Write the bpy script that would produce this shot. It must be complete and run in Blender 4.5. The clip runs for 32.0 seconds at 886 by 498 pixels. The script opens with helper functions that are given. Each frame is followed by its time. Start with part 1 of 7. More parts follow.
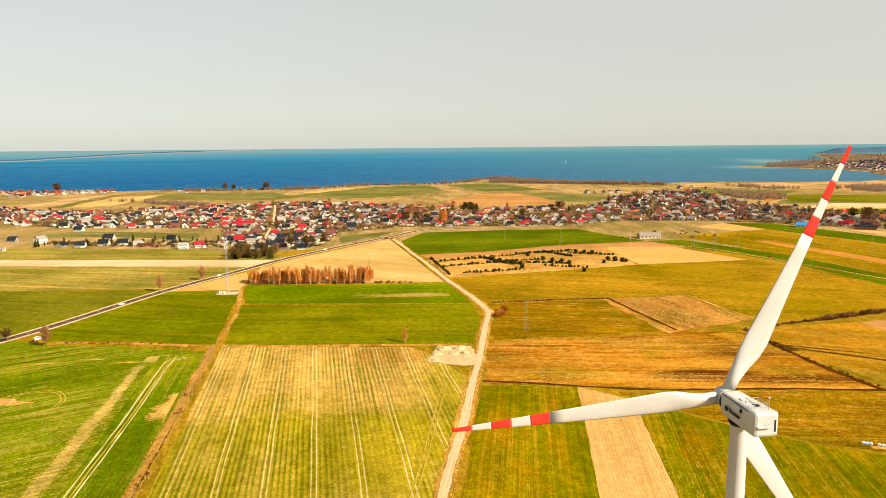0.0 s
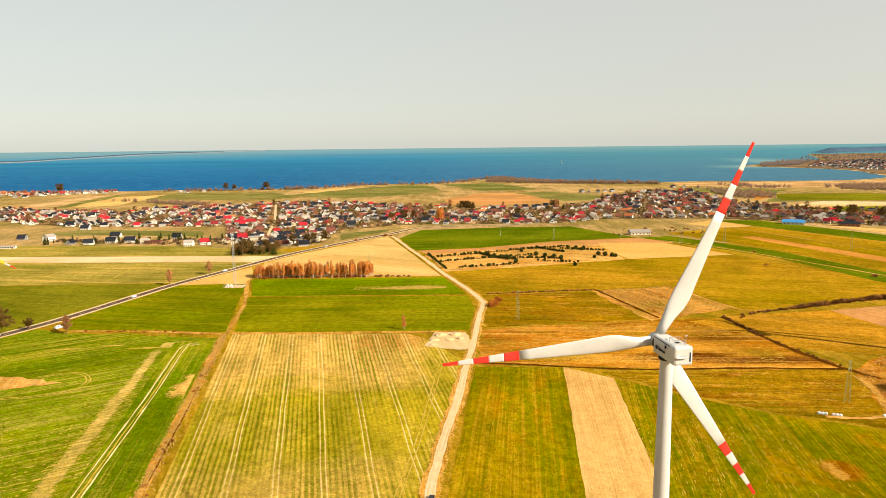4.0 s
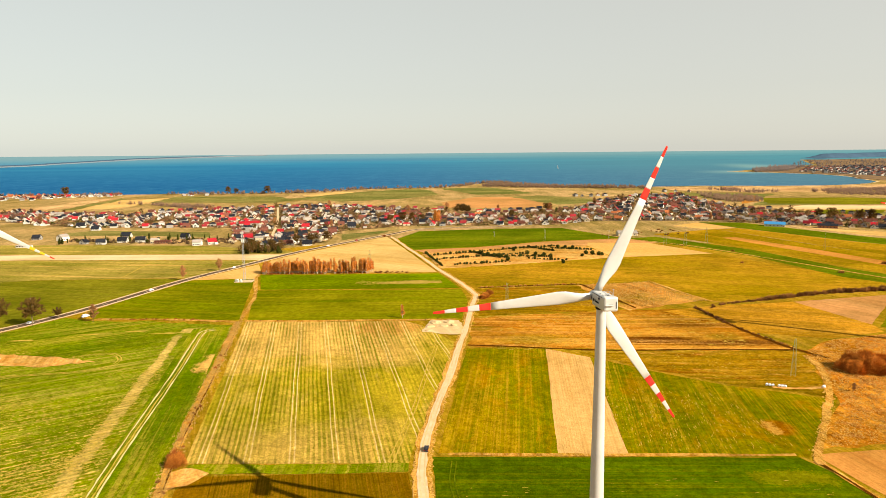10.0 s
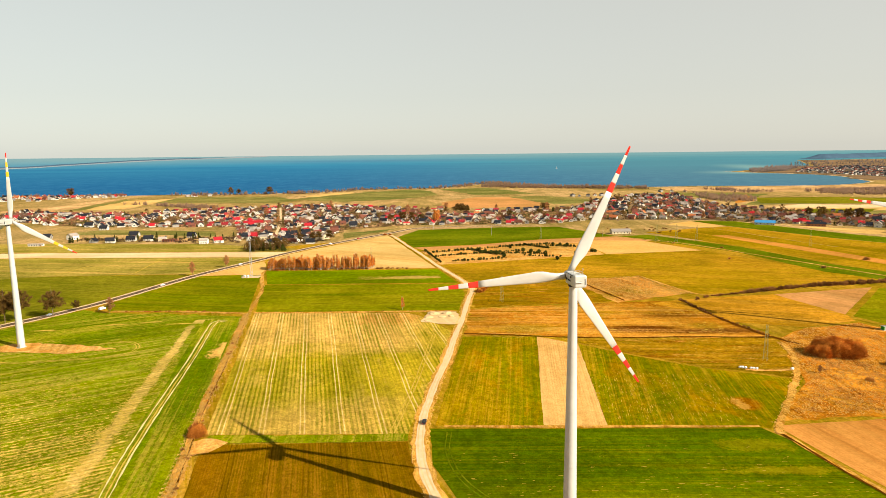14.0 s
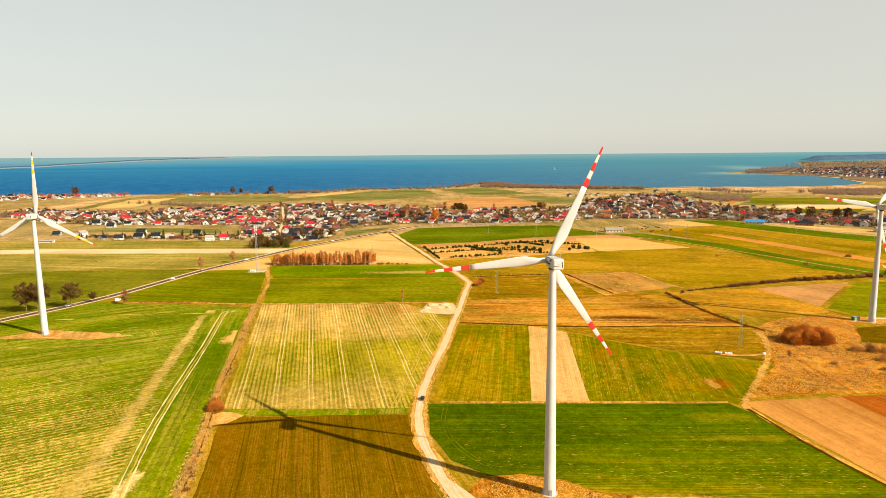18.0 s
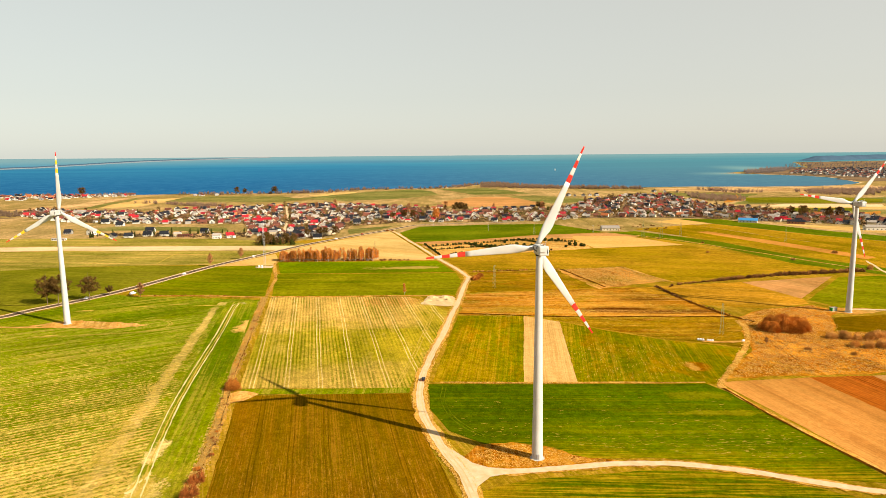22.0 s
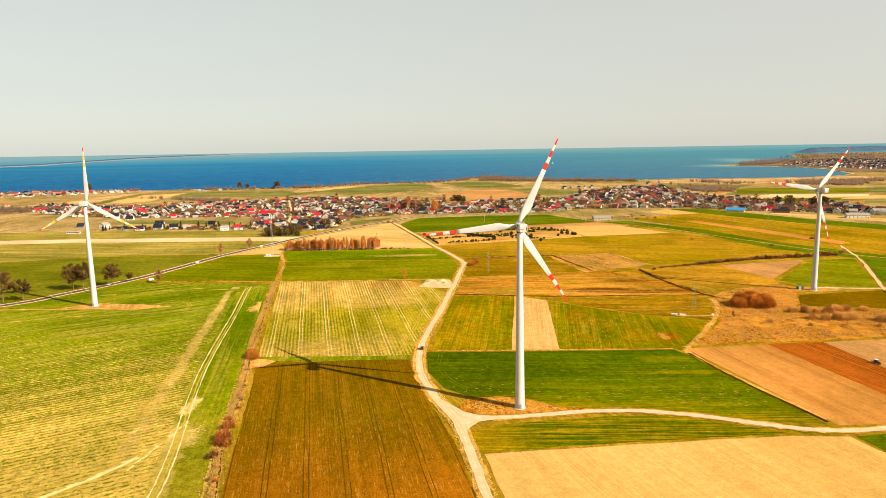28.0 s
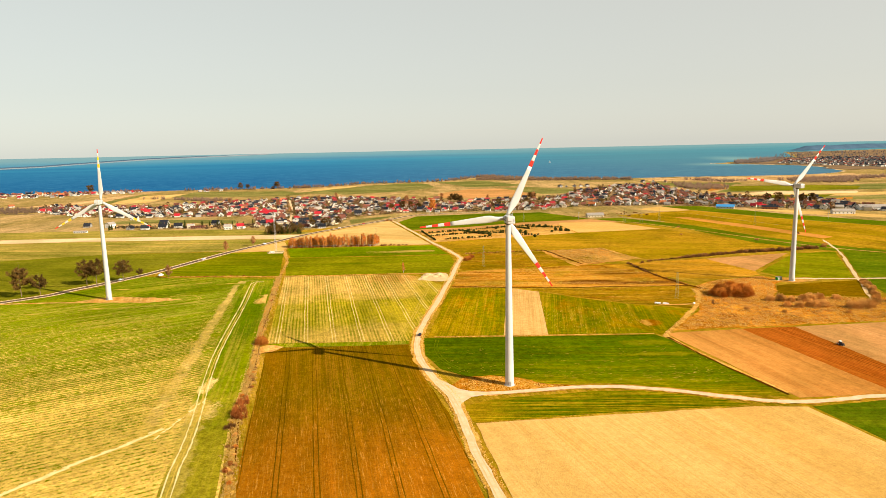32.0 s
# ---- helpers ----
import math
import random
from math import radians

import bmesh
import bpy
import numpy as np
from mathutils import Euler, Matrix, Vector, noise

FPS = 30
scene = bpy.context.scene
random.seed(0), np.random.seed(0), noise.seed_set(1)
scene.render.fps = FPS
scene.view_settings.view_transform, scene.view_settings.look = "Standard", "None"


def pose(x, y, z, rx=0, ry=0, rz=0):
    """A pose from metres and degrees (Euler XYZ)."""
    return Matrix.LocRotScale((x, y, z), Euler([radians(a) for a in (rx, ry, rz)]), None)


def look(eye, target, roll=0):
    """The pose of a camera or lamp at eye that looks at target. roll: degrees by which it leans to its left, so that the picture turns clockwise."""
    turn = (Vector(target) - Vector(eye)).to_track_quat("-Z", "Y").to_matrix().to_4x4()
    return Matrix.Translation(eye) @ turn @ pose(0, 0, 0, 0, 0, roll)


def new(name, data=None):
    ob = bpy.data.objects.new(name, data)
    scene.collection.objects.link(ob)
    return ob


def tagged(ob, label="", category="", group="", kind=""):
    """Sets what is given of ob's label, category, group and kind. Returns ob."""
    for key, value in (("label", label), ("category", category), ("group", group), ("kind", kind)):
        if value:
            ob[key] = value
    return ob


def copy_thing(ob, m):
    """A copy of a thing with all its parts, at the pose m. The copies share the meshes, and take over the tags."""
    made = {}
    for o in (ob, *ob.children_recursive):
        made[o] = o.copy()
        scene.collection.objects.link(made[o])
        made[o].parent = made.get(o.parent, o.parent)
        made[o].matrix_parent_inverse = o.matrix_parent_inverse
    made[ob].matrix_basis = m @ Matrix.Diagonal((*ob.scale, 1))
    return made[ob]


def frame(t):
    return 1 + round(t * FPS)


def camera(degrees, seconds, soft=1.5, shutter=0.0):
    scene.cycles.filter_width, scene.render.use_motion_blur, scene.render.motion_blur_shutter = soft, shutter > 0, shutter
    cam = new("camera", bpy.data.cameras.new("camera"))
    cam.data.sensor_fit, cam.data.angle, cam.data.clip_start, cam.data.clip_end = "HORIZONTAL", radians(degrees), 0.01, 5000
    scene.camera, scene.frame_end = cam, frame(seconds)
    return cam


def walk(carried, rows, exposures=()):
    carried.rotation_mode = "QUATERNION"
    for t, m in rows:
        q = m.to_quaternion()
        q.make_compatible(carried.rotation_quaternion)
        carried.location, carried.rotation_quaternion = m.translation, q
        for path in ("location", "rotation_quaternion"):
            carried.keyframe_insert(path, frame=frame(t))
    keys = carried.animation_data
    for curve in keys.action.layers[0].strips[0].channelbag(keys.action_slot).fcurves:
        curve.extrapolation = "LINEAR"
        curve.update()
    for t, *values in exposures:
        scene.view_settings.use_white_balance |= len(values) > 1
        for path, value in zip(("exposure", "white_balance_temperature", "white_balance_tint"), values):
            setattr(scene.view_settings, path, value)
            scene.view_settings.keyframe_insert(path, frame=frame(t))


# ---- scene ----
cam = camera(67.8, 32.0, soft=0.7)
PATH = [
    (0, (-42.483, -88.273, 117.952), (-42.469, -86.298, 117.632), -0.7),
    (1, (-42.805, -95.523, 118.145), (-42.787, -93.548, 117.825), -0.7),
    (2, (-42.697, -102.175, 118.314), (-42.678, -100.201, 117.992), -0.6),
    (3.5, (-42.009, -111.916, 117.716), (-41.989, -109.942, 117.397), -0.8),
    (5.5, (-41.12, -124.814, 117.095), (-41.099, -122.839, 116.778), -0.8),
    (6, (-41.036, -127.978, 117.089), (-41.014, -126.003, 116.774), -0.7),
    (9, (-40.687, -148.927, 117.091), (-40.66, -146.951, 116.785), -0.7),
    (11, (-40.03, -161.969, 116.862), (-40.004, -159.992, 116.561), -0.7),
    (13, (-39.324, -175.064, 116.753), (-39.298, -173.087, 116.453), -0.8),
    (16.5, (-38.498, -199.296, 116.442), (-38.472, -197.319, 116.144), -0.7),
    (19, (-38.277, -215.758, 116.432), (-38.249, -213.781, 116.135), -0.6),
    (20, (-38.136, -222.107, 116.417), (-38.111, -220.129, 116.122), -0.6),
    (23, (-37.353, -241.868, 115.61), (-37.329, -239.89, 115.313), -0.7),
    (25.5, (-36.551, -258.974, 115.262), (-36.528, -256.997, 114.959), -0.8),
    (27.5, (-35.923, -272.062, 114.981), (-35.901, -270.086, 114.673), -1.0),
    (28, (-35.74, -275.429, 114.92), (-35.717, -273.453, 114.609), -1.1),
    (30, (-35.023, -289.187, 114.529), (-35.0, -287.212, 114.217), -1.2),
    (32, (-34.555, -302.299, 114.692), (-34.528, -300.324, 114.381), -1.4),
]
EXPOSE = [(0.0, 1.05, 7550, 9), (32.0, 1.05, 7550, 9)]
walk(cam, [(t, look(e, g, r)) for t, e, g, r in PATH], EXPOSE)

# ---------------- world, sun ----------------
SUN_EL, SUN_AZ = 33.8, 121.6          # degrees; azimuth clockwise from +y
world = bpy.data.worlds.new("sky_world")
scene.world = world
world.use_nodes = True
wt = world.node_tree
sky = wt.nodes.new("ShaderNodeTexSky")
sky.sky_type = "NISHITA"
sky.sun_disc = False
sky.sun_elevation, sky.sun_rotation = radians(SUN_EL), radians(SUN_AZ)
sky.altitude, sky.air_density, sky.dust_density, sky.ozone_density = 100, 1.0, 0.65, 1.0
veil = wt.nodes.new("ShaderNodeHueSaturation")        # thin high cloud takes the blue out of the sky
veil.inputs["Saturation"].default_value = 0.5
haze = wt.nodes.new("ShaderNodeMix")                  # even pale haze over the whole sky
haze.data_type = "RGBA"
up = wt.nodes.new("ShaderNodeSeparateXYZ")
wt.links.new(wt.nodes.new("ShaderNodeTexCoord").outputs["Generated"], up.inputs[0])
thin = wt.nodes.new("ShaderNodeMapRange")             # the haze lies low and thins out overhead
for key, val in (("From Min", 0.22), ("From Max", 0.75), ("To Min", 0.72), ("To Max", 0.3)):
    thin.inputs[key].default_value = val
wt.links.new(up.outputs["Z"], thin.inputs["Value"])
wt.links.new(thin.outputs[0], haze.inputs[0])
warm = wt.nodes.new("ShaderNodeMix")                  # the haze is warmer towards the sun's side
warm.data_type = "RGBA"
warm.inputs[6].default_value, warm.inputs[7].default_value = (4.85, 5.65, 6.1, 1), (5.15, 5.55, 5.75, 1)
side = wt.nodes.new("ShaderNodeMapRange")
for key, val in (("From Min", -0.5), ("From Max", 0.6)):
    side.inputs[key].default_value = val
wt.links.new(up.outputs["X"], side.inputs["Value"])
wt.links.new(side.outputs[0], warm.inputs[0])
wt.links.new(warm.outputs[2], haze.inputs[7])
wt.links.new(sky.outputs["Color"], veil.inputs["Color"])
wt.links.new(veil.outputs["Color"], haze.inputs[6])
wt.links.new(haze.outputs[2], wt.nodes["Background"].inputs["Color"])
wt.nodes["Background"].inputs["Strength"].default_value = 0.0621
sun_way = Vector((math.sin(radians(SUN_AZ)) * math.cos(radians(SUN_EL)), math.cos(radians(SUN_AZ)) * math.cos(radians(SUN_EL)), math.sin(radians(SUN_EL))))
sun = new("sun", bpy.data.lights.new("sun", "SUN"))
sun.data.energy, sun.data.angle, sun.data.color = 5.0, radians(0.53), (1.0, 0.95, 0.86)
sun.matrix_world = look(sun_way * 500, (0, 0, 0))


# ---------------- materials ----------------
def lin(c):
    c /= 255
    return c / 12.92 if c <= 0.04045 else ((c + 0.055) / 1.055) ** 2.4


def tone(r, g, b):
    """An albedo from a colour as daylight shows it."""
    return (min(lin(r) / 1.76, 0.8), min(lin(g) / 2.2, 0.8), min(lin(b) / 2.7, 0.8), 1)


class Tree:
    """A node tree that is built by chained calls."""

    def __init__(self, name, rough=0.9, spec=0.0):
        self.mat = bpy.data.materials.new(name)
        self.mat.use_nodes = True
        self.t = self.mat.node_tree
        self.out = self.t.nodes["Principled BSDF"]
        self.out.inputs["Roughness"].default_value = rough
        self.out.inputs["Specular IOR Level"].default_value = spec

    def put(self, sock, v):
        if isinstance(v, bpy.types.NodeSocket):
            self.t.links.new(v, sock)
        elif v is not None:
            sock.default_value = v

    def coord(self, which="Object"):
        return self.t.nodes.new("ShaderNodeTexCoord").outputs[which]

    def scaled(self, vec, scale, rz=0):
        n = self.t.nodes.new("ShaderNodeMapping")
        self.put(n.inputs["Vector"], vec)
        n.inputs["Scale"].default_value = scale
        n.inputs["Rotation"].default_value = (0, 0, radians(rz))
        return n.outputs[0]

    def noise(self, vec, scale, detail=4, rough=0.6, dist=0.0):
        n = self.t.nodes.new("ShaderNodeTexNoise")
        self.put(n.inputs["Vector"], vec)
        n.inputs["Scale"].default_value, n.inputs["Detail"].default_value = scale, detail
        n.inputs["Roughness"].default_value, n.inputs["Distortion"].default_value = rough, dist
        return n.outputs["Fac"]

    def ramp(self, v, lo, hi, a=0.0, b=1.0):
        n = self.t.nodes.new("ShaderNodeMapRange")
        n.interpolation_type = "SMOOTHSTEP"
        for key, val in zip(("Value", "From Min", "From Max", "To Min", "To Max"), (v, lo, hi, a, b)):
            self.put(n.inputs[key], val)
        return n.outputs[0]

    def math(self, op, a, b=None):
        n = self.t.nodes.new("ShaderNodeMath")
        n.operation = op
        self.put(n.inputs[0], a)
        self.put(n.inputs[1], b)
        return n.outputs[0]

    def axis(self, vec, k):
        n = self.t.nodes.new("ShaderNodeSeparateXYZ")
        self.put(n.inputs[0], vec)
        return n.outputs[k]

    def mix(self, f, a, b, mode="MIX"):
        n = self.t.nodes.new("ShaderNodeMix")
        n.data_type, n.blend_type = "RGBA", mode
        self.put(n.inputs[0], f)
        self.put(n.inputs[6], a)
        self.put(n.inputs[7], b)
        return n.outputs[2]

    def random(self):
        return self.t.nodes.new("ShaderNodeObjectInfo").outputs["Random"]

    def island(self):
        return self.t.nodes.new("ShaderNodeNewGeometry").outputs["Random Per Island"]

    def place(self):
        return self.t.nodes.new("ShaderNodeNewGeometry").outputs["Position"]

    def blob(self, x, y, rx, ry, rag=0.9, soft=0.3):
        """A ragged round mark on the ground."""
        p = self.place()
        u = self.math("DIVIDE", self.math("SUBTRACT", self.axis(p, 0), x), rx)
        w = self.math("DIVIDE", self.math("SUBTRACT", self.axis(p, 1), y), ry)
        d = self.math("SQRT", self.math("ADD", self.math("MULTIPLY", u, u), self.math("MULTIPLY", w, w)))
        if rag > 0.7:
            return self.spots(d)
        d = self.math("ADD", d, self.math("MULTIPLY", self.math("SUBTRACT", self.noise(p, 0.35, 7, 0.7), 0.5), rag * 2))
        return self.ramp(d, 1 - soft, 1 + soft, 1.0, 0.0)

    def spots(self, d):
        """Fine broken spots, dense where d is 0 and gone past 2."""
        p = self.place()
        fine = self.math("ADD", self.math("MULTIPLY", self.noise(p, 0.9, 8, 0.8), 0.6), self.math("MULTIPLY", self.noise(p, 0.12, 4), 0.4))
        return self.ramp(self.math("SUBTRACT", fine, self.math("ADD", 0.31, self.math("MULTIPLY", d, 0.17))), -0.02, 0.05)

    def streak(self, a, b, wide):
        """A ragged straight mark on the ground from a to b."""
        p = self.place()
        t = (Vector(b) - Vector(a)).normalized()
        x, y = self.math("SUBTRACT", self.axis(p, 0), a[0]), self.math("SUBTRACT", self.axis(p, 1), a[1])
        run = self.math("ADD", self.math("MULTIPLY", x, t.x), self.math("MULTIPLY", y, t.y))
        off = self.math("SUBTRACT", self.math("MULTIPLY", x, t.y), self.math("MULTIPLY", y, t.x))
        off = self.math("ABSOLUTE", self.math("ADD", off, self.math("MULTIPLY", self.math("SUBTRACT", self.noise(p, 0.03, 3), 0.5), wide * 1.5)))
        ends = self.math("MULTIPLY", self.ramp(run, -6, 10), self.ramp(run, (Vector(b) - Vector(a)).length - 10, (Vector(b) - Vector(a)).length + 6, 1.0, 0.0))
        return self.math("MULTIPLY", self.spots(self.math("DIVIDE", off, wide)), ends)

    def bump(self, h, dist=0.1, strength=0.6):
        n = self.t.nodes.new("ShaderNodeBump")
        n.inputs["Strength"].default_value, n.inputs["Distance"].default_value = strength, dist
        self.put(n.inputs["Height"], h)
        self.put(self.out.inputs["Normal"], n.outputs[0])

    def done(self, col, rough=None):
        self.put(self.out.inputs["Base Color"], col)
        if rough is not None:
            self.put(self.out.inputs["Roughness"], rough)
        return self.mat


def field_mat(name, a, b, c, row=2.0, rowmix=0.5, streak=4.0, patch=0.02, low=0.42, high=0.62, tram=0.0, tramcol=None, dark=0.6, even=0.0, calm=1.0, shift=0.0, extra=None, broad=1.0):
    """Crop or soil. a, b: the two patch colours; c: the colour of the bare rows; y runs along the rows; even: how regular they are."""
    m = Tree(name)
    v = m.coord()
    along = m.scaled(v, (1, 1 / streak, 1))
    big = m.ramp(m.noise(along, patch, 8, 0.66, 0.6), low, high)
    col = m.mix(big, a, b)
    x = m.axis(v, 0)
    mid = m.noise(along, patch * 8, 9, 0.72)
    col = m.mix(m.ramp(mid, 0.5, 0.64, 0.0, 0.8 * calm), col, b)
    col = m.mix(m.ramp(mid, 0.36, 0.49, 0.8 * calm, 0.0), col, a)
    if extra:
        col = extra(m, col)
    lines = m.noise(m.scaled(v, (1, 0.012, 1)), 1.1 / row, 4, 0.7)
    speck = m.noise(m.scaled(v, (1, 0.4, 1)), 1.5, 5, 0.75)
    lines = m.math("ADD", m.math("MULTIPLY", lines, 0.62), m.math("MULTIPLY", speck, 0.38))
    if even:
        wob = m.math("MULTIPLY", m.noise(m.scaled(v, (1, 0.2, 1)), 0.12, 3), 0.5 * row)
        lines = m.math("ADD", lines, m.math("MULTIPLY", m.math("SINE", m.math("MULTIPLY", m.math("ADD", x, wob), 2 * math.pi / row)), 0.06 * even))
    worn = m.ramp(m.noise(along, 0.03, 6, 0.7), 0.38, 0.6, 0.2, 1.0)
    rows = m.math("MULTIPLY", m.math("MULTIPLY", m.ramp(lines, 0.48, 0.555), rowmix), worn)
    col = m.mix(rows, col, c)
    if tram:
        u = m.math("ADD", m.math("ADD", x, shift), m.math("MULTIPLY", m.noise(v, 0.02, 1), 2.0))
        w = m.math("ABSOLUTE", m.math("SUBTRACT", m.math("MODULO", m.math("ADD", u, 900 * tram), tram), tram / 2))
        line = m.math("ABSOLUTE", m.math("SUBTRACT", w, 0.95))
        worn = m.math("MULTIPLY", m.ramp(line, 0.12, 0.34, 1.0, 0.0), m.ramp(m.noise(v, 0.08, 4), 0.3, 0.5, 0.2, 0.85))
        col = m.mix(worn, col, tramcol or c)
    # wide soft patches, long bands of the drill and narrow swaths
    cloud = m.math("MULTIPLY", m.noise(v, 0.012, 4, 0.55, 0.5), 0.46)
    bands = m.math("MULTIPLY", m.noise(m.scaled(v, (1, 0.1, 1)), 0.05, 4, 0.6), 0.3)
    swath = m.math("MULTIPLY", m.noise(m.scaled(v, (1, 0.025, 1)), 0.3, 4, 0.65), 0.24)
    mass = m.ramp(m.math("ADD", cloud, m.math("ADD", bands, swath)), 0.42, 0.58)
    k = broad * (0.5 + 0.5 * calm)
    col = m.mix(1.0, col, m.mix(mass, (1 - 0.24 * k, 1 - 0.21 * k, 1 - 0.3 * k, 1), (1 + 0.22 * k, 1 + 0.17 * k, 1 + 0.2 * k, 1)), "MULTIPLY")
    dark = dark + 0.3 * (1 - dark)
    grain = m.noise(v, 0.8, 10, 0.85)
    tufts = m.noise(v, 0.22, 6, 0.75)
    col = m.mix(1.0, col, m.mix(m.ramp(grain, 0.40, 0.60), (dark, dark, dark, 1), (1 + 0.8 * (1 - dark),) * 3 + (1,)), "MULTIPLY")
    col = m.mix(1.0, col, m.mix(m.ramp(tufts, 0.36, 0.64), (1 - 0.22 * calm, 1 - 0.24 * calm, 1 - 0.28 * calm, 1), (1 + 0.16 * calm,) * 3 + (1,)), "MULTIPLY")
    m.bump(m.math("ADD", grain, m.math("MULTIPLY", lines, 0.6)), 0.3, 0.8)
    return m.done(col)


def plain_mat(name, a, b, scale=0.6, rough=0.9, detail=6, bump=0.05, spec=0.0, vary=0.0, metal=0.0):
    m = Tree(name, rough, spec)
    v = m.coord()
    f = m.ramp(m.noise(v, scale, detail, 0.65), 0.3, 0.7)
    col = m.mix(f, a, b)
    if vary:
        col = m.mix(1.0, col, m.mix(m.random(), (1 - vary, 1 - vary, 1 - vary, 1), (1 + vary, 1 + vary, 1 + vary, 1)), "MULTIPLY")
        col = m.mix(1.0, col, m.mix(m.island(), (1 - vary, 1 - vary, 1 - 1.2 * vary, 1), (1 + vary, 1 + vary, 1 + vary, 1)), "MULTIPLY")
    m.out.inputs["Metallic"].default_value = metal
    if bump:
        m.bump(m.noise(v, scale * 6, 5), bump)
    return m.done(col)



M = {}
def striped_wear(m, col):
    """Thin pale crop at both ends of the field, dense green along the road."""
    p = m.place()
    y = m.math("ADD", m.axis(p, 1), m.math("MULTIPLY", m.math("SUBTRACT", m.noise(m.scaled(p, (0.5, 1, 1)), 0.02, 6, 0.65), 0.5), 110))
    pale = m.math("MAXIMUM", m.ramp(y, 180, 214, 0.0, 0.8), m.ramp(y, 132, 96, 0.0, 0.5))
    side = m.math("ADD", m.axis(p, 0), m.math("MULTIPLY", m.axis(p, 1), -0.05))
    pale = m.math("MULTIPLY", pale, m.ramp(m.math("ADD", side, m.math("MULTIPLY", m.noise(p, 0.05, 5), 24)), -66, -38, 1.0, 0.12))
    col = m.mix(pale, col, tone(238, 206, 124))
    scorched = m.math("MULTIPLY", m.blob(-72, 268, 22, 16, 0.8, 0.6), 0.45)
    return m.mix(scorched, col, tone(196, 132, 70))


def west_wear(m, col):
    """Straw-coloured thin crop towards the south, with worn bands."""
    p = m.place()
    y = m.math("ADD", m.math("ADD", m.axis(p, 1), m.math("MULTIPLY", m.axis(p, 0), -0.12)), m.math("MULTIPLY", m.math("SUBTRACT", m.noise(p, 0.02, 6, 0.65), 0.5), 190))
    v = m.coord()
    x = m.math("ADD", m.axis(v, 0), m.math("MULTIPLY", m.noise(m.scaled(v, (1, 0.2, 1)), 0.12, 3), 1.6))
    rows = m.math("MULTIPLY", m.math("SINE", m.math("MULTIPLY", x, 2 * math.pi / 3.1)), 0.05)
    rows = m.math("ADD", rows, m.math("ADD", m.math("MULTIPLY", m.noise(m.scaled(v, (1, 0.45, 1)), 0.75, 6, 0.85), 0.84), m.math("MULTIPLY", m.noise(m.scaled(v, (1, 0.3, 1)), 0.06, 5, 0.65), 0.16)))
    bare = m.ramp(y, 215, -110, 0.60, 0.43)
    thin = m.ramp(m.math("SUBTRACT", rows, bare), -0.01, 0.03, 0.0, 0.95)
    col = m.mix(thin, col, tone(246, 220, 126))
    green = m.ramp(y, 130, 230, 0.0, 0.6)
    col = m.mix(green, col, tone(116, 148, 16))
    worn = m.streak((-194, 190), (-157, -40), 3.0)
    worn = m.math("MAXIMUM", worn, m.streak((-206, 258), (-190, 170), 2.4))
    worn = m.math("MAXIMUM", worn, m.math("MULTIPLY", m.streak((-176, 150), (-140, -40), 3.0), 0.5))
    worn = m.math("MAXIMUM", worn, m.blob(-205, 268, 16, 5, 0.9))
    worn = m.math("MULTIPLY", worn, m.ramp(rows, 0.36, 0.56, 0.3, 1.0))
    return m.mix(m.math("MULTIPLY", worn, 0.85), col, tone(244, 220, 140))


def edge_wear(m, col):
    worn = m.math("MAXIMUM", m.blob(-141, -23, 7.5, 10, 0.8), m.blob(-148.5, 11, 3.0, 9, 0.8))
    worn = m.math("MAXIMUM", worn, m.math("MULTIPLY", m.streak((-146, -10), (-122, -110), 4.0), 0.6))
    col = m.mix(m.math("MULTIPLY", worn, 0.9), col, tone(248, 230, 160))
    col = m.mix(m.math("MULTIPLY", m.blob(-167, 200, 5.5, 14, 0.8), 0.85), col, tone(240, 202, 122))
    p = m.place()
    south = m.math("ADD", m.axis(p, 1), m.math("MULTIPLY", m.math("SUBTRACT", m.noise(p, 0.06, 7, 0.75), 0.5), 160))
    return m.mix(m.ramp(south, 30, -70, 0.0, 0.55), col, tone(196, 182, 62))


def soil_wear(m, col):
    """The southern half is barer: red-brown with pale stalks along the rows."""
    p = m.place()
    y = m.math("ADD", m.axis(p, 1), m.math("MULTIPLY", m.math("SUBTRACT", m.noise(m.scaled(m.coord(), (1, 0.3, 1)), 0.06, 7, 0.7), 0.5), 110))
    low = m.ramp(y, 0, -95)
    col = m.mix(m.math("MULTIPLY", low, 0.72), col, tone(200, 126, 34))
    stalks = m.ramp(m.noise(m.scaled(m.coord(), (1, 0.05, 1)), 1.9, 6, 0.8), 0.53, 0.66)
    return m.mix(m.math("MULTIPLY", stalks, m.ramp(y, 60, -90, 0.1, 0.8)), col, tone(236, 184, 88))


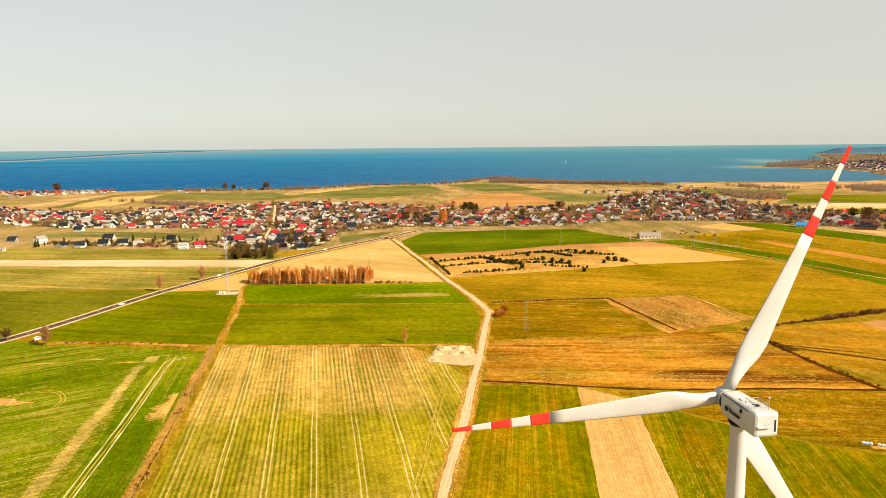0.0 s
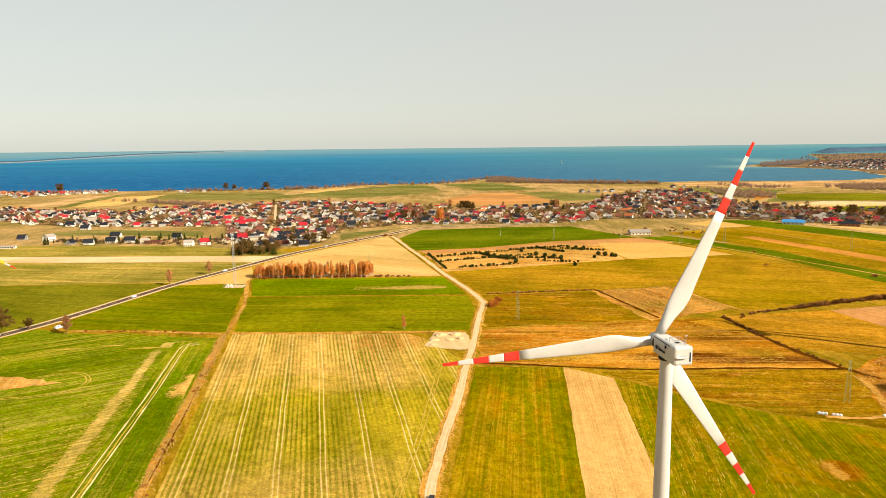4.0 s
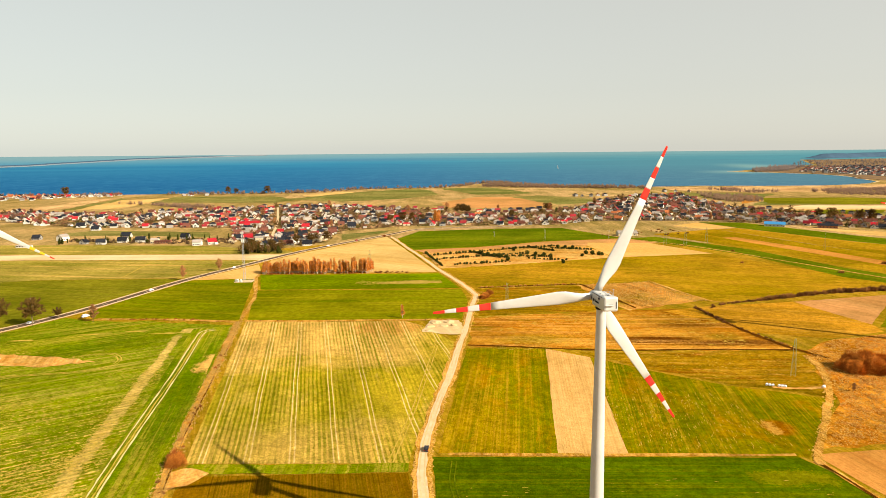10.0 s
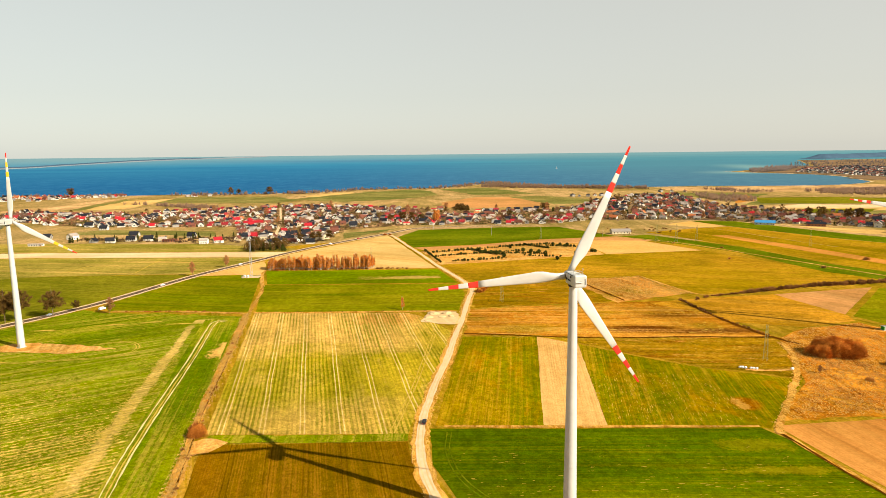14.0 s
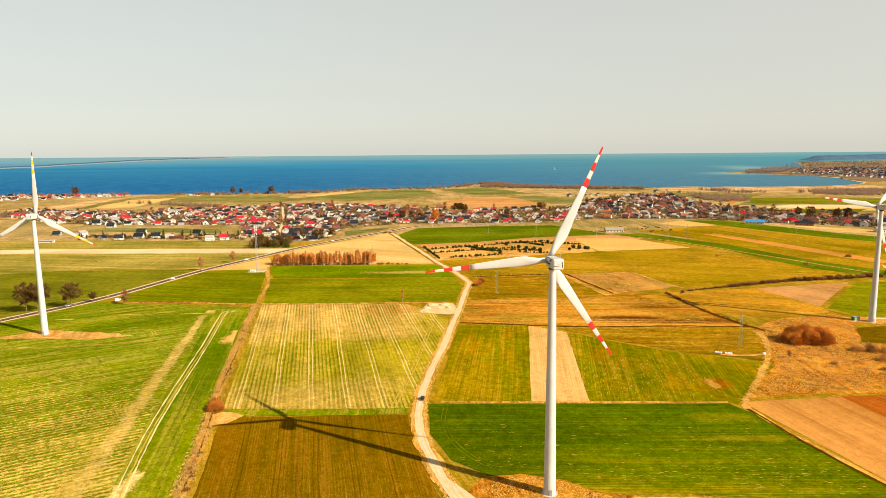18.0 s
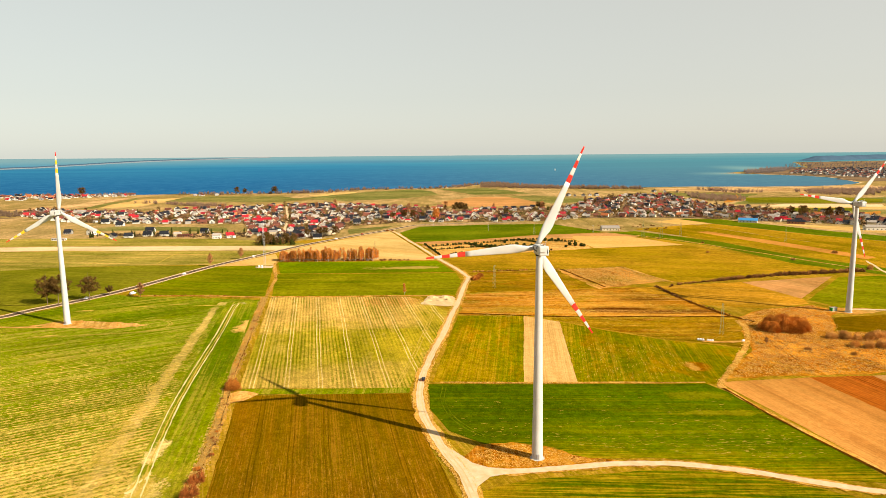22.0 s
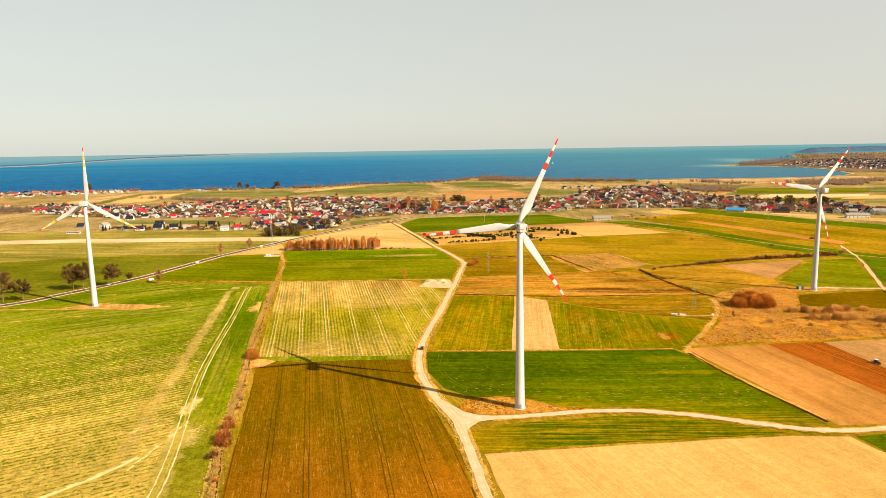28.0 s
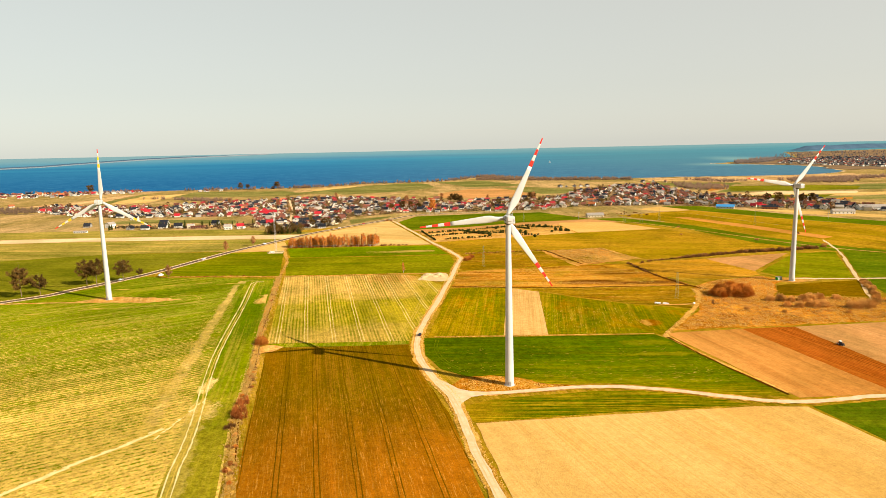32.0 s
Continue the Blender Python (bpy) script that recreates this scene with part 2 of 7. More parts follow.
def farm_wear(m, col):
    """Straw-coloured rows along the access road and thin spots at the eastern end."""
    p = m.place()
    y = m.math("ADD", m.math("ADD", m.axis(p, 1), m.math("MULTIPLY", m.axis(p, 0), 0.14)), m.math("MULTIPLY", m.math("SUBTRACT", m.noise(p, 0.035, 5), 0.5), 46))
    rows = m.ramp(m.noise(m.scaled(m.coord(), (1, 0.03, 1)), 0.8, 6, 0.75), 0.44, 0.58)
    col = m.mix(m.math("MULTIPLY", rows, m.ramp(y, 20, -4, 0.0, 0.75)), col, tone(196, 170, 44))
    thin = m.math("MAXIMUM", m.blob(85, 61, 16, 5, 0.8, 0.8), m.blob(88, 40, 20, 3, 0.8, 0.8))
    col = m.mix(m.math("MULTIPLY", thin, 0.45), col, tone(176, 164, 40))
    col = m.mix(m.math("MULTIPLY", m.blob(40, 58, 70, 18, 0.6, 0.8), 0.5), col, tone(70, 108, 8))
    west = m.math("MULTIPLY", m.blob(-22, -30, 14, 18, 0.7, 0.8), 0.5)
    return m.mix(west, col, tone(178, 142, 34))


def rows_wear(m, col):
    """Rusty thin patches in the row crop."""
    p = m.scaled(m.coord(), (1, 0.45, 1))
    col = m.mix(m.ramp(m.noise(p, 0.045, 6, 0.7, 0.6), 0.5, 0.68, 0.0, 0.6), col, tone(184, 134, 22))
    col = m.mix(m.math("MULTIPLY", m.blob(102, 103, 6.5, 7.5, 0.25, 0.3), 0.75), col, tone(178, 104, 22))
    return m.mix(m.math("MULTIPLY", m.blob(99, 103, 3.0, 6, 0.8), 0.8), col, tone(238, 192, 96))


def dry_wear(m, col):
    """Long bleached and wet brown streaks of the unmown meadow."""
    p = m.scaled(m.coord(), (1, 0.22, 1))
    col = m.mix(m.ramp(m.noise(p, 0.07, 8, 0.72, 0.8), 0.52, 0.64, 0.0, 0.75), col, tone(140, 88, 16))
    col = m.mix(m.ramp(m.noise(p, 0.16, 8, 0.75), 0.55, 0.66, 0.0, 0.6), col, tone(238, 190, 96))
    col = m.mix(m.ramp(m.noise(m.coord(), 0.02, 5, 0.6), 0.54, 0.68, 0.0, 0.6), col, tone(142, 138, 20))
    damp = m.math("MAXIMUM", m.blob(92, 230, 27, 9, 0.5, 0.5), m.blob(134, 222, 36, 6, 0.6, 0.6))
    damp = m.math("MAXIMUM", damp, m.math("MULTIPLY", m.blob(128, 262, 30, 6, 0.6, 0.6), 0.7))
    col = m.mix(m.math("MULTIPLY", damp, 0.95), col, tone(98, 52, 8))
    return m.mix(m.math("MULTIPLY", m.blob(20, 236, 22, 9, 0.6, 0.7), 0.6), col, tone(138, 136, 22))


def scrub_wear(m, col):
    """Flattened pale grass and dark rusty stems."""
    p = m.coord()
    col = m.mix(m.ramp(m.noise(p, 0.11, 9, 0.75, 1.0), 0.52, 0.62, 0.0, 0.8), col, tone(122, 68, 12))
    return m.mix(m.ramp(m.noise(p, 0.2, 9, 0.78), 0.56, 0.66, 0.0, 0.7), col, tone(246, 196, 106))


def mown_wear(m, col):
    """Bleached swaths left by the mower."""
    p = m.scaled(m.coord(), (1, 0.06, 1))
    return m.mix(m.ramp(m.noise(p, 0.09, 7, 0.7), 0.5, 0.64, 0.0, 0.75), col, tone(220, 196, 116))


M["striped"] = field_mat("striped_winter_crop", tone(186, 178, 52), tone(214, 198, 96), tone(108, 130, 12), 2.1, 0.75, 3.0, 0.010, 0.48, 0.74, 16.9, tone(250, 234, 172), even=1.7, shift=2.8, extra=striped_wear)
M["brown"] = field_mat("brown_green_soil", tone(116, 100, 8), tone(140, 106, 16), tone(176, 132, 44), 1.1, 0.4, 9.0, 0.02, 0.50, 0.74, tram=14.0, tramcol=tone(104, 84, 9), dark=0.74, even=0.6, calm=0.6, extra=soil_wear)
M["west"] = field_mat("thin_winter_crop", tone(120, 148, 12), tone(148, 160, 26), tone(240, 222, 126), 2.6, 0.35, 2.0, 0.007, 0.42, 0.70, even=0.35, extra=west_wear)
M["westgreen"] = field_mat("dense_winter_crop", tone(98, 134, 14), tone(126, 148, 20), tone(206, 194, 84), 1.8, 0.5, 4.0, 0.02, extra=edge_wear)
M["dgreen"] = field_mat("dark_green_crop", tone(84, 120, 18), tone(112, 134, 26), tone(146, 146, 44), 1.8, 0.35, 5.0, 0.012, 0.40, 0.68, dark=0.78)
M["green"] = field_mat("green_crop", tone(104, 130, 14), tone(144, 150, 30), tone(154, 152, 44), 3.0, 0.35, 9.0, 0.010, 0.38, 0.66, dark=0.78)
M["bright"] = field_mat("bright_green_crop", tone(118, 158, 16), tone(108, 138, 16), tone(158, 158, 38), 3.0, 0.4, 9.0, 0.014, 0.38, 0.66, dark=0.78)
M["farm"] = field_mat("green_crop_with_straw", tone(80, 112, 4), tone(102, 124, 8), tone(150, 150, 32), 1.2, 0.35, 5.0, 0.007, 0.40, 0.64, dark=0.78, extra=farm_wear)
M["rowsolive"] = field_mat("olive_row_crop", tone(120, 132, 6), tone(164, 146, 20), tone(214, 180, 58), 1.5, 0.5, 5.0, 0.012, 0.42, 0.68, even=0.3, dark=0.74, extra=rows_wear)
M["olive"] = field_mat("olive_meadow", tone(156, 142, 28), tone(192, 158, 50), tone(146, 126, 20), 4.0, 0.5, 3.0, 0.012, 0.38, 0.68)
M["ochre"] = field_mat("dry_ochre_meadow", tone(216, 168, 64), tone(176, 122, 30), tone(236, 198, 110), 4.0, 0.6, 3.5, 0.02, 0.42, 0.62, extra=dry_wear)
M["wet"] = field_mat("rough_wet_meadow", tone(166, 136, 26), tone(126, 112, 14), tone(224, 188, 80), 1.6, 0.35, 2.5, 0.02, 0.38, 0.62, extra=dry_wear)
M["sand"] = field_mat("sandy_ploughland", tone(244, 212, 138), tone(236, 200, 122), tone(222, 180, 98), 1.5, 0.5, 10.0, 0.02, dark=0.84, even=0.5, calm=0.4, broad=0.5)
M["cream"] = field_mat("pale_stubble", tone(238, 214, 148), tone(232, 204, 134), tone(212, 176, 102), 1.7, 0.6, 10.0, 0.02, dark=0.88, calm=0.4)
M["rust"] = field_mat("fresh_ploughed_soil", tone(178, 100, 36), tone(192, 116, 46), tone(140, 70, 20), 2.0, 0.8, 9.0, 0.03, dark=0.84, even=1.2, calm=0.5)
M["pink"] = field_mat("pinkish_ploughland", tone(222, 180, 124), tone(208, 164, 108), tone(184, 138, 86), 1.8, 0.6, 6.0, 0.02, dark=0.86, calm=0.6)
M["scrub"] = field_mat("dry_rough_grass", tone(226, 166, 58), tone(186, 120, 32), tone(244, 200, 102), 1.4, 0.5, 1.0, 0.05, 0.40, 0.60, dark=0.55, extra=scrub_wear)
M["bare"] = field_mat("trodden_bare_soil", tone(232, 194, 116), tone(208, 158, 74), tone(244, 218, 152), 2.0, 0.5, 1.5, 0.05, dark=0.7)
# open land, its colours dulled to carry the air haze of the distance
M["meadow"] = field_mat("hazy_far_meadow", tone(166, 154, 98), tone(208, 188, 140), tone(138, 138, 80), 7.0, 0.45, 2.5, 0.005, 0.38, 0.62)
M["verge"] = field_mat("dry_verge_grass", tone(228, 186, 92), tone(178, 134, 42), tone(244, 214, 138), 1.2, 0.6, 2.0, 0.08, dark=0.7)
# far green crop, paler and less saturated with air haze mixed in
M["fargreen"] = field_mat("hazy_far_green_crop", tone(118, 136, 74), tone(148, 152, 92), tone(172, 164, 112), 5.0, 0.4, 6.0, 0.006)
M["reed"] = field_mat("yellow_reed_marsh", tone(240, 216, 166), tone(208, 176, 130), tone(156, 122, 92), 8.0, 0.6, 2.5, 0.012)
M["mown"] = field_mat("mown_yellow_green_meadow", tone(138, 146, 54), tone(172, 168, 84), tone(200, 188, 112), 4.0, 0.5, 8.0, 0.008, 0.38, 0.64, dark=0.78, extra=mown_wear)
M["balk"] = field_mat("olive_rough_grass", tone(176, 150, 44), tone(146, 136, 28), tone(216, 182, 88), 1.4, 0.5, 2.0, 0.05, dark=0.7)
M["pale"] = field_mat("pale_bare_ploughland", tone(248, 234, 198), tone(242, 222, 178), tone(228, 202, 150), 1.7, 0.5, 10.0, 0.02, dark=0.9, calm=0.3)
M["towngrey"] = plain_mat("far_grey_brown_land", tone(158, 140, 116), tone(116, 106, 90), 0.012)
M["gold"] = field_mat("golden_dry_meadow", tone(204, 160, 52), tone(172, 138, 34), tone(226, 186, 90), 3.0, 0.5, 3.0, 0.015, 0.38, 0.66)
M["soft"] = field_mat("far_muted_green_crop", tone(112, 126, 30), tone(134, 142, 40), tone(158, 156, 64), 3.0, 0.4, 9.0, 0.010, 0.38, 0.66, dark=0.8)
M["strip"] = field_mat("bare_sandy_strip", tone(238, 206, 138), tone(226, 186, 112), tone(206, 156, 84), 1.3, 0.5, 10.0, 0.02, dark=0.84, even=0.8, calm=0.5)
M["loam"] = field_mat("light_orange_loam", tone(222, 172, 98), tone(204, 150, 80), tone(186, 130, 62), 1.6, 0.5, 8.0, 0.02, dark=0.84, even=0.6, calm=0.5)
M["tan"] = field_mat("tan_ploughed_strip", tone(214, 160, 80), tone(198, 140, 62), tone(226, 180, 104), 3.0, 0.5, 9.0, 0.02, dark=0.84, calm=0.6)
M["tussock"] = field_mat("tussocky_bare_ground", tone(232, 186, 100), tone(206, 150, 66), tone(244, 206, 128), 2.0, 0.4, 1.5, 0.05, dark=0.6, extra=dry_wear)
M["yard"] = field_mat("trodden_garden_ground", tone(112, 104, 64), tone(212, 186, 146), tone(66, 62, 36), 7.0, 0.6, 1.5, 0.05, 0.44, 0.60)
M["track"] = plain_mat("wheel_track_soil", (0.62, 0.47, 0.22, 1), (0.5, 0.36, 0.14, 1), 0.35)
M["faint"] = plain_mat("faint_wheel_track_soil", tone(228, 206, 108), tone(190, 180, 66), 0.2)
M["dirt"] = plain_mat("pale_gravel_road", tone(246, 238, 214), tone(234, 214, 174), 0.25, bump=0.03)
M["asphalt"] = plain_mat("grey_asphalt", tone(96, 88, 80), tone(120, 110, 98), 0.4, 0.85, bump=0.02)
M["paint"] = plain_mat("road_marking_paint", tone(240, 236, 224), tone(224, 218, 204), 1.0, 0.6, bump=0)
M["ditch"] = plain_mat("dark_ditch_grass", tone(116, 74, 24), tone(84, 56, 16), 0.3)


# ---------------- building helpers ----------------
def part(name, bm, material, parent=None, label="", smooth=False):
    me = bpy.data.meshes.new(name)
    bm.to_mesh(me)
    bm.free()
    return part_me(name, me, material, parent, label, smooth)


def part_me(name, me, material, parent=None, label="", smooth=False):
    ob = new(name, me)
    if material and not me.materials:
        me.materials.append(material)
    if smooth:
        me.shade_smooth()
    if parent:
        ob.parent = parent
    if label:
        ob["label"] = label
    return ob


def thing(name, label, category, group="", at=None):
    ob = new(name)
    ob.empty_display_size = 0.5
    if at is not None:
        ob.matrix_world = at
    return tagged(ob, label, category, group)


def box(bm, sx, sy, sz, x=0, y=0, z=0, bevel=0.0, rz=0):
    """A box by its size and the middle of its base."""
    got = bmesh.ops.create_cube(bm, size=1, matrix=Matrix.Translation((x, y, z + sz / 2)) @ Matrix.Rotation(radians(rz), 4, "Z") @ Matrix.Diagonal((sx, sy, sz, 1)))
    if bevel:
        edges = list({e for v in got["verts"] for e in v.link_edges})
        bmesh.ops.bevel(bm, geom=edges, offset=bevel, segments=2, affect="EDGES", profile=0.5)
    return bm


def tube(bm, p, q, r0, r1, n=8, caps=True):
    """A tapered round bar from p to q."""
    p, q = Vector(p), Vector(q)
    turn = (q - p).to_track_quat("Z", "Y").to_matrix().to_4x4()
    bmesh.ops.create_cone(bm, cap_ends=caps, segments=n, radius1=r0, radius2=r1, depth=(q - p).length, matrix=Matrix.Translation((p + q) / 2) @ turn)
    return bm


def uneven(points, step=7.0, sway=0.7, closed=True, seed=1):
    """The outline with its long sides broken and shaken a little."""
    rnd = random.Random(seed)
    out = []
    n = len(points)
    for i in range(n if closed else n - 1):
        a, b = Vector(points[i]), Vector(points[(i + 1) % n])
        k = max(1, int((b - a).length / step))
        side = Vector((-(b - a).y, (b - a).x)).normalized()
        for j in range(k):
            p = a + (b - a) * (j / k)
            out.append(p + side * (rnd.uniform(-sway, sway) if j else 0))
    if not closed:
        out.append(Vector(points[-1]))
    return out


def curved(points, per=6):
    """A smooth line through the points."""
    p = [Vector(points[0]) * 2 - Vector(points[1])] + [Vector(q) for q in points] + [Vector(points[-1]) * 2 - Vector(points[-2])]
    out = []
    for i in range(1, len(p) - 2):
        for j in range(per):
            t = j / per
            out.append(0.5 * (2 * p[i] + (p[i + 1] - p[i - 1]) * t + (2 * p[i - 1] - 5 * p[i] + 4 * p[i + 1] - p[i + 2]) * t * t + (3 * p[i] - p[i - 1] - 3 * p[i + 1] + p[i + 2]) * t ** 3))
    return out + [p[-2]]


FIELDS = []


def field(name, points, material, level, rows=0.0, label="", sway=0.3, step=7.0):
    """A flat field at a small height of its own; rows: degrees by which its rows turn from +y."""
    turn = Matrix.Rotation(radians(-rows), 3, "Z")
    bm = bmesh.new()
    FIELDS.append(name)
    z = 0.04 + 0.035 * level + 0.0007 * len(FIELDS)
    vs = [bm.verts.new(turn @ Vector((p.x, p.y, z))) for p in uneven(points, step, sway, seed=len(points) * 7 + int(points[0][0]))]
    face = bm.faces.new(vs)
    face.normal_update()
    if face.normal.z < 0:
        face.normal_flip()
    bmesh.ops.triangulate(bm, faces=[face])
    ob = part(name, bm, M[material])
    ob.rotation_euler = (0, 0, radians(rows))
    return tagged(ob, label, "field", kind="structure")


def ribbon(name, points, width, material, z, label="", category="road", per=6, sway=0.15, off=0.0, kind="structure", gaps=None):
    """A strip of ground along a line; off shifts it to the left of its way; gaps: metres on and off."""
    z += 0.06
    line = curved(points, per) if len(points) > 2 else uneven(points, 8, 0, False)
    rnd = random.Random(int(points[0][0] * 13 + off * 10) + len(points))
    bm = bmesh.new()
    prev, run = None, 0.0
    for i, p in enumerate(line):
        d = (line[min(i + 1, len(line) - 1)] - line[max(i - 1, 0)]).normalized()
        side = Vector((-d.y, d.x))
        c = p + side * off
        w = width / 2
        l, r = c + side * (w + rnd.uniform(-sway, sway)), c - side * (w + rnd.uniform(-sway, sway))
        now = bm.verts.new((l.x, l.y, z + swell(l.y, l.x))), bm.verts.new((r.x, r.y, z + swell(r.y, r.x)))
        if prev and not (gaps and run % sum(gaps) > gaps[0]):
            bm.faces.new((prev[0], prev[1], now[1], now[0]))
        run += (p - line[max(i - 1, 0)]).length
        prev = now
    bmesh.ops.recalc_face_normals(bm, faces=bm.faces)
    for f in bm.faces:
        if f.normal.z < 0:
            f.normal_flip()
    bmesh.ops.delete(bm, geom=[v for v in bm.verts if not v.link_faces], context="VERTS")
    return tagged(part(name, bm, M[material]), label, category, kind=kind)


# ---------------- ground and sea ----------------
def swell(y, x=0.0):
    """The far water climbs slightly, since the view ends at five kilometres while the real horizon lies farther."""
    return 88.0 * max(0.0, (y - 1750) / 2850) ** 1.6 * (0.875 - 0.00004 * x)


def ground_sheet():
    bm = bmesh.new()
    ys = [-1800, -600, 0, 600, 1200, 1700] + [1800 + 200 * i for i in range(15)]
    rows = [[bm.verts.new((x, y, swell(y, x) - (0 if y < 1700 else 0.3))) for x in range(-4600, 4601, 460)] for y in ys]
    for a, b in zip(rows, rows[1:]):
        for i in range(len(a) - 1):
            bm.faces.new((a[i], a[i + 1], b[i + 1], b[i]))
    return tagged(part("ground", bm, M["meadow"]), "dry olive and straw-coloured open farmland", "ground", kind="structure")


ground_sheet()
field("ground_near", [(-700, -330), (700, -330), (700, 420), (330, 600), (200, 680), (-100, 700), (-240, 620), (-700, 600)], "balk", -0.9, 20, "dry olive rough grass between the fields", sway=2, step=30)

m = Tree("sea_water", 0.6, 0.0)
v = m.coord()
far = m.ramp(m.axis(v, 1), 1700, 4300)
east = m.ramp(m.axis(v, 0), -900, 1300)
# near and far sea colours; the far one is lightened as by air haze
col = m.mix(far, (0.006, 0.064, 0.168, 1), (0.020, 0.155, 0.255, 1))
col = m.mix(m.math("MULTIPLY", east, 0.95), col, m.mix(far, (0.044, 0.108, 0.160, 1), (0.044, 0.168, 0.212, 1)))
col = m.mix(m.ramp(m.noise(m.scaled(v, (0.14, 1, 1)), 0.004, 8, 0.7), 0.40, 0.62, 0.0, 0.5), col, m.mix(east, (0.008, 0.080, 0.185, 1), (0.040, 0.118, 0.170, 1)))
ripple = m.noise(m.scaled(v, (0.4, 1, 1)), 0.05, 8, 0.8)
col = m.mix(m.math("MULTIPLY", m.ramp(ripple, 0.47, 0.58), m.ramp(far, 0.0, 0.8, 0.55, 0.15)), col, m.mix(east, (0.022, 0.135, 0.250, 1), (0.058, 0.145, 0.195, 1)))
# haze and reflected sky painted as a paler band along the horizon
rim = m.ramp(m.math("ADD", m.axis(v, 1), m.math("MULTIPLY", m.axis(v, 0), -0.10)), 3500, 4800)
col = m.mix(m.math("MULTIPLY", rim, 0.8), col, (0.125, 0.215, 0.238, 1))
shoal = m.math("MAXIMUM", m.blob(1210, 2470, 130, 90, 0.25, 0.9), m.blob(1450, 2840, 110, 200, 0.25, 0.9))
col = m.mix(m.math("MULTIPLY", shoal, 0.4), col, (0.19, 0.31, 0.28, 1))
m.bump(m.noise(m.scaled(v, (0.5, 1, 1)), 0.12, 6), 1.5, 0.6)
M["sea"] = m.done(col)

COAST = [(-4600, 1850), (-2400, 1780), (-1217, 1690), (-1024, 1640), (-760, 1675), (-607, 1655), (-446, 1668), (-372, 1680), (-235, 1800), (-22, 1820), (80, 1940), (163, 2030), (250, 1890), (339, 1805), (480, 1738), (629, 1722), (733, 1728), (888, 1690), (1053, 1675), (1180, 1720), (1299, 1818), (1348, 1960), (1395, 2120), (1374, 2260), (1268, 2400), (1158, 2508), (1180, 2520), (1284, 2601), (1491, 2819), (1738, 2926), (1960, 3440), (2095, 3420), (2700, 3500), (4600, 3600), (4600, 4640)]


def sea_sheet():
    """Water from the coast outwards, in strips that follow the climb."""
    bm = bmesh.new()
    shore = uneven(COAST, 25, 6, False, 4)
    vs = [bm.verts.new((p.x, p.y, 0)) for p in shore]
    vs.append(bm.verts.new((-4600, 4640, 0)))
    face = bm.faces.new(vs)
    face.normal_update()
    if face.normal.z < 0:
        face.normal_flip()
    bmesh.ops.triangulate(bm, faces=[face])
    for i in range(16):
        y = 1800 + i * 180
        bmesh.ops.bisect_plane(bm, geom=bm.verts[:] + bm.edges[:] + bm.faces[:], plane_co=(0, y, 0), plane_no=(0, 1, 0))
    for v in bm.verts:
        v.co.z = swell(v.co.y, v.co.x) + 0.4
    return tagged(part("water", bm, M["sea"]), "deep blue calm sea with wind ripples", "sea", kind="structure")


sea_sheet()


def far_land(name, label, poly, material, x0, x1, y0, y1, cell=35):
    """Land that follows the climb of the far sheet, in small cells."""
    bm = bmesh.new()
    dots = {}
    for i in range(int((x1 - x0) / cell)):
        for j in range(int((y1 - y0) / cell)):
            if inside((x0 + (i + 0.5) * cell, y0 + (j + 0.5) * cell), poly):
                ids = [(i, j), (i + 1, j), (i + 1, j + 1), (i, j + 1)]
                for a, b in ids:
                    if (a, b) not in dots:
                        x, y = x0 + a * cell + 9 * math.sin(a * 2.7 + b), y0 + b * cell + 9 * math.sin(b * 1.9 + a)
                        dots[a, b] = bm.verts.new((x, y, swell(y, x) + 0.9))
                bm.faces.new([dots[k] for k in ids])
    return tagged(part(name, bm, M[material]), label, "land", kind="structure")


def inside(p, poly):
    x, y = p
    ok = False
    for (x0, y0), (x1, y1) in zip(poly, poly[1:] + poly[:1]):
        if (y0 > y) != (y1 > y) and x < (x1 - x0) * (y - y0) / (y1 - y0) + x0:
            ok = not ok
    return ok


far_land("town_land", "grey-brown built-up land across the bay", [(1330, 1960), (1420, 2120), (1400, 2260), (1300, 2400), (1230, 2490), (1320, 2590), (1520, 2780), (1760, 2900), (1980, 3400), (3400, 3450), (3400, 1800), (1500, 1850)], "towngrey", 1200, 3400, 1800, 3450)
ribbon("beach", COAST[2:27], 8, "pale", 0.55, "pale sandy shore along the sea", "beach", per=3, sway=4)

# ---------------- fields ----------------
field("field_striped", [(-171, 289), (-110, 285), (-60, 283), (-49, 272), (-29, 232), (-31, 205), (-39, 157), (-49, 93), (-51, 77), (-136, 80)], "striped", 1, 10.3, "striped winter crop with pale tramlines beside the gravel road")
field("field_brown", [(-127, 70), (-51, 70), (-49, 54), (-42, 17), (-30, -31), (-20, -102), (15, -330), (-62, -330), (-104, -96), (-114, -42), (-126, 28), (-132, 60)], "brown", 1, 10.3, "dark brown-green field with faint wheel lines")
field("field_west", [(-640, 26), (-553, 76), (-370, 208), (-335, 252), (-305, 308), (-284, 297), (-271, 296), (-177, 280), (-168, 219), (-147, 104), (-134, 29), (-124, -29), (-109, -96), (-60, -330), (-640, -330)], "west", 1, -60, "thin green winter crop with straw-coloured rows")
field("field_west_edge", [(-201, 272), (-178, 278), (-169, 219), (-148, 104), (-135, 29), (-125, -29), (-110, -96), (-62, -330), (-85, -330), (-130, -95), (-147, -17), (-156, 25), (-166, 75), (-180, 158), (-193, 225)], "westgreen", 2, 10.3, "dense green crop strip beside a hedge")
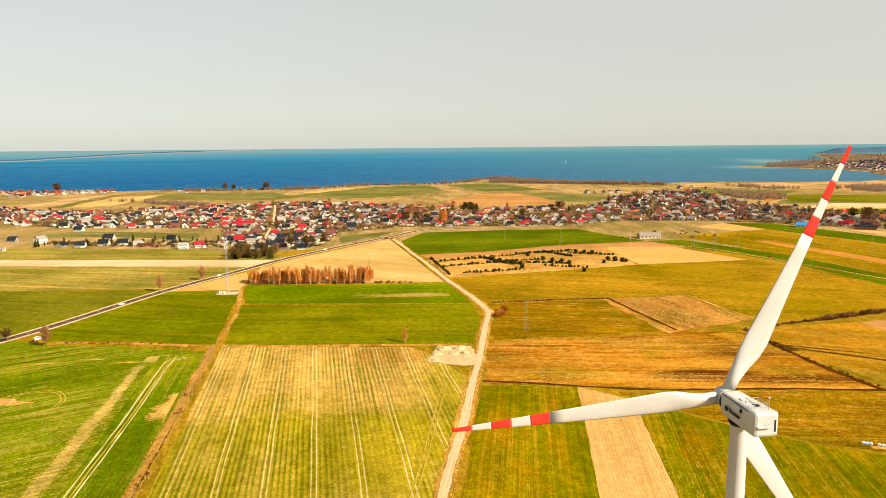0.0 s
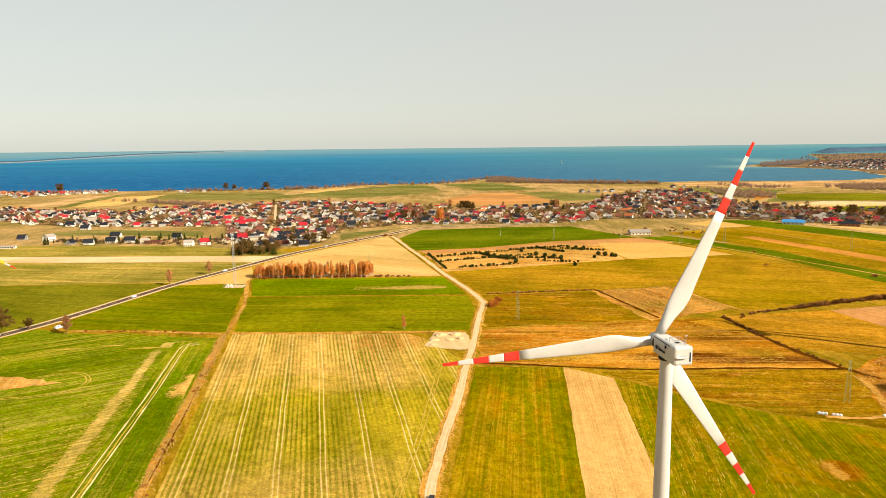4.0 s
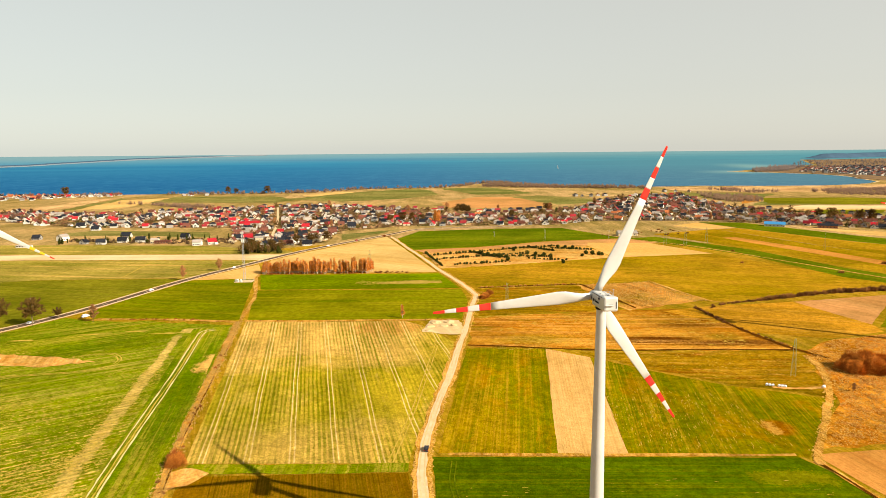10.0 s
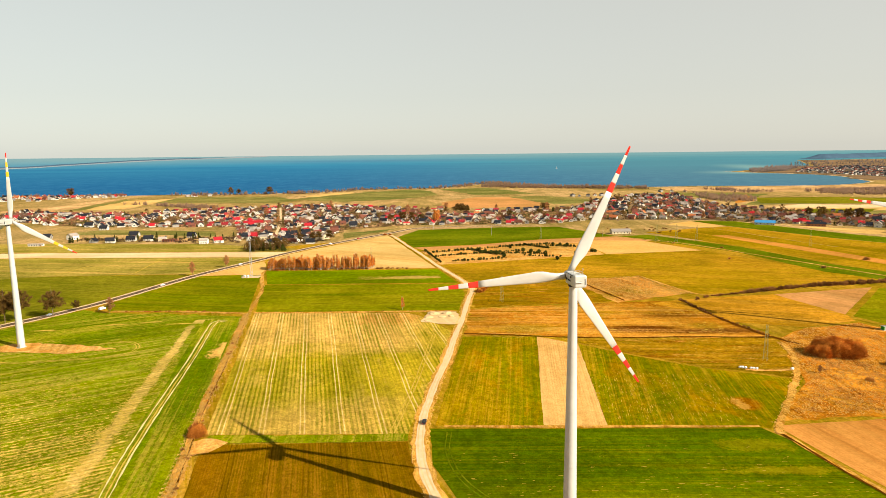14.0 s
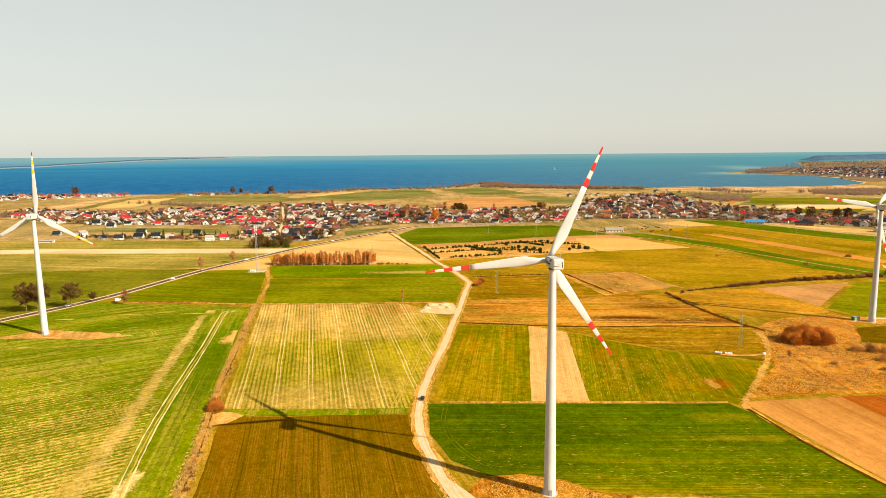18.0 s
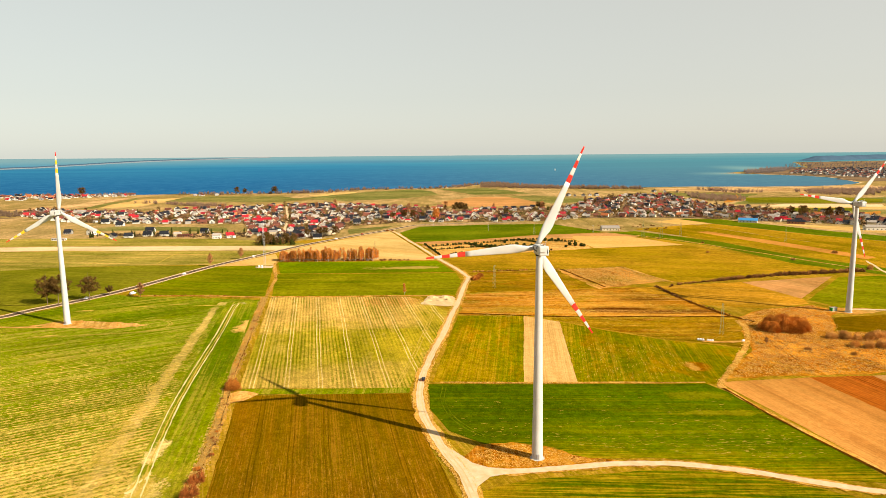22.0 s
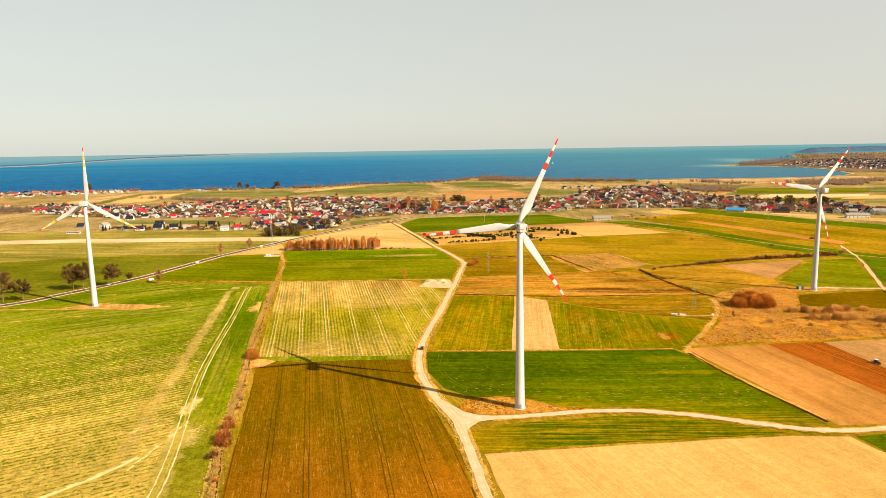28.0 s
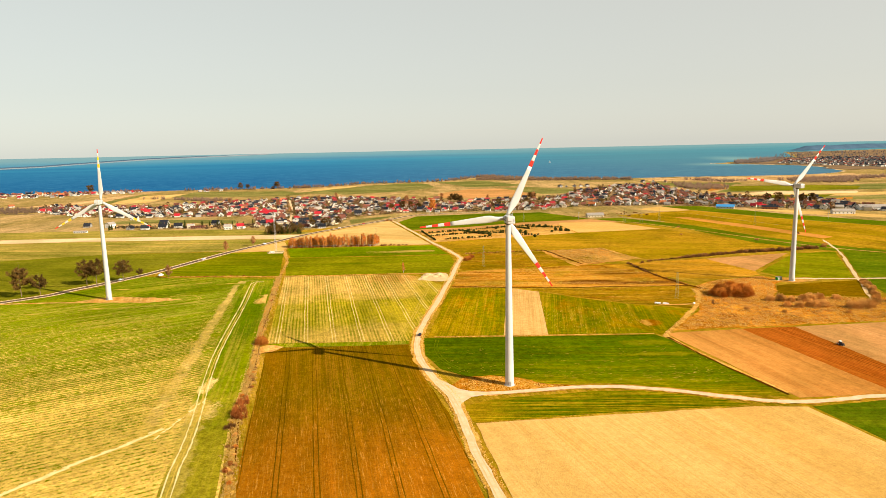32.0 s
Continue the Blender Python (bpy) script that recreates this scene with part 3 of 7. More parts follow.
field("field_west_top", [(-366, 208), (-334, 250), (-304, 304), (-284, 296), (-271, 297), (-200, 284), (-215, 240), (-262, 215), (-330, 190)], "westgreen", 2, -60, "green winter crop round the turbine access", sway=4)
field("field_mast", [(-284, 304), (-297, 322), (-282, 380), (-264, 438), (-227, 441), (-205, 439), (-177, 294), (-223, 297)], "green", 1, 80, "even green crop beside the asphalt road")
field("field_mast_sand", [(-263, 440), (-238, 490), (-222, 520), (-206, 468), (-206, 441), (-228, 443)], "sand", 1, 30, "bare sandy plot round the radio mast")
field("field_middle", [(-190, 391), (-18, 384), (-15, 343), (-19, 314), (-22, 288), (-171, 292), (-186, 366)], "green", 1, 88, "green crop with long even bands")
field("field_middle_bright", [(-205, 459), (-36, 456), (-31, 436), (-19, 388), (-188, 394)], "bright", 1, 88, "bright green young crop in bands")
field("field_middle_patch", [(-96, 414), (-70, 408), (-34, 412), (-37, 420), (-60, 424)], "mown", 2, 88, "straw-coloured thin patch in the green crop", sway=2)
field("field_fork", [(-205, 467), (-212, 500), (-215, 545), (-193, 588), (-158, 642), (-128, 690), (-104, 722), (-95, 690), (-62, 560), (-38, 463)], "cream", 1, 60, "sandy triangular field behind the birch grove")
field("field_far_green", [(-640, 380), (-420, 449), (-274, 447), (-312, 322), (-349, 254), (-383, 211), (-566, 84), (-640, 38)], "soft", 1, 75, "green crop beyond the asphalt road")
field("field_far_olive", [(-640, 560), (-487, 564), (-228, 544), (-271, 450), (-410, 450), (-640, 384)], "mown", 1, 80, "olive meadow with mown lines")
field("field_far_beige", [(-900, 604), (-507, 604), (-212, 584), (-227, 547), (-487, 567), (-900, 565)], "pale", 1, 88, "pale bare strip of ploughland")
field("field_far_up", [(-900, 700), (-567, 688), (-336, 664), (-204, 608), (-210, 586), (-507, 607), (-900, 607)], "mown", 1, 85, "yellowish meadow below the village")
field("field_junction", [(-88, 704), (-61, 778), (59, 794), (145, 792), (202, 678), (97, 658), (8, 618), (-66, 604)], "dgreen", 1, 88, "dark green crop behind the road fork")
field("field_junction_sand", [(-64, 602), (8, 615), (97, 655), (202, 675), (240, 630), (140, 618), (97, 626), (-50, 578)], "pink", 1, 88, "narrow sandy field strip")
field("field_orchard", [(-54, 573), (97, 626), (140, 618), (148, 531), (80, 509), (-17, 484), (-33, 480)], "bare", 2, 70, "sandy ground of a young tree nursery", sway=2)
field("field_tan", [(148, 642), (220, 631), (262, 547), (150, 531), (142, 618)], "sand", 1, 70, "straw-coloured field")
field("field_ochre_big", [(-33, 480), (140, 529), (259, 545), (312, 445), (350, 360), (267, 352), (190, 328), (170, 326), (146, 408), (85, 397), (-8, 388)], "olive", 1, 75, "wide olive and ochre meadow")
field("field_green_strip", [(201, 674), (245, 686), (316, 569), (350, 449), (420, 330), (380, 330), (320, 411), (295, 528), (255, 600)], "dgreen", 2, 25, "long dark green crop strip")
field("field_steps", [(250, 712), (353, 755), (404, 600), (480, 400), (440, 330), (420, 340), (352, 458), (320, 570)], "olive", 2, 25, "olive meadow strips")
field("field_steps_upper", [(355, 754), (388, 764), (463, 620), (538, 520), (640, 430), (560, 380), (482, 404), (405, 602)], "olive", 1, 30, "olive and straw-coloured meadow strips", sway=1)
field("field_steps_sand", [(324, 668), (343, 672), (388, 556), (424, 440), (406, 428), (372, 525), (338, 625)], "tan", 3, 25, "sandy ploughed strip")
field("field_upper_green", [(363, 839), (426, 828), (498, 671), (600, 520), (540, 520), (464, 621), (389, 766)], "dgreen", 2, 30, "dark green crop strip below the village")
field("field_upper_tan", [(310, 800), (360, 836), (388, 768), (340, 755)], "sand", 2, 30, "straw-coloured plot beside the village")
field("field_right_tan", [(480, 760), (560, 700), (680, 560), (640, 560), (510, 680)], "cream", 2, 35, "pale strip beside the sheds")
field("field_rough_left", [(-7, 384), (82, 392), (103, 308), (-11, 293)], "wet", 1, 80, "rough olive meadow beside the gravel road", sway=2)
field("field_mound", [(80, 393), (145, 403), (165, 332), (99, 303)], "tussock", 2, 20, "bare tussocky ground", sway=2)
field("field_ochre", [(-13, 290), (60, 300), (105, 305), (149, 305), (160, 242), (168, 206), (90, 210), (-21, 224)], "ochre", 1, 86, "dry ochre meadow with darker wet hollows", sway=2)
field("field_rows", [(-22, 219), (24, 216), (6, 82), (-40, 85)], "rowsolive", 1, -7.5, "olive crop with fine rows")
field("field_strip", [(24, 216), (46, 199), (33, 80), (6, 81)], "strip", 1, -7.0, "pale bare strip between green crops")
field("field_right_rows", [(46, 199), (72, 175), (102, 152), (122, 143), (144, 131), (100, 76), (33, 80)], "rowsolive", 1, -10, "olive-green crop with slanting rows")
field("field_wet", [(42, 208), (168, 205), (170, 190), (165, 167), (144, 134), (122, 146), (102, 155), (72, 178)], "wet", 1, 85, "rough wet meadow with pale sedge", sway=1.5)
field("field_turbine", [(-42, 82), (96, 76), (101, 66), (122, -24), (94, -19), (77, -10), (57, -3), (42, -1), (26, -1), (15, 0), (8, 9), (-6, 14), (-19, 13), (-33, 26), (-41, 50)], "farm", 1, 88, "dark green crop with straw lines behind the turbine")
field("field_right_sand", [(103, 78), (151, 83), (170, -18), (192, -60), (150, -25), (126, -26)], "loam", 1, 12, "sandy ploughed field")
field("field_plough", [(151, 83), (184, 84), (192, 12), (240, -60), (192, -60), (170, -18)], "rust", 1, 14, "freshly ploughed red-brown soil")
field("field_right_beyond", [(184, 84), (262, 90), (420, 40), (420, -60), (240, -60), (192, 12)], "pink", 1, 14, "pale ploughland beyond the ploughing tractor")
field("field_scrub", [(146, 134), (107, 82), (145, 86), (262, 92), (420, 60), (420, 140), (294, 150), (272, 150), (214, 166), (232, 200), (250, 214), (240, 236), (199, 225), (170, 204)], "scrub", 2, 0, "rough dry grass and scrub", sway=2)
field("field_below_road", [(-23, -24), (-8, -17), (12, -14), (41, -11), (60, -13), (80, -19), (102, -32), (40, -36), (-22, -42)], "farm", 1, 86, "dark green crop below the access road")
field("field_below_road_far", [(126, -36), (165, -31), (260, -34), (260, -160), (136, -72)], "dgreen", 1, 86, "dark green crop beside the access road")
field("field_front", [(-19, -43), (40, -38), (102, -34), (124, -36), (134, -72), (150, -120), (120, -330), (26, -330), (-11, -102)], "sand", 1, 18, "wide sandy ploughed field")
field("field_triangle", [(228, 322), (318, 341), (241, 254)], "pink", 1, 30, "pinkish ploughed triangle")
field("field_third_turbine", [(246, 252), (322, 338), (366, 342), (306, 218), (256, 226)], "green", 1, 60, "green crop behind the turbine")
field("field_dark_plot", [(233, 199), (307, 209), (276, 154), (217, 167)], "brown", 3, 60, "dark brown-green plot")
field("field_far_right", [(376, 346), (445, 376), (640, 420), (640, 120), (290, 146), (306, 206)], "dgreen", 1, 60, "green crop beyond the farm track")
field("field_golden", [(122, 300), (160, 312), (227, 322), (244, 256), (240, 240), (199, 227), (160, 242), (152, 262)], "gold", 1, 70, "golden dry meadow")
# behind the village
field("field_back_tan", [(-25, 1268), (65, 1420), (154, 1405), (200, 1170), (128, 1122), (-9, 1142)], "pink", 1, 80, "sandy field behind the village", sway=5, step=25)
field("field_back_green", [(-23, 1766), (123, 1787), (225, 1518), (70, 1490)], "fargreen", 1, 80, "green meadow near the coast", sway=5, step=25)
field("field_back_strip", [(142, 1407), (213, 1446), (297, 1348), (318, 1241), (213, 1180), (183, 1263)], "fargreen", 1, 70, "dark green crop behind the village", sway=5, step=25)
field("field_back_pale", [(-322, 1641), (-267, 1674), (-224, 1562), (-319, 1452), (-378, 1552)], "cream", 1, 70, "pale stubble near the coast", sway=5, step=25)
field("field_back_meadow", [(-394, 1432), (-236, 1668), (-102, 1758), (-54, 1700), (-26, 1507), (-129, 1388), (-249, 1331)], "fargreen", 1, 70, "green coastal meadow", sway=5, step=25)
field("field_back_dark", [(-819, 1211), (-819, 1422), (-836, 1540), (-795, 1482), (-776, 1205)], "fargreen", 1, 0, "dark green strip near the coast", sway=5, step=25)
field("field_back_west", [(-980, 1152), (-884, 1293), (-893, 1515), (-851, 1543), (-808, 1221)], "reed", 1, 0, "sandy strip near the coast", sway=5, step=25)
field("field_back_stubble", [(-776, 1205), (-801, 1467), (-702, 1517), (-694, 1373), (-699, 1229)], "cream", 1, 0, "pale stubble field", sway=5, step=25)
field("field_back_grass", [(-694, 1373), (-710, 1573), (-443, 1526), (-363, 1411), (-394, 1326)], "fargreen", 1, 60, "green pasture near the coast", sway=5, step=25)
field("field_east_grass", [(532, 1480), (634, 1461), (760, 1381), (588, 1172), (560, 1300)], "fargreen", 1, 80, "green pasture", sway=5, step=25)
field("field_east_band", [(641, 1190), (1100, 1260), (1000, 1093), (565, 1104)], "fargreen", 1, 85, "dark green crop band", sway=5, step=25)
field("field_east_pale", [(562, 1019), (900, 1024), (860, 963), (639, 971)], "cream", 1, 85, "pale stubble band", sway=5, step=25)
field("field_east_near", [(508, 970), (620, 960), (880, 946), (820, 860), (645, 885)], "fargreen", 1, 85, "green crop band", sway=5, step=25)
field("field_east_strip", [(676, 1284), (870, 1262), (943, 1195), (880, 1103), (773, 1103), (621, 1140)], "soft", 2, 85, "dark green crop strip near the marsh", sway=4, step=25)
field("field_east_straw", [(568, 1029), (678, 1101), (851, 1061), (816, 1010), (662, 1017)], "pale", 2, 85, "pale bare strip behind the last houses", sway=4, step=25)
field("field_east_brown", [(629, 1291), (708, 1384), (635, 1197), (573, 1147)], "tan", 2, 20, "tan ploughed strip near the copse", sway=4, step=25)
field("field_east_green", [(639, 1007), (763, 990), (680, 904), (606, 936)], "soft", 2, 85, "green crop behind the last houses", sway=4, step=25)
field("field_east_tan", [(637, 877), (760, 929), (732, 887), (646, 825)], "tan", 3, 60, "tan strip beside the last houses", sway=3, step=25)
field("field_marsh", [(606, 1684), (1250, 1700), (1180, 1443), (757, 1437), (580, 1573)], "reed", 1, 85, "yellow reed marsh along the shore", sway=5, step=25)
field("field_village_green", [(-159, 693), (-103, 785), (-69, 808), (-168, 758)], "fargreen", 1, 60, "green paddock beside the road", sway=5, step=25)
field("field_village_lawn", [(-555, 832), (-368, 801), (-349, 745), (-585, 790)], "fargreen", 1, 80, "green paddock between houses", sway=5, step=25)

# ---------------- roads and tracks ----------------
DIRT = [(20, -330), (-4, -170), (-16, -96), (-21, -68), (-25, -34), (-29, -11), (-34, 4), (-39, 22), (-44, 44), (-46, 68), (-45, 93), (-40, 133), (-33, 174), (-28, 212), (-20, 266), (-13, 323), (-8, 355), (-9, 370), (-20, 418), (-35, 470), (-54, 550), (-73, 622), (-91, 696), (-104, 738)]
MAIN = [(-760, -40), (-560, 80), (-376, 213), (-342, 256), (-305, 325), (-270, 435), (-239, 506), (-204, 585), (-168, 646), (-138, 691), (-99, 748), (-65, 797), (-10, 812), (60, 818), (100, 836)]
ACCESS = [(-33, 2), (-20, -9), (-7, -10), (12, -8), (26, -6), (42, -6), (57, -8), (76, -14), (94, -22), (109, -28), (125, -31), (147, -29), (165, -27), (260, -30)]
ribbon("verge", DIRT, 6.4, "verge", 0.16, "dry yellow grass verge of the gravel road", "verge", sway=1.2)
ribbon("verge", ACCESS, 5.4, "verge", 0.165, "dry grass verge of the access road", "verge", sway=1.0)
ribbon("verge", MAIN, 11.5, "verge", 0.16, "dry grass verge of the asphalt road", "verge", sway=0.8)
ribbon("road", DIRT, 3.5, "dirt", 0.235, "pale gravel farm road", "road", sway=0.3)
ribbon("access_road", ACCESS, 3.6, "dirt", 0.225, "pale gravel access road of the turbine", "road", sway=0.25)
ribbon("main_road", MAIN, 6.4, "asphalt", 0.24, "grey asphalt country road", "road", sway=0.05)
for side in (-1, 1):
    ribbon("wheel_rut", DIRT, 0.55, "pale", 0.242, "pale worn wheel rut in the gravel road", "wheel rut", off=side * 0.85, sway=0.12)
for side in (-1, 1):
    ribbon("shoulder", MAIN, 2.6, "dirt", 0.23, "pale gravel shoulder", "road edge", off=side * 4.4, sway=0.2)
ribbon("road_marking", MAIN, 0.3, "paint", 0.246, "white broken centre line", "road marking", sway=0, per=24, gaps=(5, 9))
field("turbine_pad", [(-31, -3), (-22, 12), (-8, 14), (6, 9), (16, 1), (30, -3), (26, -6), (8, -8), (-8, -9), (-20, -9)], "scrub", 4, 0, "mound of dry grass round the turbine foot", sway=0.8, step=3)
field("junction_apron", [(-41, 24), (-36, 14), (-30, 5), (-25, -3), (-19, -7), (-10, -8.4), (-12, -12), (-19, -14), (-24, -21), (-27, -34), (-30, -12), (-36, 4)], "dirt", 5.2, 0, "pale gravel junction apron", sway=0.2, step=3)
ribbon("path_grass", [(-51, 73.6), (-90, 74), (-134, 75.5)], 7.0, "westgreen", 0.15, "green grass balk", "balk", sway=0.5)
ribbon("path_grass", [(-36, 84), (20, 81), (96, 78)], 2.2, "verge", 0.16, "dry grass balk between crops", "balk", sway=0.4)
ribbon("path_grass", [(-21, 226), (60, 211), (110, 210), (168, 206)], 2.0, "ditch", 0.17, "brown ditch along the meadow", "ditch", sway=0.6)
ribbon("path_grass", [(-173, 290), (-110, 287), (-26, 286)], 4.0, "verge", 0.17, "dry grass balk between crops", "balk", sway=0.8)
ribbon("path_grass", [(-280, 302), (-223, 297), (-178, 288)], 4.0, "verge", 0.17, "dry grass balk between crops", "balk", sway=0.8)
ribbon("path_grass", [(123, 148), (136, 146), (147, 147)], 2.4, "bare", 0.17, "pale trodden edge", "balk", sway=0.5)
ribbon("farm_track", [(101, 70), (104, 78), (118, 98), (134, 122), (146, 140), (160, 170), (166, 196)], 3.2, "verge", 0.19, "dry grass field track", "track", sway=0.7)
ribbon("farm_track", [(101, 74), (110, 30), (124, -20)], 2.4, "verge", 0.18, "dry grass field edge", "track", sway=0.5)
ribbon("ditch", [(103, 70), (111, 28), (125, -22)], 1.1, "ditch", 0.21, "narrow dark ditch", "ditch", sway=0.3, off=-1.6)
ribbon("ditch", [(149, 309), (152, 270), (158, 235), (166, 208), (176, 190)], 3.0, "ditch", 0.21, "dark overgrown ditch", "ditch", sway=0.8)
ribbon("ditch", [(-4, 388), (40, 393), (85, 397)], 2.4, "ditch", 0.2, "dark overgrown ditch", "ditch", sway=0.8)
ribbon("ditch", [(85, 396), (96, 350), (106, 309)], 2.0, "ditch", 0.2, "dark overgrown ditch", "ditch", sway=0.6)
ribbon("farm_track", [(256, 222), (290, 216), (310, 214), (345, 212)], 3.4, "dirt", 0.2, "pale gravel track to the turbine", "track", sway=0.3)
ribbon("farm_track", [(270, 140), (306, 212), (345, 290), (372, 346), (400, 420)], 2.2, "pale", 0.21, "dry grass farm track", "track", sway=0.8)
ribbon("farm_track", [(146, 408), (168, 330), (190, 327)], 2.0, "verge", 0.2, "pale field path", "track", sway=0.5)
ribbon("farm_track", [(205, 668), (262, 600), (320, 480), (372, 370), (440, 300)], 2.4, "bare", 0.2, "pale field path", "track", sway=0.5)
ribbon("village_street", [(-238, 640), (-252, 700), (-266, 763), (-289, 887), (-319, 1024), (-360, 1200)], 4.0, "dirt", 0.22, "pale village street", "road", sway=0.3)
ribbon("village_street", [(-880, 1010), (-600, 930), (-300, 905), (-60, 900), (200, 880), (420, 850), (640, 770)], 5.5, "asphalt", 0.21, "grey village street", "road", sway=0.2)
ribbon("village_street", [(250, 850), (330, 1050), (420, 1330), (470, 1500)], 3.0, "towngrey", 0.215, "grey-brown village street", "road", sway=0.2)
field("sand_lot", [(-49, 256), (-46, 274), (-43, 285), (-24, 283), (-22, 268), (-24, 249), (-34, 250)], "pale", 4, 20, "trampled bare sand beside the road", sway=1.2, step=3)
for pts in ([(-334, 460), (-338, 500), (-342, 543)], [(-411, 455), (-406, 480), (-402, 505)]):
    ribbon("wheel_track", pts, 1.2, "faint", 0.14, "pale worn line across the meadow", "wheel track", sway=0.3)
# wheel lines in the western field
TRACK = [(-186, 270), (-192, 263), (-189, 240), (-179, 182), (-168, 109), (-160, 60), (-151, 17), (-143, -17), (-139, -34), (-134, -59), (-128, -92), (-98, -220)]
for o, stuff in ((-1.3, "track"), (0.7, "faint"), (2.0, "track")):
    ribbon("wheel_track", TRACK, 0.55, stuff, 0.16, "pale worn wheel track in the crop", "wheel track", off=o, sway=0.22, per=10)
W = random.Random(8)
for pts in ([(-420, 60), (-330, 118), (-262, 160), (-205, 196)], [(-400, -20), (-300, 40), (-230, 84), (-176, 118)], [(-360, -90), (-270, -36), (-205, 6), (-160, 36)]):
    for o in (-0.9, 0.9):
        ribbon("wheel_track", pts, 0.4, "westgreen", 0.145, "faint green tramline across the thin crop", "wheel track", off=o, sway=0.12)
for pts, w, n in (([(-205, -118), (-188, -94), (-177, -79), (-171, -69), (-159, -54), (-152, -42)], 3.0, 10), ([(-150, -50), (-145, -20), (-143, -6)], 3.0, 8)):
    for k in range(n):
        ribbon("bare_streak", pts, W.uniform(0.4, 1.1), "track" if k % 3 == 0 else "faint", 0.15 + 0.001 * k, "broken pale streak of thin crop", "bare streak", off=W.uniform(-w, w) * 0.5, sway=0.35, per=26, gaps=(W.uniform(3, 9), W.uniform(2, 8)))
ribbon("wheel_track", [(-215, -132), (-177, -79), (-171, -69), (-159, -54), (-150, -39)], 1.8, "track", 0.17, "pale worn track across the crop", "wheel track", sway=0.4)
for x, y, w in ((-262, 262, 12), (-236, 268, 9), (-300, 250, 10), (-215, 262, 12), (-330, 170, 9), (-290, 182, 8)):
    field("bare_patch", [(x - w, y - 1), (x, y + 1.6), (x + w, y + 1), (x + 2, y - 1.4)], "faint", 4, 0, "thin straw-coloured patch in the crop", sway=0.7, step=2)
for o in (-0.9, 0.9):
    ribbon("wheel_track", [(-250, 214), (-240, 219), (-229, 219), (-220, 208), (-221, 195), (-234, 188), (-258, 184), (-300, 178)], 0.55, "faint", 0.16, "pale looping wheel track", "wheel track", off=o, sway=0.15)
for o in (-0.9, 0.9):
    ribbon("wheel_track", [(-34, 78), (-35, 60), (-31, 40), (-22, 24), (-14, 17)], 0.5, "dgreen", 0.15, "dark curving wheel line", "wheel track", off=o, sway=0.1)


def speckle(name, label, spots, way, rnd, size=(0.2, 0.65), wide=(0.1, 0.28), material="track", z=0.128):
    """Many thin bare spots that lie along the rows, one mesh; way: degrees from +y, clockwise."""
    vs, fs = [], []
    for x, y in spots:
        a = radians(way + rnd.gauss(0, 3))
        d, s = Vector((math.sin(a), math.cos(a))), Vector((math.cos(a), -math.sin(a)))
        l, w = rnd.uniform(*size), rnd.uniform(*wide)
        k, h = len(vs), z + 0.03 * rnd.random()
        for u, v in ((-1, -0.2), (-0.3, -1), (0.7, -0.8), (1, 0.3), (0.2, 1), (-0.6, 0.8)):
            p = Vector((x, y)) + d * (u * l * rnd.uniform(0.7, 1.2)) + s * (v * w * rnd.uniform(0.6, 1.2))
            vs.append((p.x, p.y, h))
        fs.append(tuple(range(k, k + 6)))
    me = bpy.data.meshes.new(name)
    me.from_pydata(vs, [], fs)
    return tagged(part_me(name, me, M[material]), label, "bare spots", kind="stuff")


def strewn(points, n, spread, rnd):
    """Spots that thin out to both sides of a line."""
    line = curved(points, 10)
    out = []
    for _ in range(n):
        i = rnd.randrange(len(line) - 1)
        p = line[i].lerp(line[i + 1], rnd.random())
        d = (line[i + 1] - line[i]).normalized()
        p = p + Vector((-d.y, d.x)) * rnd.gauss(0, spread)
        out.append((p.x, p.y))
    return out


def sown(x0, x1, y0, y1, n, rnd, keep):
    return [p for p in ((rnd.uniform(x0, x1), rnd.uniform(y0, y1)) for _ in range(n)) if keep(*p)]


speckle("bare_spots", "broken pale spots of thin crop", [p for p in strewn([(-194, 190), (-182, 104), (-174, 47), (-168, 7), (-158, -38)], 5200, 3.6, W) if noise.noise(Vector((p[0], p[1], 7)) * 0.11) > -0.12] + strewn([(-215, -132), (-177, -79), (-159, -54), (-150, -39)], 1800, 2.6, W) + strewn([(-141, -12), (-141, -34)], 700, 2.6, W) + strewn([(-143, -8), (-138, -40), (-131, -80)], 900, 1.6, W), 60, W, (0.2, 0.8), (0.08, 0.2), "faint")
for o in (-0.9, 0.9):
    ribbon("wheel_track", [(-58, 78), (-54, 105), (-50, 134), (-45, 180), (-40, 226)], 0.5, "faint", 0.15, "pale wheel line beside the gravel road", "wheel track", off=o, sway=0.15)
speckle("bare_spots", "scattered straw-coloured spots in the rows", sown(-420, -140, -130, 230, 30000, W, lambda x, y: y < 195 + (x + 366) * 0.87 and x < -150 - 0.2 * y and noise.noise(Vector((x, y, 0)) * 0.025) > (y - 60) * 0.003), 60, W, (0.3, 1.3), (0.09, 0.22), "faint")
speckle("bare_spots", "straw-coloured spots along the rows", sown(-40, 110, -4, 62, 1300, W, lambda x, y: y > 14 - 0.2 * x and W.random() < max(0.1, 1 - (y - 4) / 40)), 88, W, (0.3, 1.5), (0.06, 0.14), "faint")
speckle("bare_spots", "straw-coloured spots along the slanting rows", sown(36, 100, 84, 150, 450, W, lambda x, y: y < 178 - 0.4 * x), 10, W, (0.4, 1.8), (0.06, 0.15), "faint")
speckle("bare_spots", "thin straw-coloured spots in the green crop", strewn([(-110, 417), (-70, 415), (-34, 417)], 900, 4.5, W), 88, W, (0.4, 1.6), (0.1, 0.25), "faint")
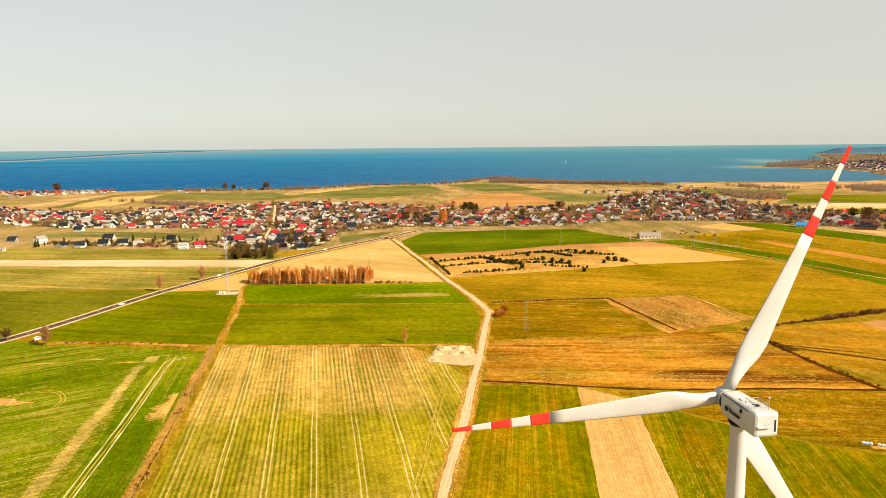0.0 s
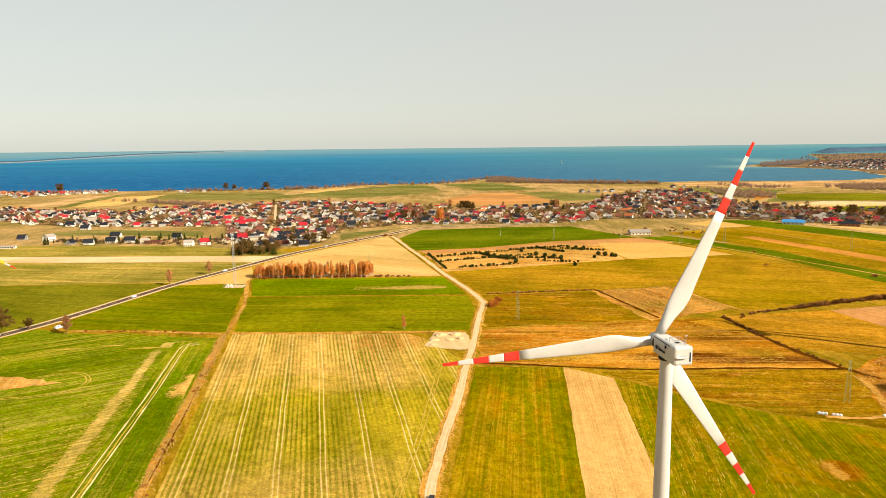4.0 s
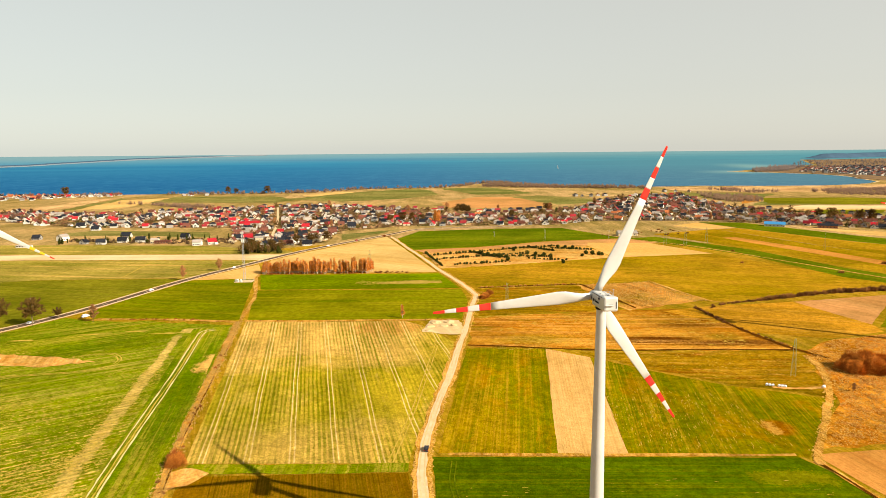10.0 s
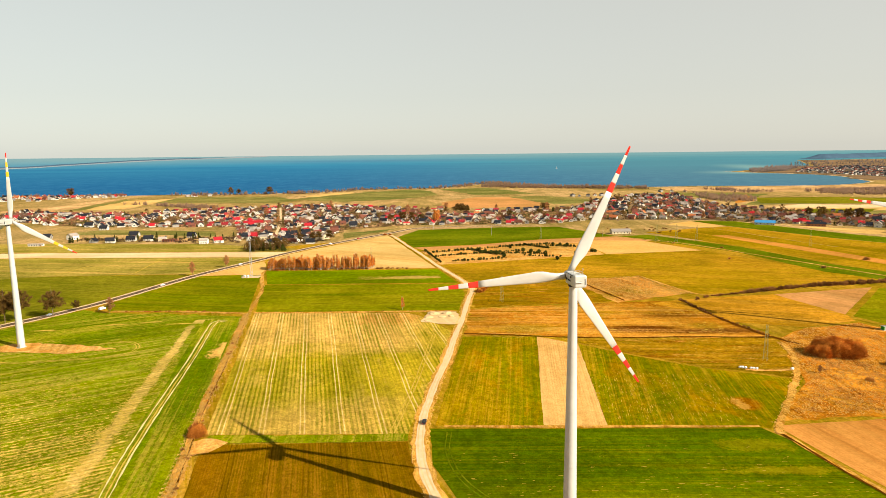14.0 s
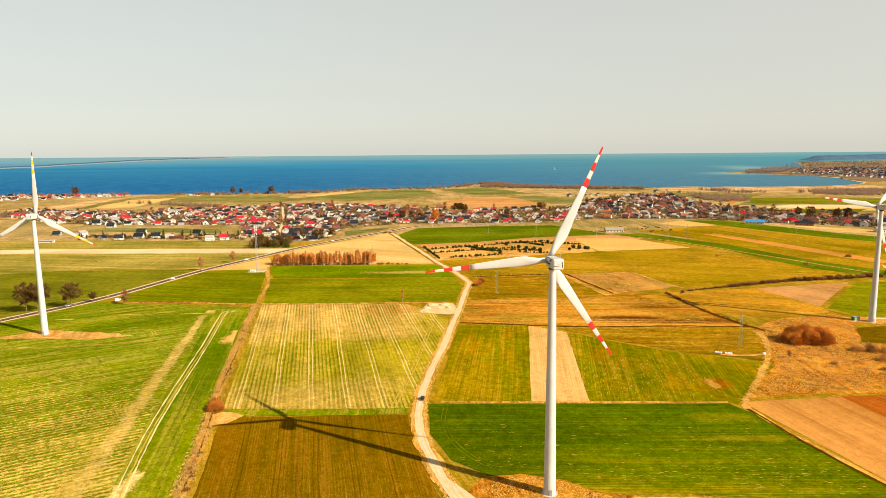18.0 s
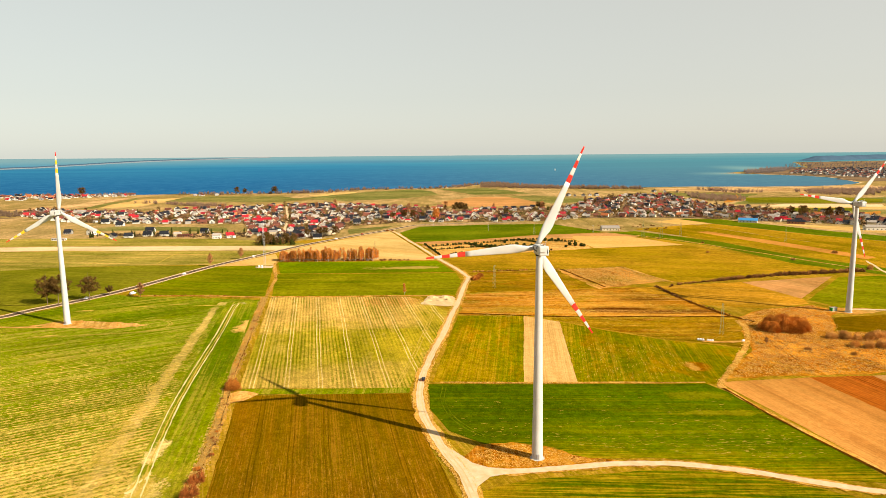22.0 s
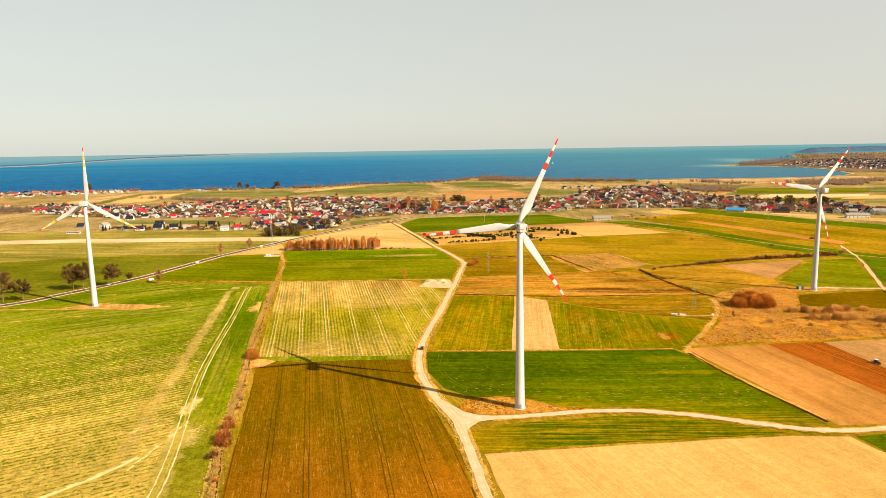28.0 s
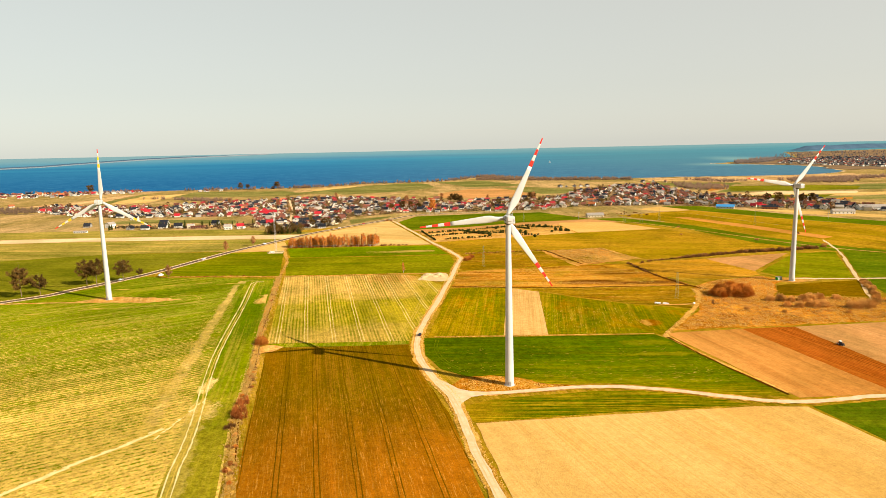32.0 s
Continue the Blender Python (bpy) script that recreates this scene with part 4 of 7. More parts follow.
speckle("bare_spots", "pale sedge tufts of the wet meadow", sown(75, 165, 150, 204, 500, W, lambda x, y: y > 178 - (x - 72) * 0.75 + 8), 85, W, (0.2, 0.8), (0.08, 0.2), "faint")
speckle("bare_spots", "pale and dry spots of the ochre meadow", sown(-10, 146, 215, 296, 900, W, lambda x, y: noise.noise(Vector((x * 0.4, y, 3)) * 0.06) > 0.05), 86, W, (0.6, 2.2), (0.15, 0.4), "faint")
HEDGE = [(-176, 288), (-168, 240), (-158, 180), (-146, 105), (-133, 40), (-128, 10), (-122, -30), (-106, -96), (-58, -330)]
ribbon("hedge_bank", HEDGE, 3.6, "verge", 0.2, "dry grass bank between the fields", "bank", sway=1.2)
ribbon("ditch", HEDGE, 0.5, "ditch", 0.24, "narrow dark ditch in the dry grass", "ditch", off=1.0, sway=0.4)
ribbon("hedge_bank", [(-176, 292), (-186, 368), (-204, 440), (-210, 500)], 2.6, "verge", 0.2, "dry grass path between crops", "bank", sway=1.0)
field("grass_tongue", [(-139, 58), (-140, 70), (-135, 76), (-129, 75), (-124, 72), (-129, 63)], "bare", 4, 10, "pale dry grass tongue at the field corner", sway=1, step=3)
field("turbine_pad_west", [(-318, 208), (-296, 222), (-262, 216), (-232, 206), (-262, 197), (-296, 204)], "bare", 3, 20, "brown bare ground round the turbine", sway=1.5, step=4)
ribbon("farm_track", [(-385, 205), (-345, 206), (-310, 204), (-268, 203)], 3.0, "bare", 0.2, "pale sandy track to the turbine", "track", sway=0.5)
field("turbine_pad_east", [(234, 216), (250, 226), (272, 224), (276, 212), (254, 206)], "bare", 4, 20, "pale bare ground round the turbine", sway=1, step=3)

# ---------------- turbines ----------------
M["white"] = plain_mat("white_turbine_paint", (0.46, 0.455, 0.435, 1), (0.40, 0.395, 0.375, 1), 0.15, 0.45, bump=0, spec=0.4)
M["red"] = plain_mat("red_blade_paint", (0.62, 0.03, 0.02, 1), (0.56, 0.04, 0.03, 1), 0.3, 0.5, bump=0)
M["yellow"] = plain_mat("yellow_blade_paint", (0.72, 0.42, 0.03, 1), (0.66, 0.36, 0.03, 1), 0.3, 0.5, bump=0)
M["dark"] = plain_mat("dark_vent_paint", (0.03, 0.03, 0.035, 1), (0.05, 0.05, 0.055, 1), 1, 0.6, bump=0)
M["steel"] = plain_mat("galvanised_steel", (0.42, 0.42, 0.42, 1), (0.3, 0.3, 0.31, 1), 0.8, 0.5, bump=0, metal=0.6)
M["concrete"] = plain_mat("grey_concrete", (0.42, 0.4, 0.36, 1), (0.32, 0.3, 0.27, 1), 0.8)
BLADE = 39.5


def blade_mesh(s0, s1):
    """A stretch of a blade along +z between two shares of its length; thin flat section that twists, with a round root."""
    bm = bmesh.new()
    rings = []
    for k in range(13):
        s = s0 + (s1 - s0) * k / 12
        z = 1.2 + s * BLADE
        grow = min(1, max(0, (s - 0.03) / 0.17))
        grow = grow * grow * (3 - 2 * grow)
        chord = (1 - grow) * 1.8 + grow * (3.6 - 3.05 * max(0, (s - 0.2) / 0.8) ** 0.92)
        thick = (1 - grow) * 1.8 + grow * max(0.09, 0.62 * (1 - s))
        twist = -radians(16) * (1 - s) ** 2 * grow
        ring = []
        for j in range(14):
            a = 2 * math.pi * j / 14
            x = math.cos(a) * chord / 2 + grow * chord * 0.12
            y = math.sin(a) * thick / 2 * (1 - 0.45 * grow * (0.5 + 0.5 * math.cos(a)))
            ring.append(bm.verts.new((x * math.cos(twist) - y * math.sin(twist), x * math.sin(twist) + y * math.cos(twist) + 0.9 * s * s, z)))
        rings.append(ring)
    for a, b in zip(rings, rings[1:]):
        for j in range(14):
            bm.faces.new((a[j], a[(j + 1) % 14], b[(j + 1) % 14], b[j]))
    bm.faces.new(rings[0][::-1])
    bm.faces.new(rings[-1])
    return bm


def turbine(label, spot, axis, phase, band, text, hub_h):
    """axis: degrees by which the rotor's axis turns from +y; phase: degrees of the first blade from upright."""
    top = thing("wind_turbine", label, "wind turbine", "wind turbines", pose(*spot, 0, 0, 0))
    bm = bmesh.new()
    tall = hub_h - 2.0
    zs = [0, 0.15, 24, 24.05, 50, 50.05, tall]
    for a, b in zip(zs, zs[1:]):
        ra, rb = (2.1 - 0.95 * z / tall for z in (a, b))
        tube(bm, (0, 0, a), (0, 0, b), ra + (0.035 if b - a < 1 and a else 0), rb + (0.035 if b - a < 1 and a else 0), 32, a == 0 or b == tall)
    part("tower", bm, M["white"], top, "tapered white steel tower", True).data.set_sharp_from_angle(angle=radians(40))
    bm = bmesh.new()
    tube(bm, (0, 0, -0.2), (0, 0, 0.3), 3.0, 2.7, 32)
    part("foundation", bm, M["concrete"], top, "grey concrete ring")
    bm = bmesh.new()
    box(bm, 0.9, 0.14, 2.0, 0, -2.1, 0.5, 0.03)
    part("door", bm, M["steel"], top, "grey steel tower door")
    nac = pose(0, 0, hub_h, 0, 0, axis)
    bm = bmesh.new()
    box(bm, 3.5, 8.9, 3.9, 0, -1.7, -2.0, 0.4)
    for v in bm.verts:                      # the house narrows towards the hub and its roof slopes down at the rear
        if v.co.y > 1.5:
            v.co.x *= 0.82
            v.co.z = v.co.z * 0.86
        if v.co.y < -4.5 and v.co.z < 0:
            v.co.z += 0.45
    house = part("nacelle", bm, M["white"], top, "white fibreglass nacelle")
    house.matrix_basis = nac
    bm = bmesh.new()
    box(bm, 0.06, 0.36, 1.8, 1.74, -5.6, -0.9, 0.02)
    box(bm, 0.3, 0.06, 1.7, 1.2, -6.14, -0.85, 0.02)
    part("vent", bm, M["dark"], house, "dark air outlet")
    bm = bmesh.new()
    box(bm, 1.9, 0.5, 0.14, -0.5, -6.3, -0.1, 0.04)
    part("ledge", bm, M["white"], house)
    bm = bmesh.new()
    box(bm, 0.07, 7.4, 0.1, -1.66, -1.6, 1.45, 0.02)
    part("seam", bm, M["dark"], house, "dark roof seam")
    bm = bmesh.new()
    box(bm, 0.5, 1.1, 0.8, -1.75, -2.4, 0.55, 0.06)
    part("air_scoop", bm, M["white"], house, "white air scoop on the nacelle's side")
    bm = bmesh.new()
    box(bm, 0.36, 0.06, 0.5, -1.8, -2.96, 0.7, 0.02)
    part("grille", bm, M["dark"], house, "small dark opening")
    for y in (-4.6, -2.6):
        bm = bmesh.new()
        for x in (-0.9, 0.9):
            tube(bm, (x, y, 1.7), (x, y, 2.6), 0.05, 0.05, 6)
        tube(bm, (-0.9, y, 2.6), (0.9, y, 2.6), 0.05, 0.05, 6)
        part("roof_rail", bm, M["steel"], house, "grey steel roof rail")
    for x in (-0.9, 0.9):
        bm = bmesh.new()
        tube(bm, (x, -4.6, 2.6), (x, -2.6, 2.6), 0.05, 0.05, 6)
        part("roof_rail", bm, M["steel"], house)
    bm = bmesh.new()
    tube(bm, (0.9, -5.0, 1.6), (0.9, -5.0, 3.6), 0.05, 0.03, 6)
    box(bm, 0.35, 0.2, 0.2, 0.9, -5.0, 3.4, 0.03)
    part("wind_sensor", bm, M["steel"], house, "thin steel sensor mast")
    for x, y in ((0.2, -3.4), (-0.4, -1.2)):
        bm = bmesh.new()
        box(bm, 0.8, 0.9, 0.16, x, y, 1.72, 0.05)
        part("roof_hatch", bm, M["dark"] if y < -2 else M["white"], house)
    if text:                                # maker's mark and lettering as plain shapes
        bm = bmesh.new()
        bmesh.ops.create_cone(bm, cap_ends=True, segments=24, radius1=0.42, radius2=0.42, depth=0.05, matrix=Matrix.Translation((-1.76, 0.6, -0.1)) @ Matrix.Rotation(radians(90), 4, "Y"))
        part("maker_mark", bm, M["dark"], house, "dark round mark")
        for k in range(6):
            part("lettering_bar", box(bmesh.new(), 0.05, 0.3, 0.66 if k == 0 else 0.44, -1.76, -0.4 - 0.42 * k, -0.4, 0.01), M["dark"], house, "dark lettering bar")
        for k in range(5):
            part("lettering_bar", box(bmesh.new(), 0.12, 0.04, 0.14, -0.5 + 0.2 * k, -6.16, 0.16, 0.01), M["steel"], house, "small grey lettering bar")
    # solid dark ring, added in place of the open gap between nacelle and hub
    ring = part("hub_gap_ring", tube(bmesh.new(), (0, 2.68, 0), (0, 2.92, 0), 1.5, 1.5, 24), M["dark"], top, "dark ring in place of the open gap behind the hub")
    ring.matrix_basis = nac
    collar = part("yaw_collar", tube(bmesh.new(), (0, 0, -2.35), (0, 0, -1.95), 1.3, 1.5, 24), M["dark"], top, "dark bearing ring below the nacelle")
    collar.matrix_basis = nac
    bm = bmesh.new()
    tube(bm, (0, 2.9, 0), (0, 3.4, 0), 1.35, 1.35, 24)
    tube(bm, (0, 3.4, 0), (0, 5.2, 0), 1.45, 1.35, 24)
    tube(bm, (0, 5.2, 0), (0, 6.3, 0), 1.35, 0.35, 24)
    hub = part("hub", bm, M["white"], top, "white rounded rotor hub")
    hub.matrix_basis = nac
    for k in range(3):
        turn = nac @ pose(0, 4.3, 0, 0, phase + 120 * k, 0)
        first = part("blade", blade_mesh(0.0, 0.64), M["white"], top, "white blade with coloured tip bands", True)
        first.matrix_basis = turn
        for j, key in enumerate((band, "white", band, "white", "red")):
            part("tip_band", blade_mesh(0.64 + 0.072 * j, 0.64 + 0.072 * (j + 1)), M[key], first, ("red" if key == "red" else "yellow" if key == "yellow" else "white") + " painted blade band", True)
    return top


turbine("white wind turbine with red-banded blades beside the gravel road", (0, 0, 0), 7, 26, "red", True, 80.2)
turbine("white wind turbine with yellow-banded blades in the green crop", (-293, 212.5, 0), 8, 1, "yellow", False, 77.4)
turbine("white wind turbine with red-banded blades beyond the scrub", (252.5, 213, 0), 8, 40, "red", False, 76.4)

# ---------------- plants ----------------
def leafy(name, a, b, rough=0.85):
    """Bark, twigs or leaves, each piece a little different."""
    m = Tree(name, rough)
    col = m.mix(m.island(), a, b)
    col = m.mix(1.0, col, m.mix(m.random(), (0.72, 0.72, 0.72, 1), (1.25, 1.2, 1.15, 1)), "MULTIPLY")
    return m.done(col)


M["bark"] = leafy("grey_brown_bark", (0.13, 0.09, 0.055, 1), (0.2, 0.14, 0.09, 1))
M["birch_bark"] = leafy("pale_birch_bark", (0.55, 0.48, 0.4, 1), (0.4, 0.33, 0.27, 1))
M["twig"] = leafy("brown_bare_twigs", (0.135, 0.074, 0.02, 1), (0.07, 0.04, 0.012, 1))
M["birch_twig"] = leafy("reddish_birch_twigs", (0.66, 0.245, 0.05, 1), (0.36, 0.125, 0.03, 1))
M["rust_twig"] = leafy("rusty_brown_twigs", (0.36, 0.16, 0.06, 1), (0.24, 0.11, 0.045, 1))
M["willow_twig"] = leafy("orange_willow_twigs", (0.52, 0.18, 0.03, 1), (0.30, 0.10, 0.02, 1))
M["dry_twig"] = leafy("grey_brown_scrub_twigs", (0.38, 0.175, 0.045, 1), (0.56, 0.28, 0.075, 1))
M["red_twig"] = leafy("dark_red_twigs", (0.30, 0.085, 0.02, 1), (0.15, 0.048, 0.014, 1))
M["needle"] = leafy("dark_evergreen_needles", (0.028, 0.042, 0.009, 1), (0.075, 0.075, 0.015, 1))
M["straw"] = leafy("dry_straw_grass", (0.6, 0.38, 0.11, 1), (0.4, 0.225, 0.055, 1))
# twigs across the bay, greyed in the colour to stand in for distance haze
M["bay_twig"] = leafy("haze_greyed_far_twigs", (0.17, 0.135, 0.125, 1), (0.10, 0.085, 0.085, 1))
M["coast_twig"] = leafy("greyish_brown_coast_twigs", (0.12, 0.078, 0.055, 1), (0.21, 0.135, 0.09, 1))
M["bloom"] = leafy("yellow_blossom", (0.55, 0.33, 0.02, 1), (0.4, 0.26, 0.02, 1))


def spikes_mesh(name, spikes):
    """Thin pointed three-sided bars (foot, tip, radius) joined into one mesh."""
    n = len(spikes)
    foot = np.array([s[0] for s in spikes], float)
    tip = np.array([s[1] for s in spikes], float)
    rad = np.array([s[2] for s in spikes], float)[:, None]
    d = tip - foot
    d /= np.linalg.norm(d, axis=1)[:, None] + 1e-9
    ref = np.where(np.abs(d[:, 2:3]) > 0.9, [[1.0, 0, 0]], [[0, 0, 1.0]])
    u = np.cross(d, ref)
    u /= np.linalg.norm(u, axis=1)[:, None]
    w = np.cross(d, u)
    vs = np.empty((n, 4, 3))
    for k in range(3):
        a = 2 * math.pi * k / 3
        vs[:, k] = foot + rad * (math.cos(a) * u + math.sin(a) * w)
    vs[:, 3] = tip
    base = np.arange(n)[:, None] * 4
    fs = np.concatenate([base + [0, 1, 3], base + [1, 2, 3], base + [2, 0, 3]])
    me = bpy.data.meshes.new(name)
    me.from_pydata(vs.reshape(-1, 3).tolist(), [], fs.tolist())
    return me


def leaves_mesh(name, spots, size, rnd):
    """Many small bent leaf clumps (two triangles each)."""
    vs, fs = [], []
    for p in spots:
        a, b = rnd.uniform(0, 6.28), rnd.uniform(-0.9, 0.9)
        d = Vector((math.cos(a) * math.cos(b), math.sin(a) * math.cos(b), math.sin(b)))
        e = d.cross(Vector((rnd.uniform(-1, 1), rnd.uniform(-1, 1), rnd.uniform(-1, 1)))).normalized()
        s = size * rnd.uniform(0.6, 1.4)
        k = len(vs)
        vs += [p - d * s, p + e * s * 0.6, p + d * s, p - e * s * 0.6 + Vector((0, 0, s * 0.3))]
        fs += [(k, k + 1, k + 2), (k, k + 2, k + 3)]
    me = bpy.data.meshes.new(name)
    me.from_pydata([tuple(v) for v in vs], [], fs)
    return me


def rand_way(rnd, up):
    v = Vector((rnd.gauss(0, 1), rnd.gauss(0, 1), rnd.gauss(0, 1) + up))
    return v.normalized()


def bare_tree(seed, h, r, fork=0.3, twigs=700, thick=0.1, slim=False):
    """Meshes of a leafless tree: trunk with limbs, and the crown of twigs."""
    rnd = random.Random(seed)
    wood, fine = [], []
    axis = [Vector((0, 0, 0))]
    for i in range(6):
        axis.append(axis[-1] + Vector((rnd.uniform(-0.25, 0.25), rnd.uniform(-0.25, 0.25), h * 0.15)))
    for i in range(6):
        wood.append((axis[i], axis[i] + (axis[i + 1] - axis[i]) * 3.2, h * 0.02 * (1 - i / 7)))
    starts = []
    for i in range(16):
        f = fork + (0.92 - fork) * (i + rnd.random()) / 16
        p = Vector((0, 0, 0)).lerp(axis[-1], f) if f < 0.9 else axis[-1] * f
        a = i * 2.4 + rnd.uniform(-0.4, 0.4)
        out = r * (math.sin(math.pi * (0.18 + 0.78 * (f - fork) / (1 - fork))) if not slim else 0.75 * (1.1 - f) + 0.25)
        q = p + Vector((math.cos(a) * out, math.sin(a) * out, h * (0.16 if not slim else 0.2) * rnd.uniform(0.6, 1.3)))
        wood.append((p, q, h * 0.008))
        starts.append((p, q))
        for j in range(3):
            s = p.lerp(q, rnd.uniform(0.3, 0.8))
            e = s + rand_way(rnd, 0.6) * out * 0.55
            wood.append((s, e, h * 0.004))
            starts.append((s, e))
    for i in range(twigs):
        p, q = rnd.choice(starts)
        s = p.lerp(q, rnd.uniform(0.35, 1.05))
        fine.append((s, s + rand_way(rnd, 0.5 if not slim else 0.9) * rnd.uniform(0.6, 1.5) * h / 11, thick * rnd.uniform(0.6, 1.3)))
    return spikes_mesh("trunk", wood), spikes_mesh("crown", fine)


def bush_mesh(seed, r, h, n=500, thick=0.07):
    """A dense thicket of stems that fan out from the ground."""
    rnd = random.Random(seed)
    sp = []
    lobes = [(Vector((rnd.uniform(-0.6, 0.6) * r, rnd.uniform(-0.6, 0.6) * r, 0)), rnd.uniform(0.55, 1.0)) for _ in range(6)]
    for i in range(n):
        c, k = rnd.choice(lobes)
        w = rand_way(rnd, 0.9)
        w.z = abs(w.z)
        s = c + Vector((w.x * r * 0.45, w.y * r * 0.45, w.z * h * 0.55 * k)) * rnd.uniform(0.1, 0.8)
        sp.append((s, s + Vector((w.x * r * 0.4, w.y * r * 0.4, w.z * h * 0.45 * k + 0.1)) * rnd.uniform(0.5, 1.0), thick * rnd.uniform(0.6, 1.4)))
    return spikes_mesh("bush", sp)


def dome_mesh(seed, r, h, n=2200, thick=0.06):
    """A rounded leafless bush: short twigs all over a few overlapping domes."""
    rnd = random.Random(seed)
    sp = []
    lobes = [(Vector((rnd.uniform(-0.55, 0.55) * r, rnd.uniform(-0.55, 0.55) * r, 0)), rnd.uniform(0.5, 0.8), rnd.uniform(0.7, 1.0)) for _ in range(6)]
    for i in range(n):
        c, q, k = rnd.choice(lobes)
        w = rand_way(rnd, 0.3)
        w.z = abs(w.z)
        d = rnd.uniform(0.15, 1.0) ** 0.4
        s = c + Vector((w.x * r * q, w.y * r * q, w.z * h * k * 0.86)) * d
        sp.append((s, s + (w + Vector((rnd.uniform(-0.6, 0.6), rnd.uniform(-0.6, 0.6), 0.5))) * 0.085 * h * rnd.uniform(0.6, 1.2), thick * rnd.uniform(0.6, 1.4)))
    return spikes_mesh("bush", sp)


def evergreen_mesh(seed, r, h, n=500, size=0.32, cone=False):
    rnd = random.Random(seed)
    spots = []
    for i in range(n):
        w = rand_way(rnd, 0)
        t = (w.z + 1) / 2
        lump = 0.8 + 0.3 * math.sin(3 * math.atan2(w.y, w.x) + seed) * math.cos(4 * w.z + seed)
        rr = r * lump * rnd.uniform(0.75, 1.0) * ((1.15 - t) if cone else 1)
        spots.append(Vector((w.x * rr, w.y * rr, 0.1 + h * t * (0.9 + 0.1 * lump))))
    return leaves_mesh("crown", spots, size, rnd)


TREES, BUSHES, CONES = {}, {}, {}


def tree_kind(key, count, seed, h, r, bark, twig, **more):
    TREES[key] = []
    for i in range(count):
        w, c = bare_tree(seed + i, h * (0.88 + 0.06 * i), r * (0.9 + 0.07 * i), **more)
        w.materials.append(M[bark])
        c.materials.append(M[twig])
        TREES[key].append((w, c))


tree_kind("oak", 4, 10, 15, 6.0, "bark", "twig", fork=0.3, twigs=5200, thick=0.08)
tree_kind("slim", 3, 20, 15, 3.4, "bark", "rust_twig", fork=0.2, twigs=900, thick=0.15)
tree_kind("birch", 6, 30, 14, 1.9, "birch_bark", "birch_twig", fork=0.1, twigs=900, thick=0.12, slim=True)
tree_kind("garden", 4, 40, 9, 3.4, "bark", "twig", fork=0.2, twigs=420, thick=0.19)
tree_kind("poplar", 2, 50, 22, 2.6, "bark", "birch_twig", fork=0.08, twigs=1000, thick=0.2, slim=True)


def plant_tree(name, key, x, y, label, category="tree", group="", scale=1.0, rnd=random):
    w, c = rnd.choice(TREES[key])
    top = thing(name, label, category, group, Matrix.LocRotScale((x, y, 0), Euler((0, 0, rnd.uniform(0, 6.28))), (scale, scale, scale * rnd.uniform(0.9, 1.1))))
    part_me("trunk", w, None, top)
    part_me("crown", c, None, top)
    return top


def bush_kind(key, count, seed, r, h, mat, n=500, thick=0.07):
    BUSHES[key] = []
    for i in range(count):
        me = (dome_mesh if key in ("willow", "scrub") else bush_mesh)(seed + i, r, h, n, thick)
        me.materials.append(M[mat])
        BUSHES[key].append(me)


bush_kind("willow", 4, 60, 3.6, 5.2, "willow_twig", 5200, 0.06)
bush_kind("scrub", 4, 70, 2.0, 2.4, "dry_twig", 2400, 0.045)
bush_kind("red", 3, 80, 2.0, 3.4, "red_twig", 480, 0.06)
M["ditch_twig"] = leafy("dark_rusty_ditch_twigs", (0.26, 0.115, 0.035, 1), (0.15, 0.07, 0.024, 1))
bush_kind("brown", 3, 90, 1.8, 2.6, "ditch_twig", 420, 0.07)
for key, cone, seed, r, h, mat in (("round", False, 100, 1.6, 2.6, "needle"), ("thuja", True, 110, 1.5, 6.0, "needle"), ("bloom", False, 120, 2.4, 4.0, "bloom")):
    CONES[key] = []
    for i in range(4):
        me = evergreen_mesh(seed + i, r, h, 520, 0.34, cone)
        me.materials.append(M[mat])
        CONES[key].append(me)


def plant(name, meshes, x, y, label, category="bush", group="", scale=1.0, rnd=random, tall=1.0, z=0.0):
    ob = new(name, rnd.choice(meshes))
    ob.matrix_world = Matrix.LocRotScale((x, y, z + 0.04), Euler((0, 0, rnd.uniform(0, 6.28))), (scale, scale, scale * tall))
    return tagged(ob, label, category, group)


def scatter(poly, n, rnd):
    xs, ys = [p[0] for p in poly], [p[1] for p in poly]
    out = []
    while len(out) < n:
        p = rnd.uniform(min(xs), max(xs)), rnd.uniform(min(ys), max(ys))
        if inside(p, poly):
            out.append(p)
    return out


def along(points, n, spread, rnd, off=0.0):
    line = curved(points, 10)
    out = []
    for _ in range(n):
        i = rnd.randrange(len(line) - 1)
        p = line[i].lerp(line[i + 1], rnd.random())
        d = (line[i + 1] - line[i]).normalized()
        p = p + Vector((-d.y, d.x)) * (off + rnd.gauss(0, spread))
        out.append((p.x, p.y))
    return out


R = random.Random(5)
# roadside trees
for x, y, s, key in ((-374, 232, 1.5, "oak"), (-362, 238, 1.15, "oak"), (-342, 274, 1.4, "oak"), (-334, 275, 1.55, "oak"), (-316, 287, 1.2, "oak"), (-309, 306, 0.6, "oak"), (-271, 441, 1.0, "slim"), (-252, 486, 1.05, "slim")):
    plant_tree("roadside_tree", key, x, y, "bare spreading tree beside the asphalt road", group="roadside trees", scale=s, rnd=R)
plant_tree("roadside_tree", "birch", -63, 292, "small bare reddish birch on the field balk", scale=0.66, rnd=R)
plant_tree("roadside_tree", "slim", -279, 295, "bare reddish tree beside a parked white van", scale=1.05, rnd=R)
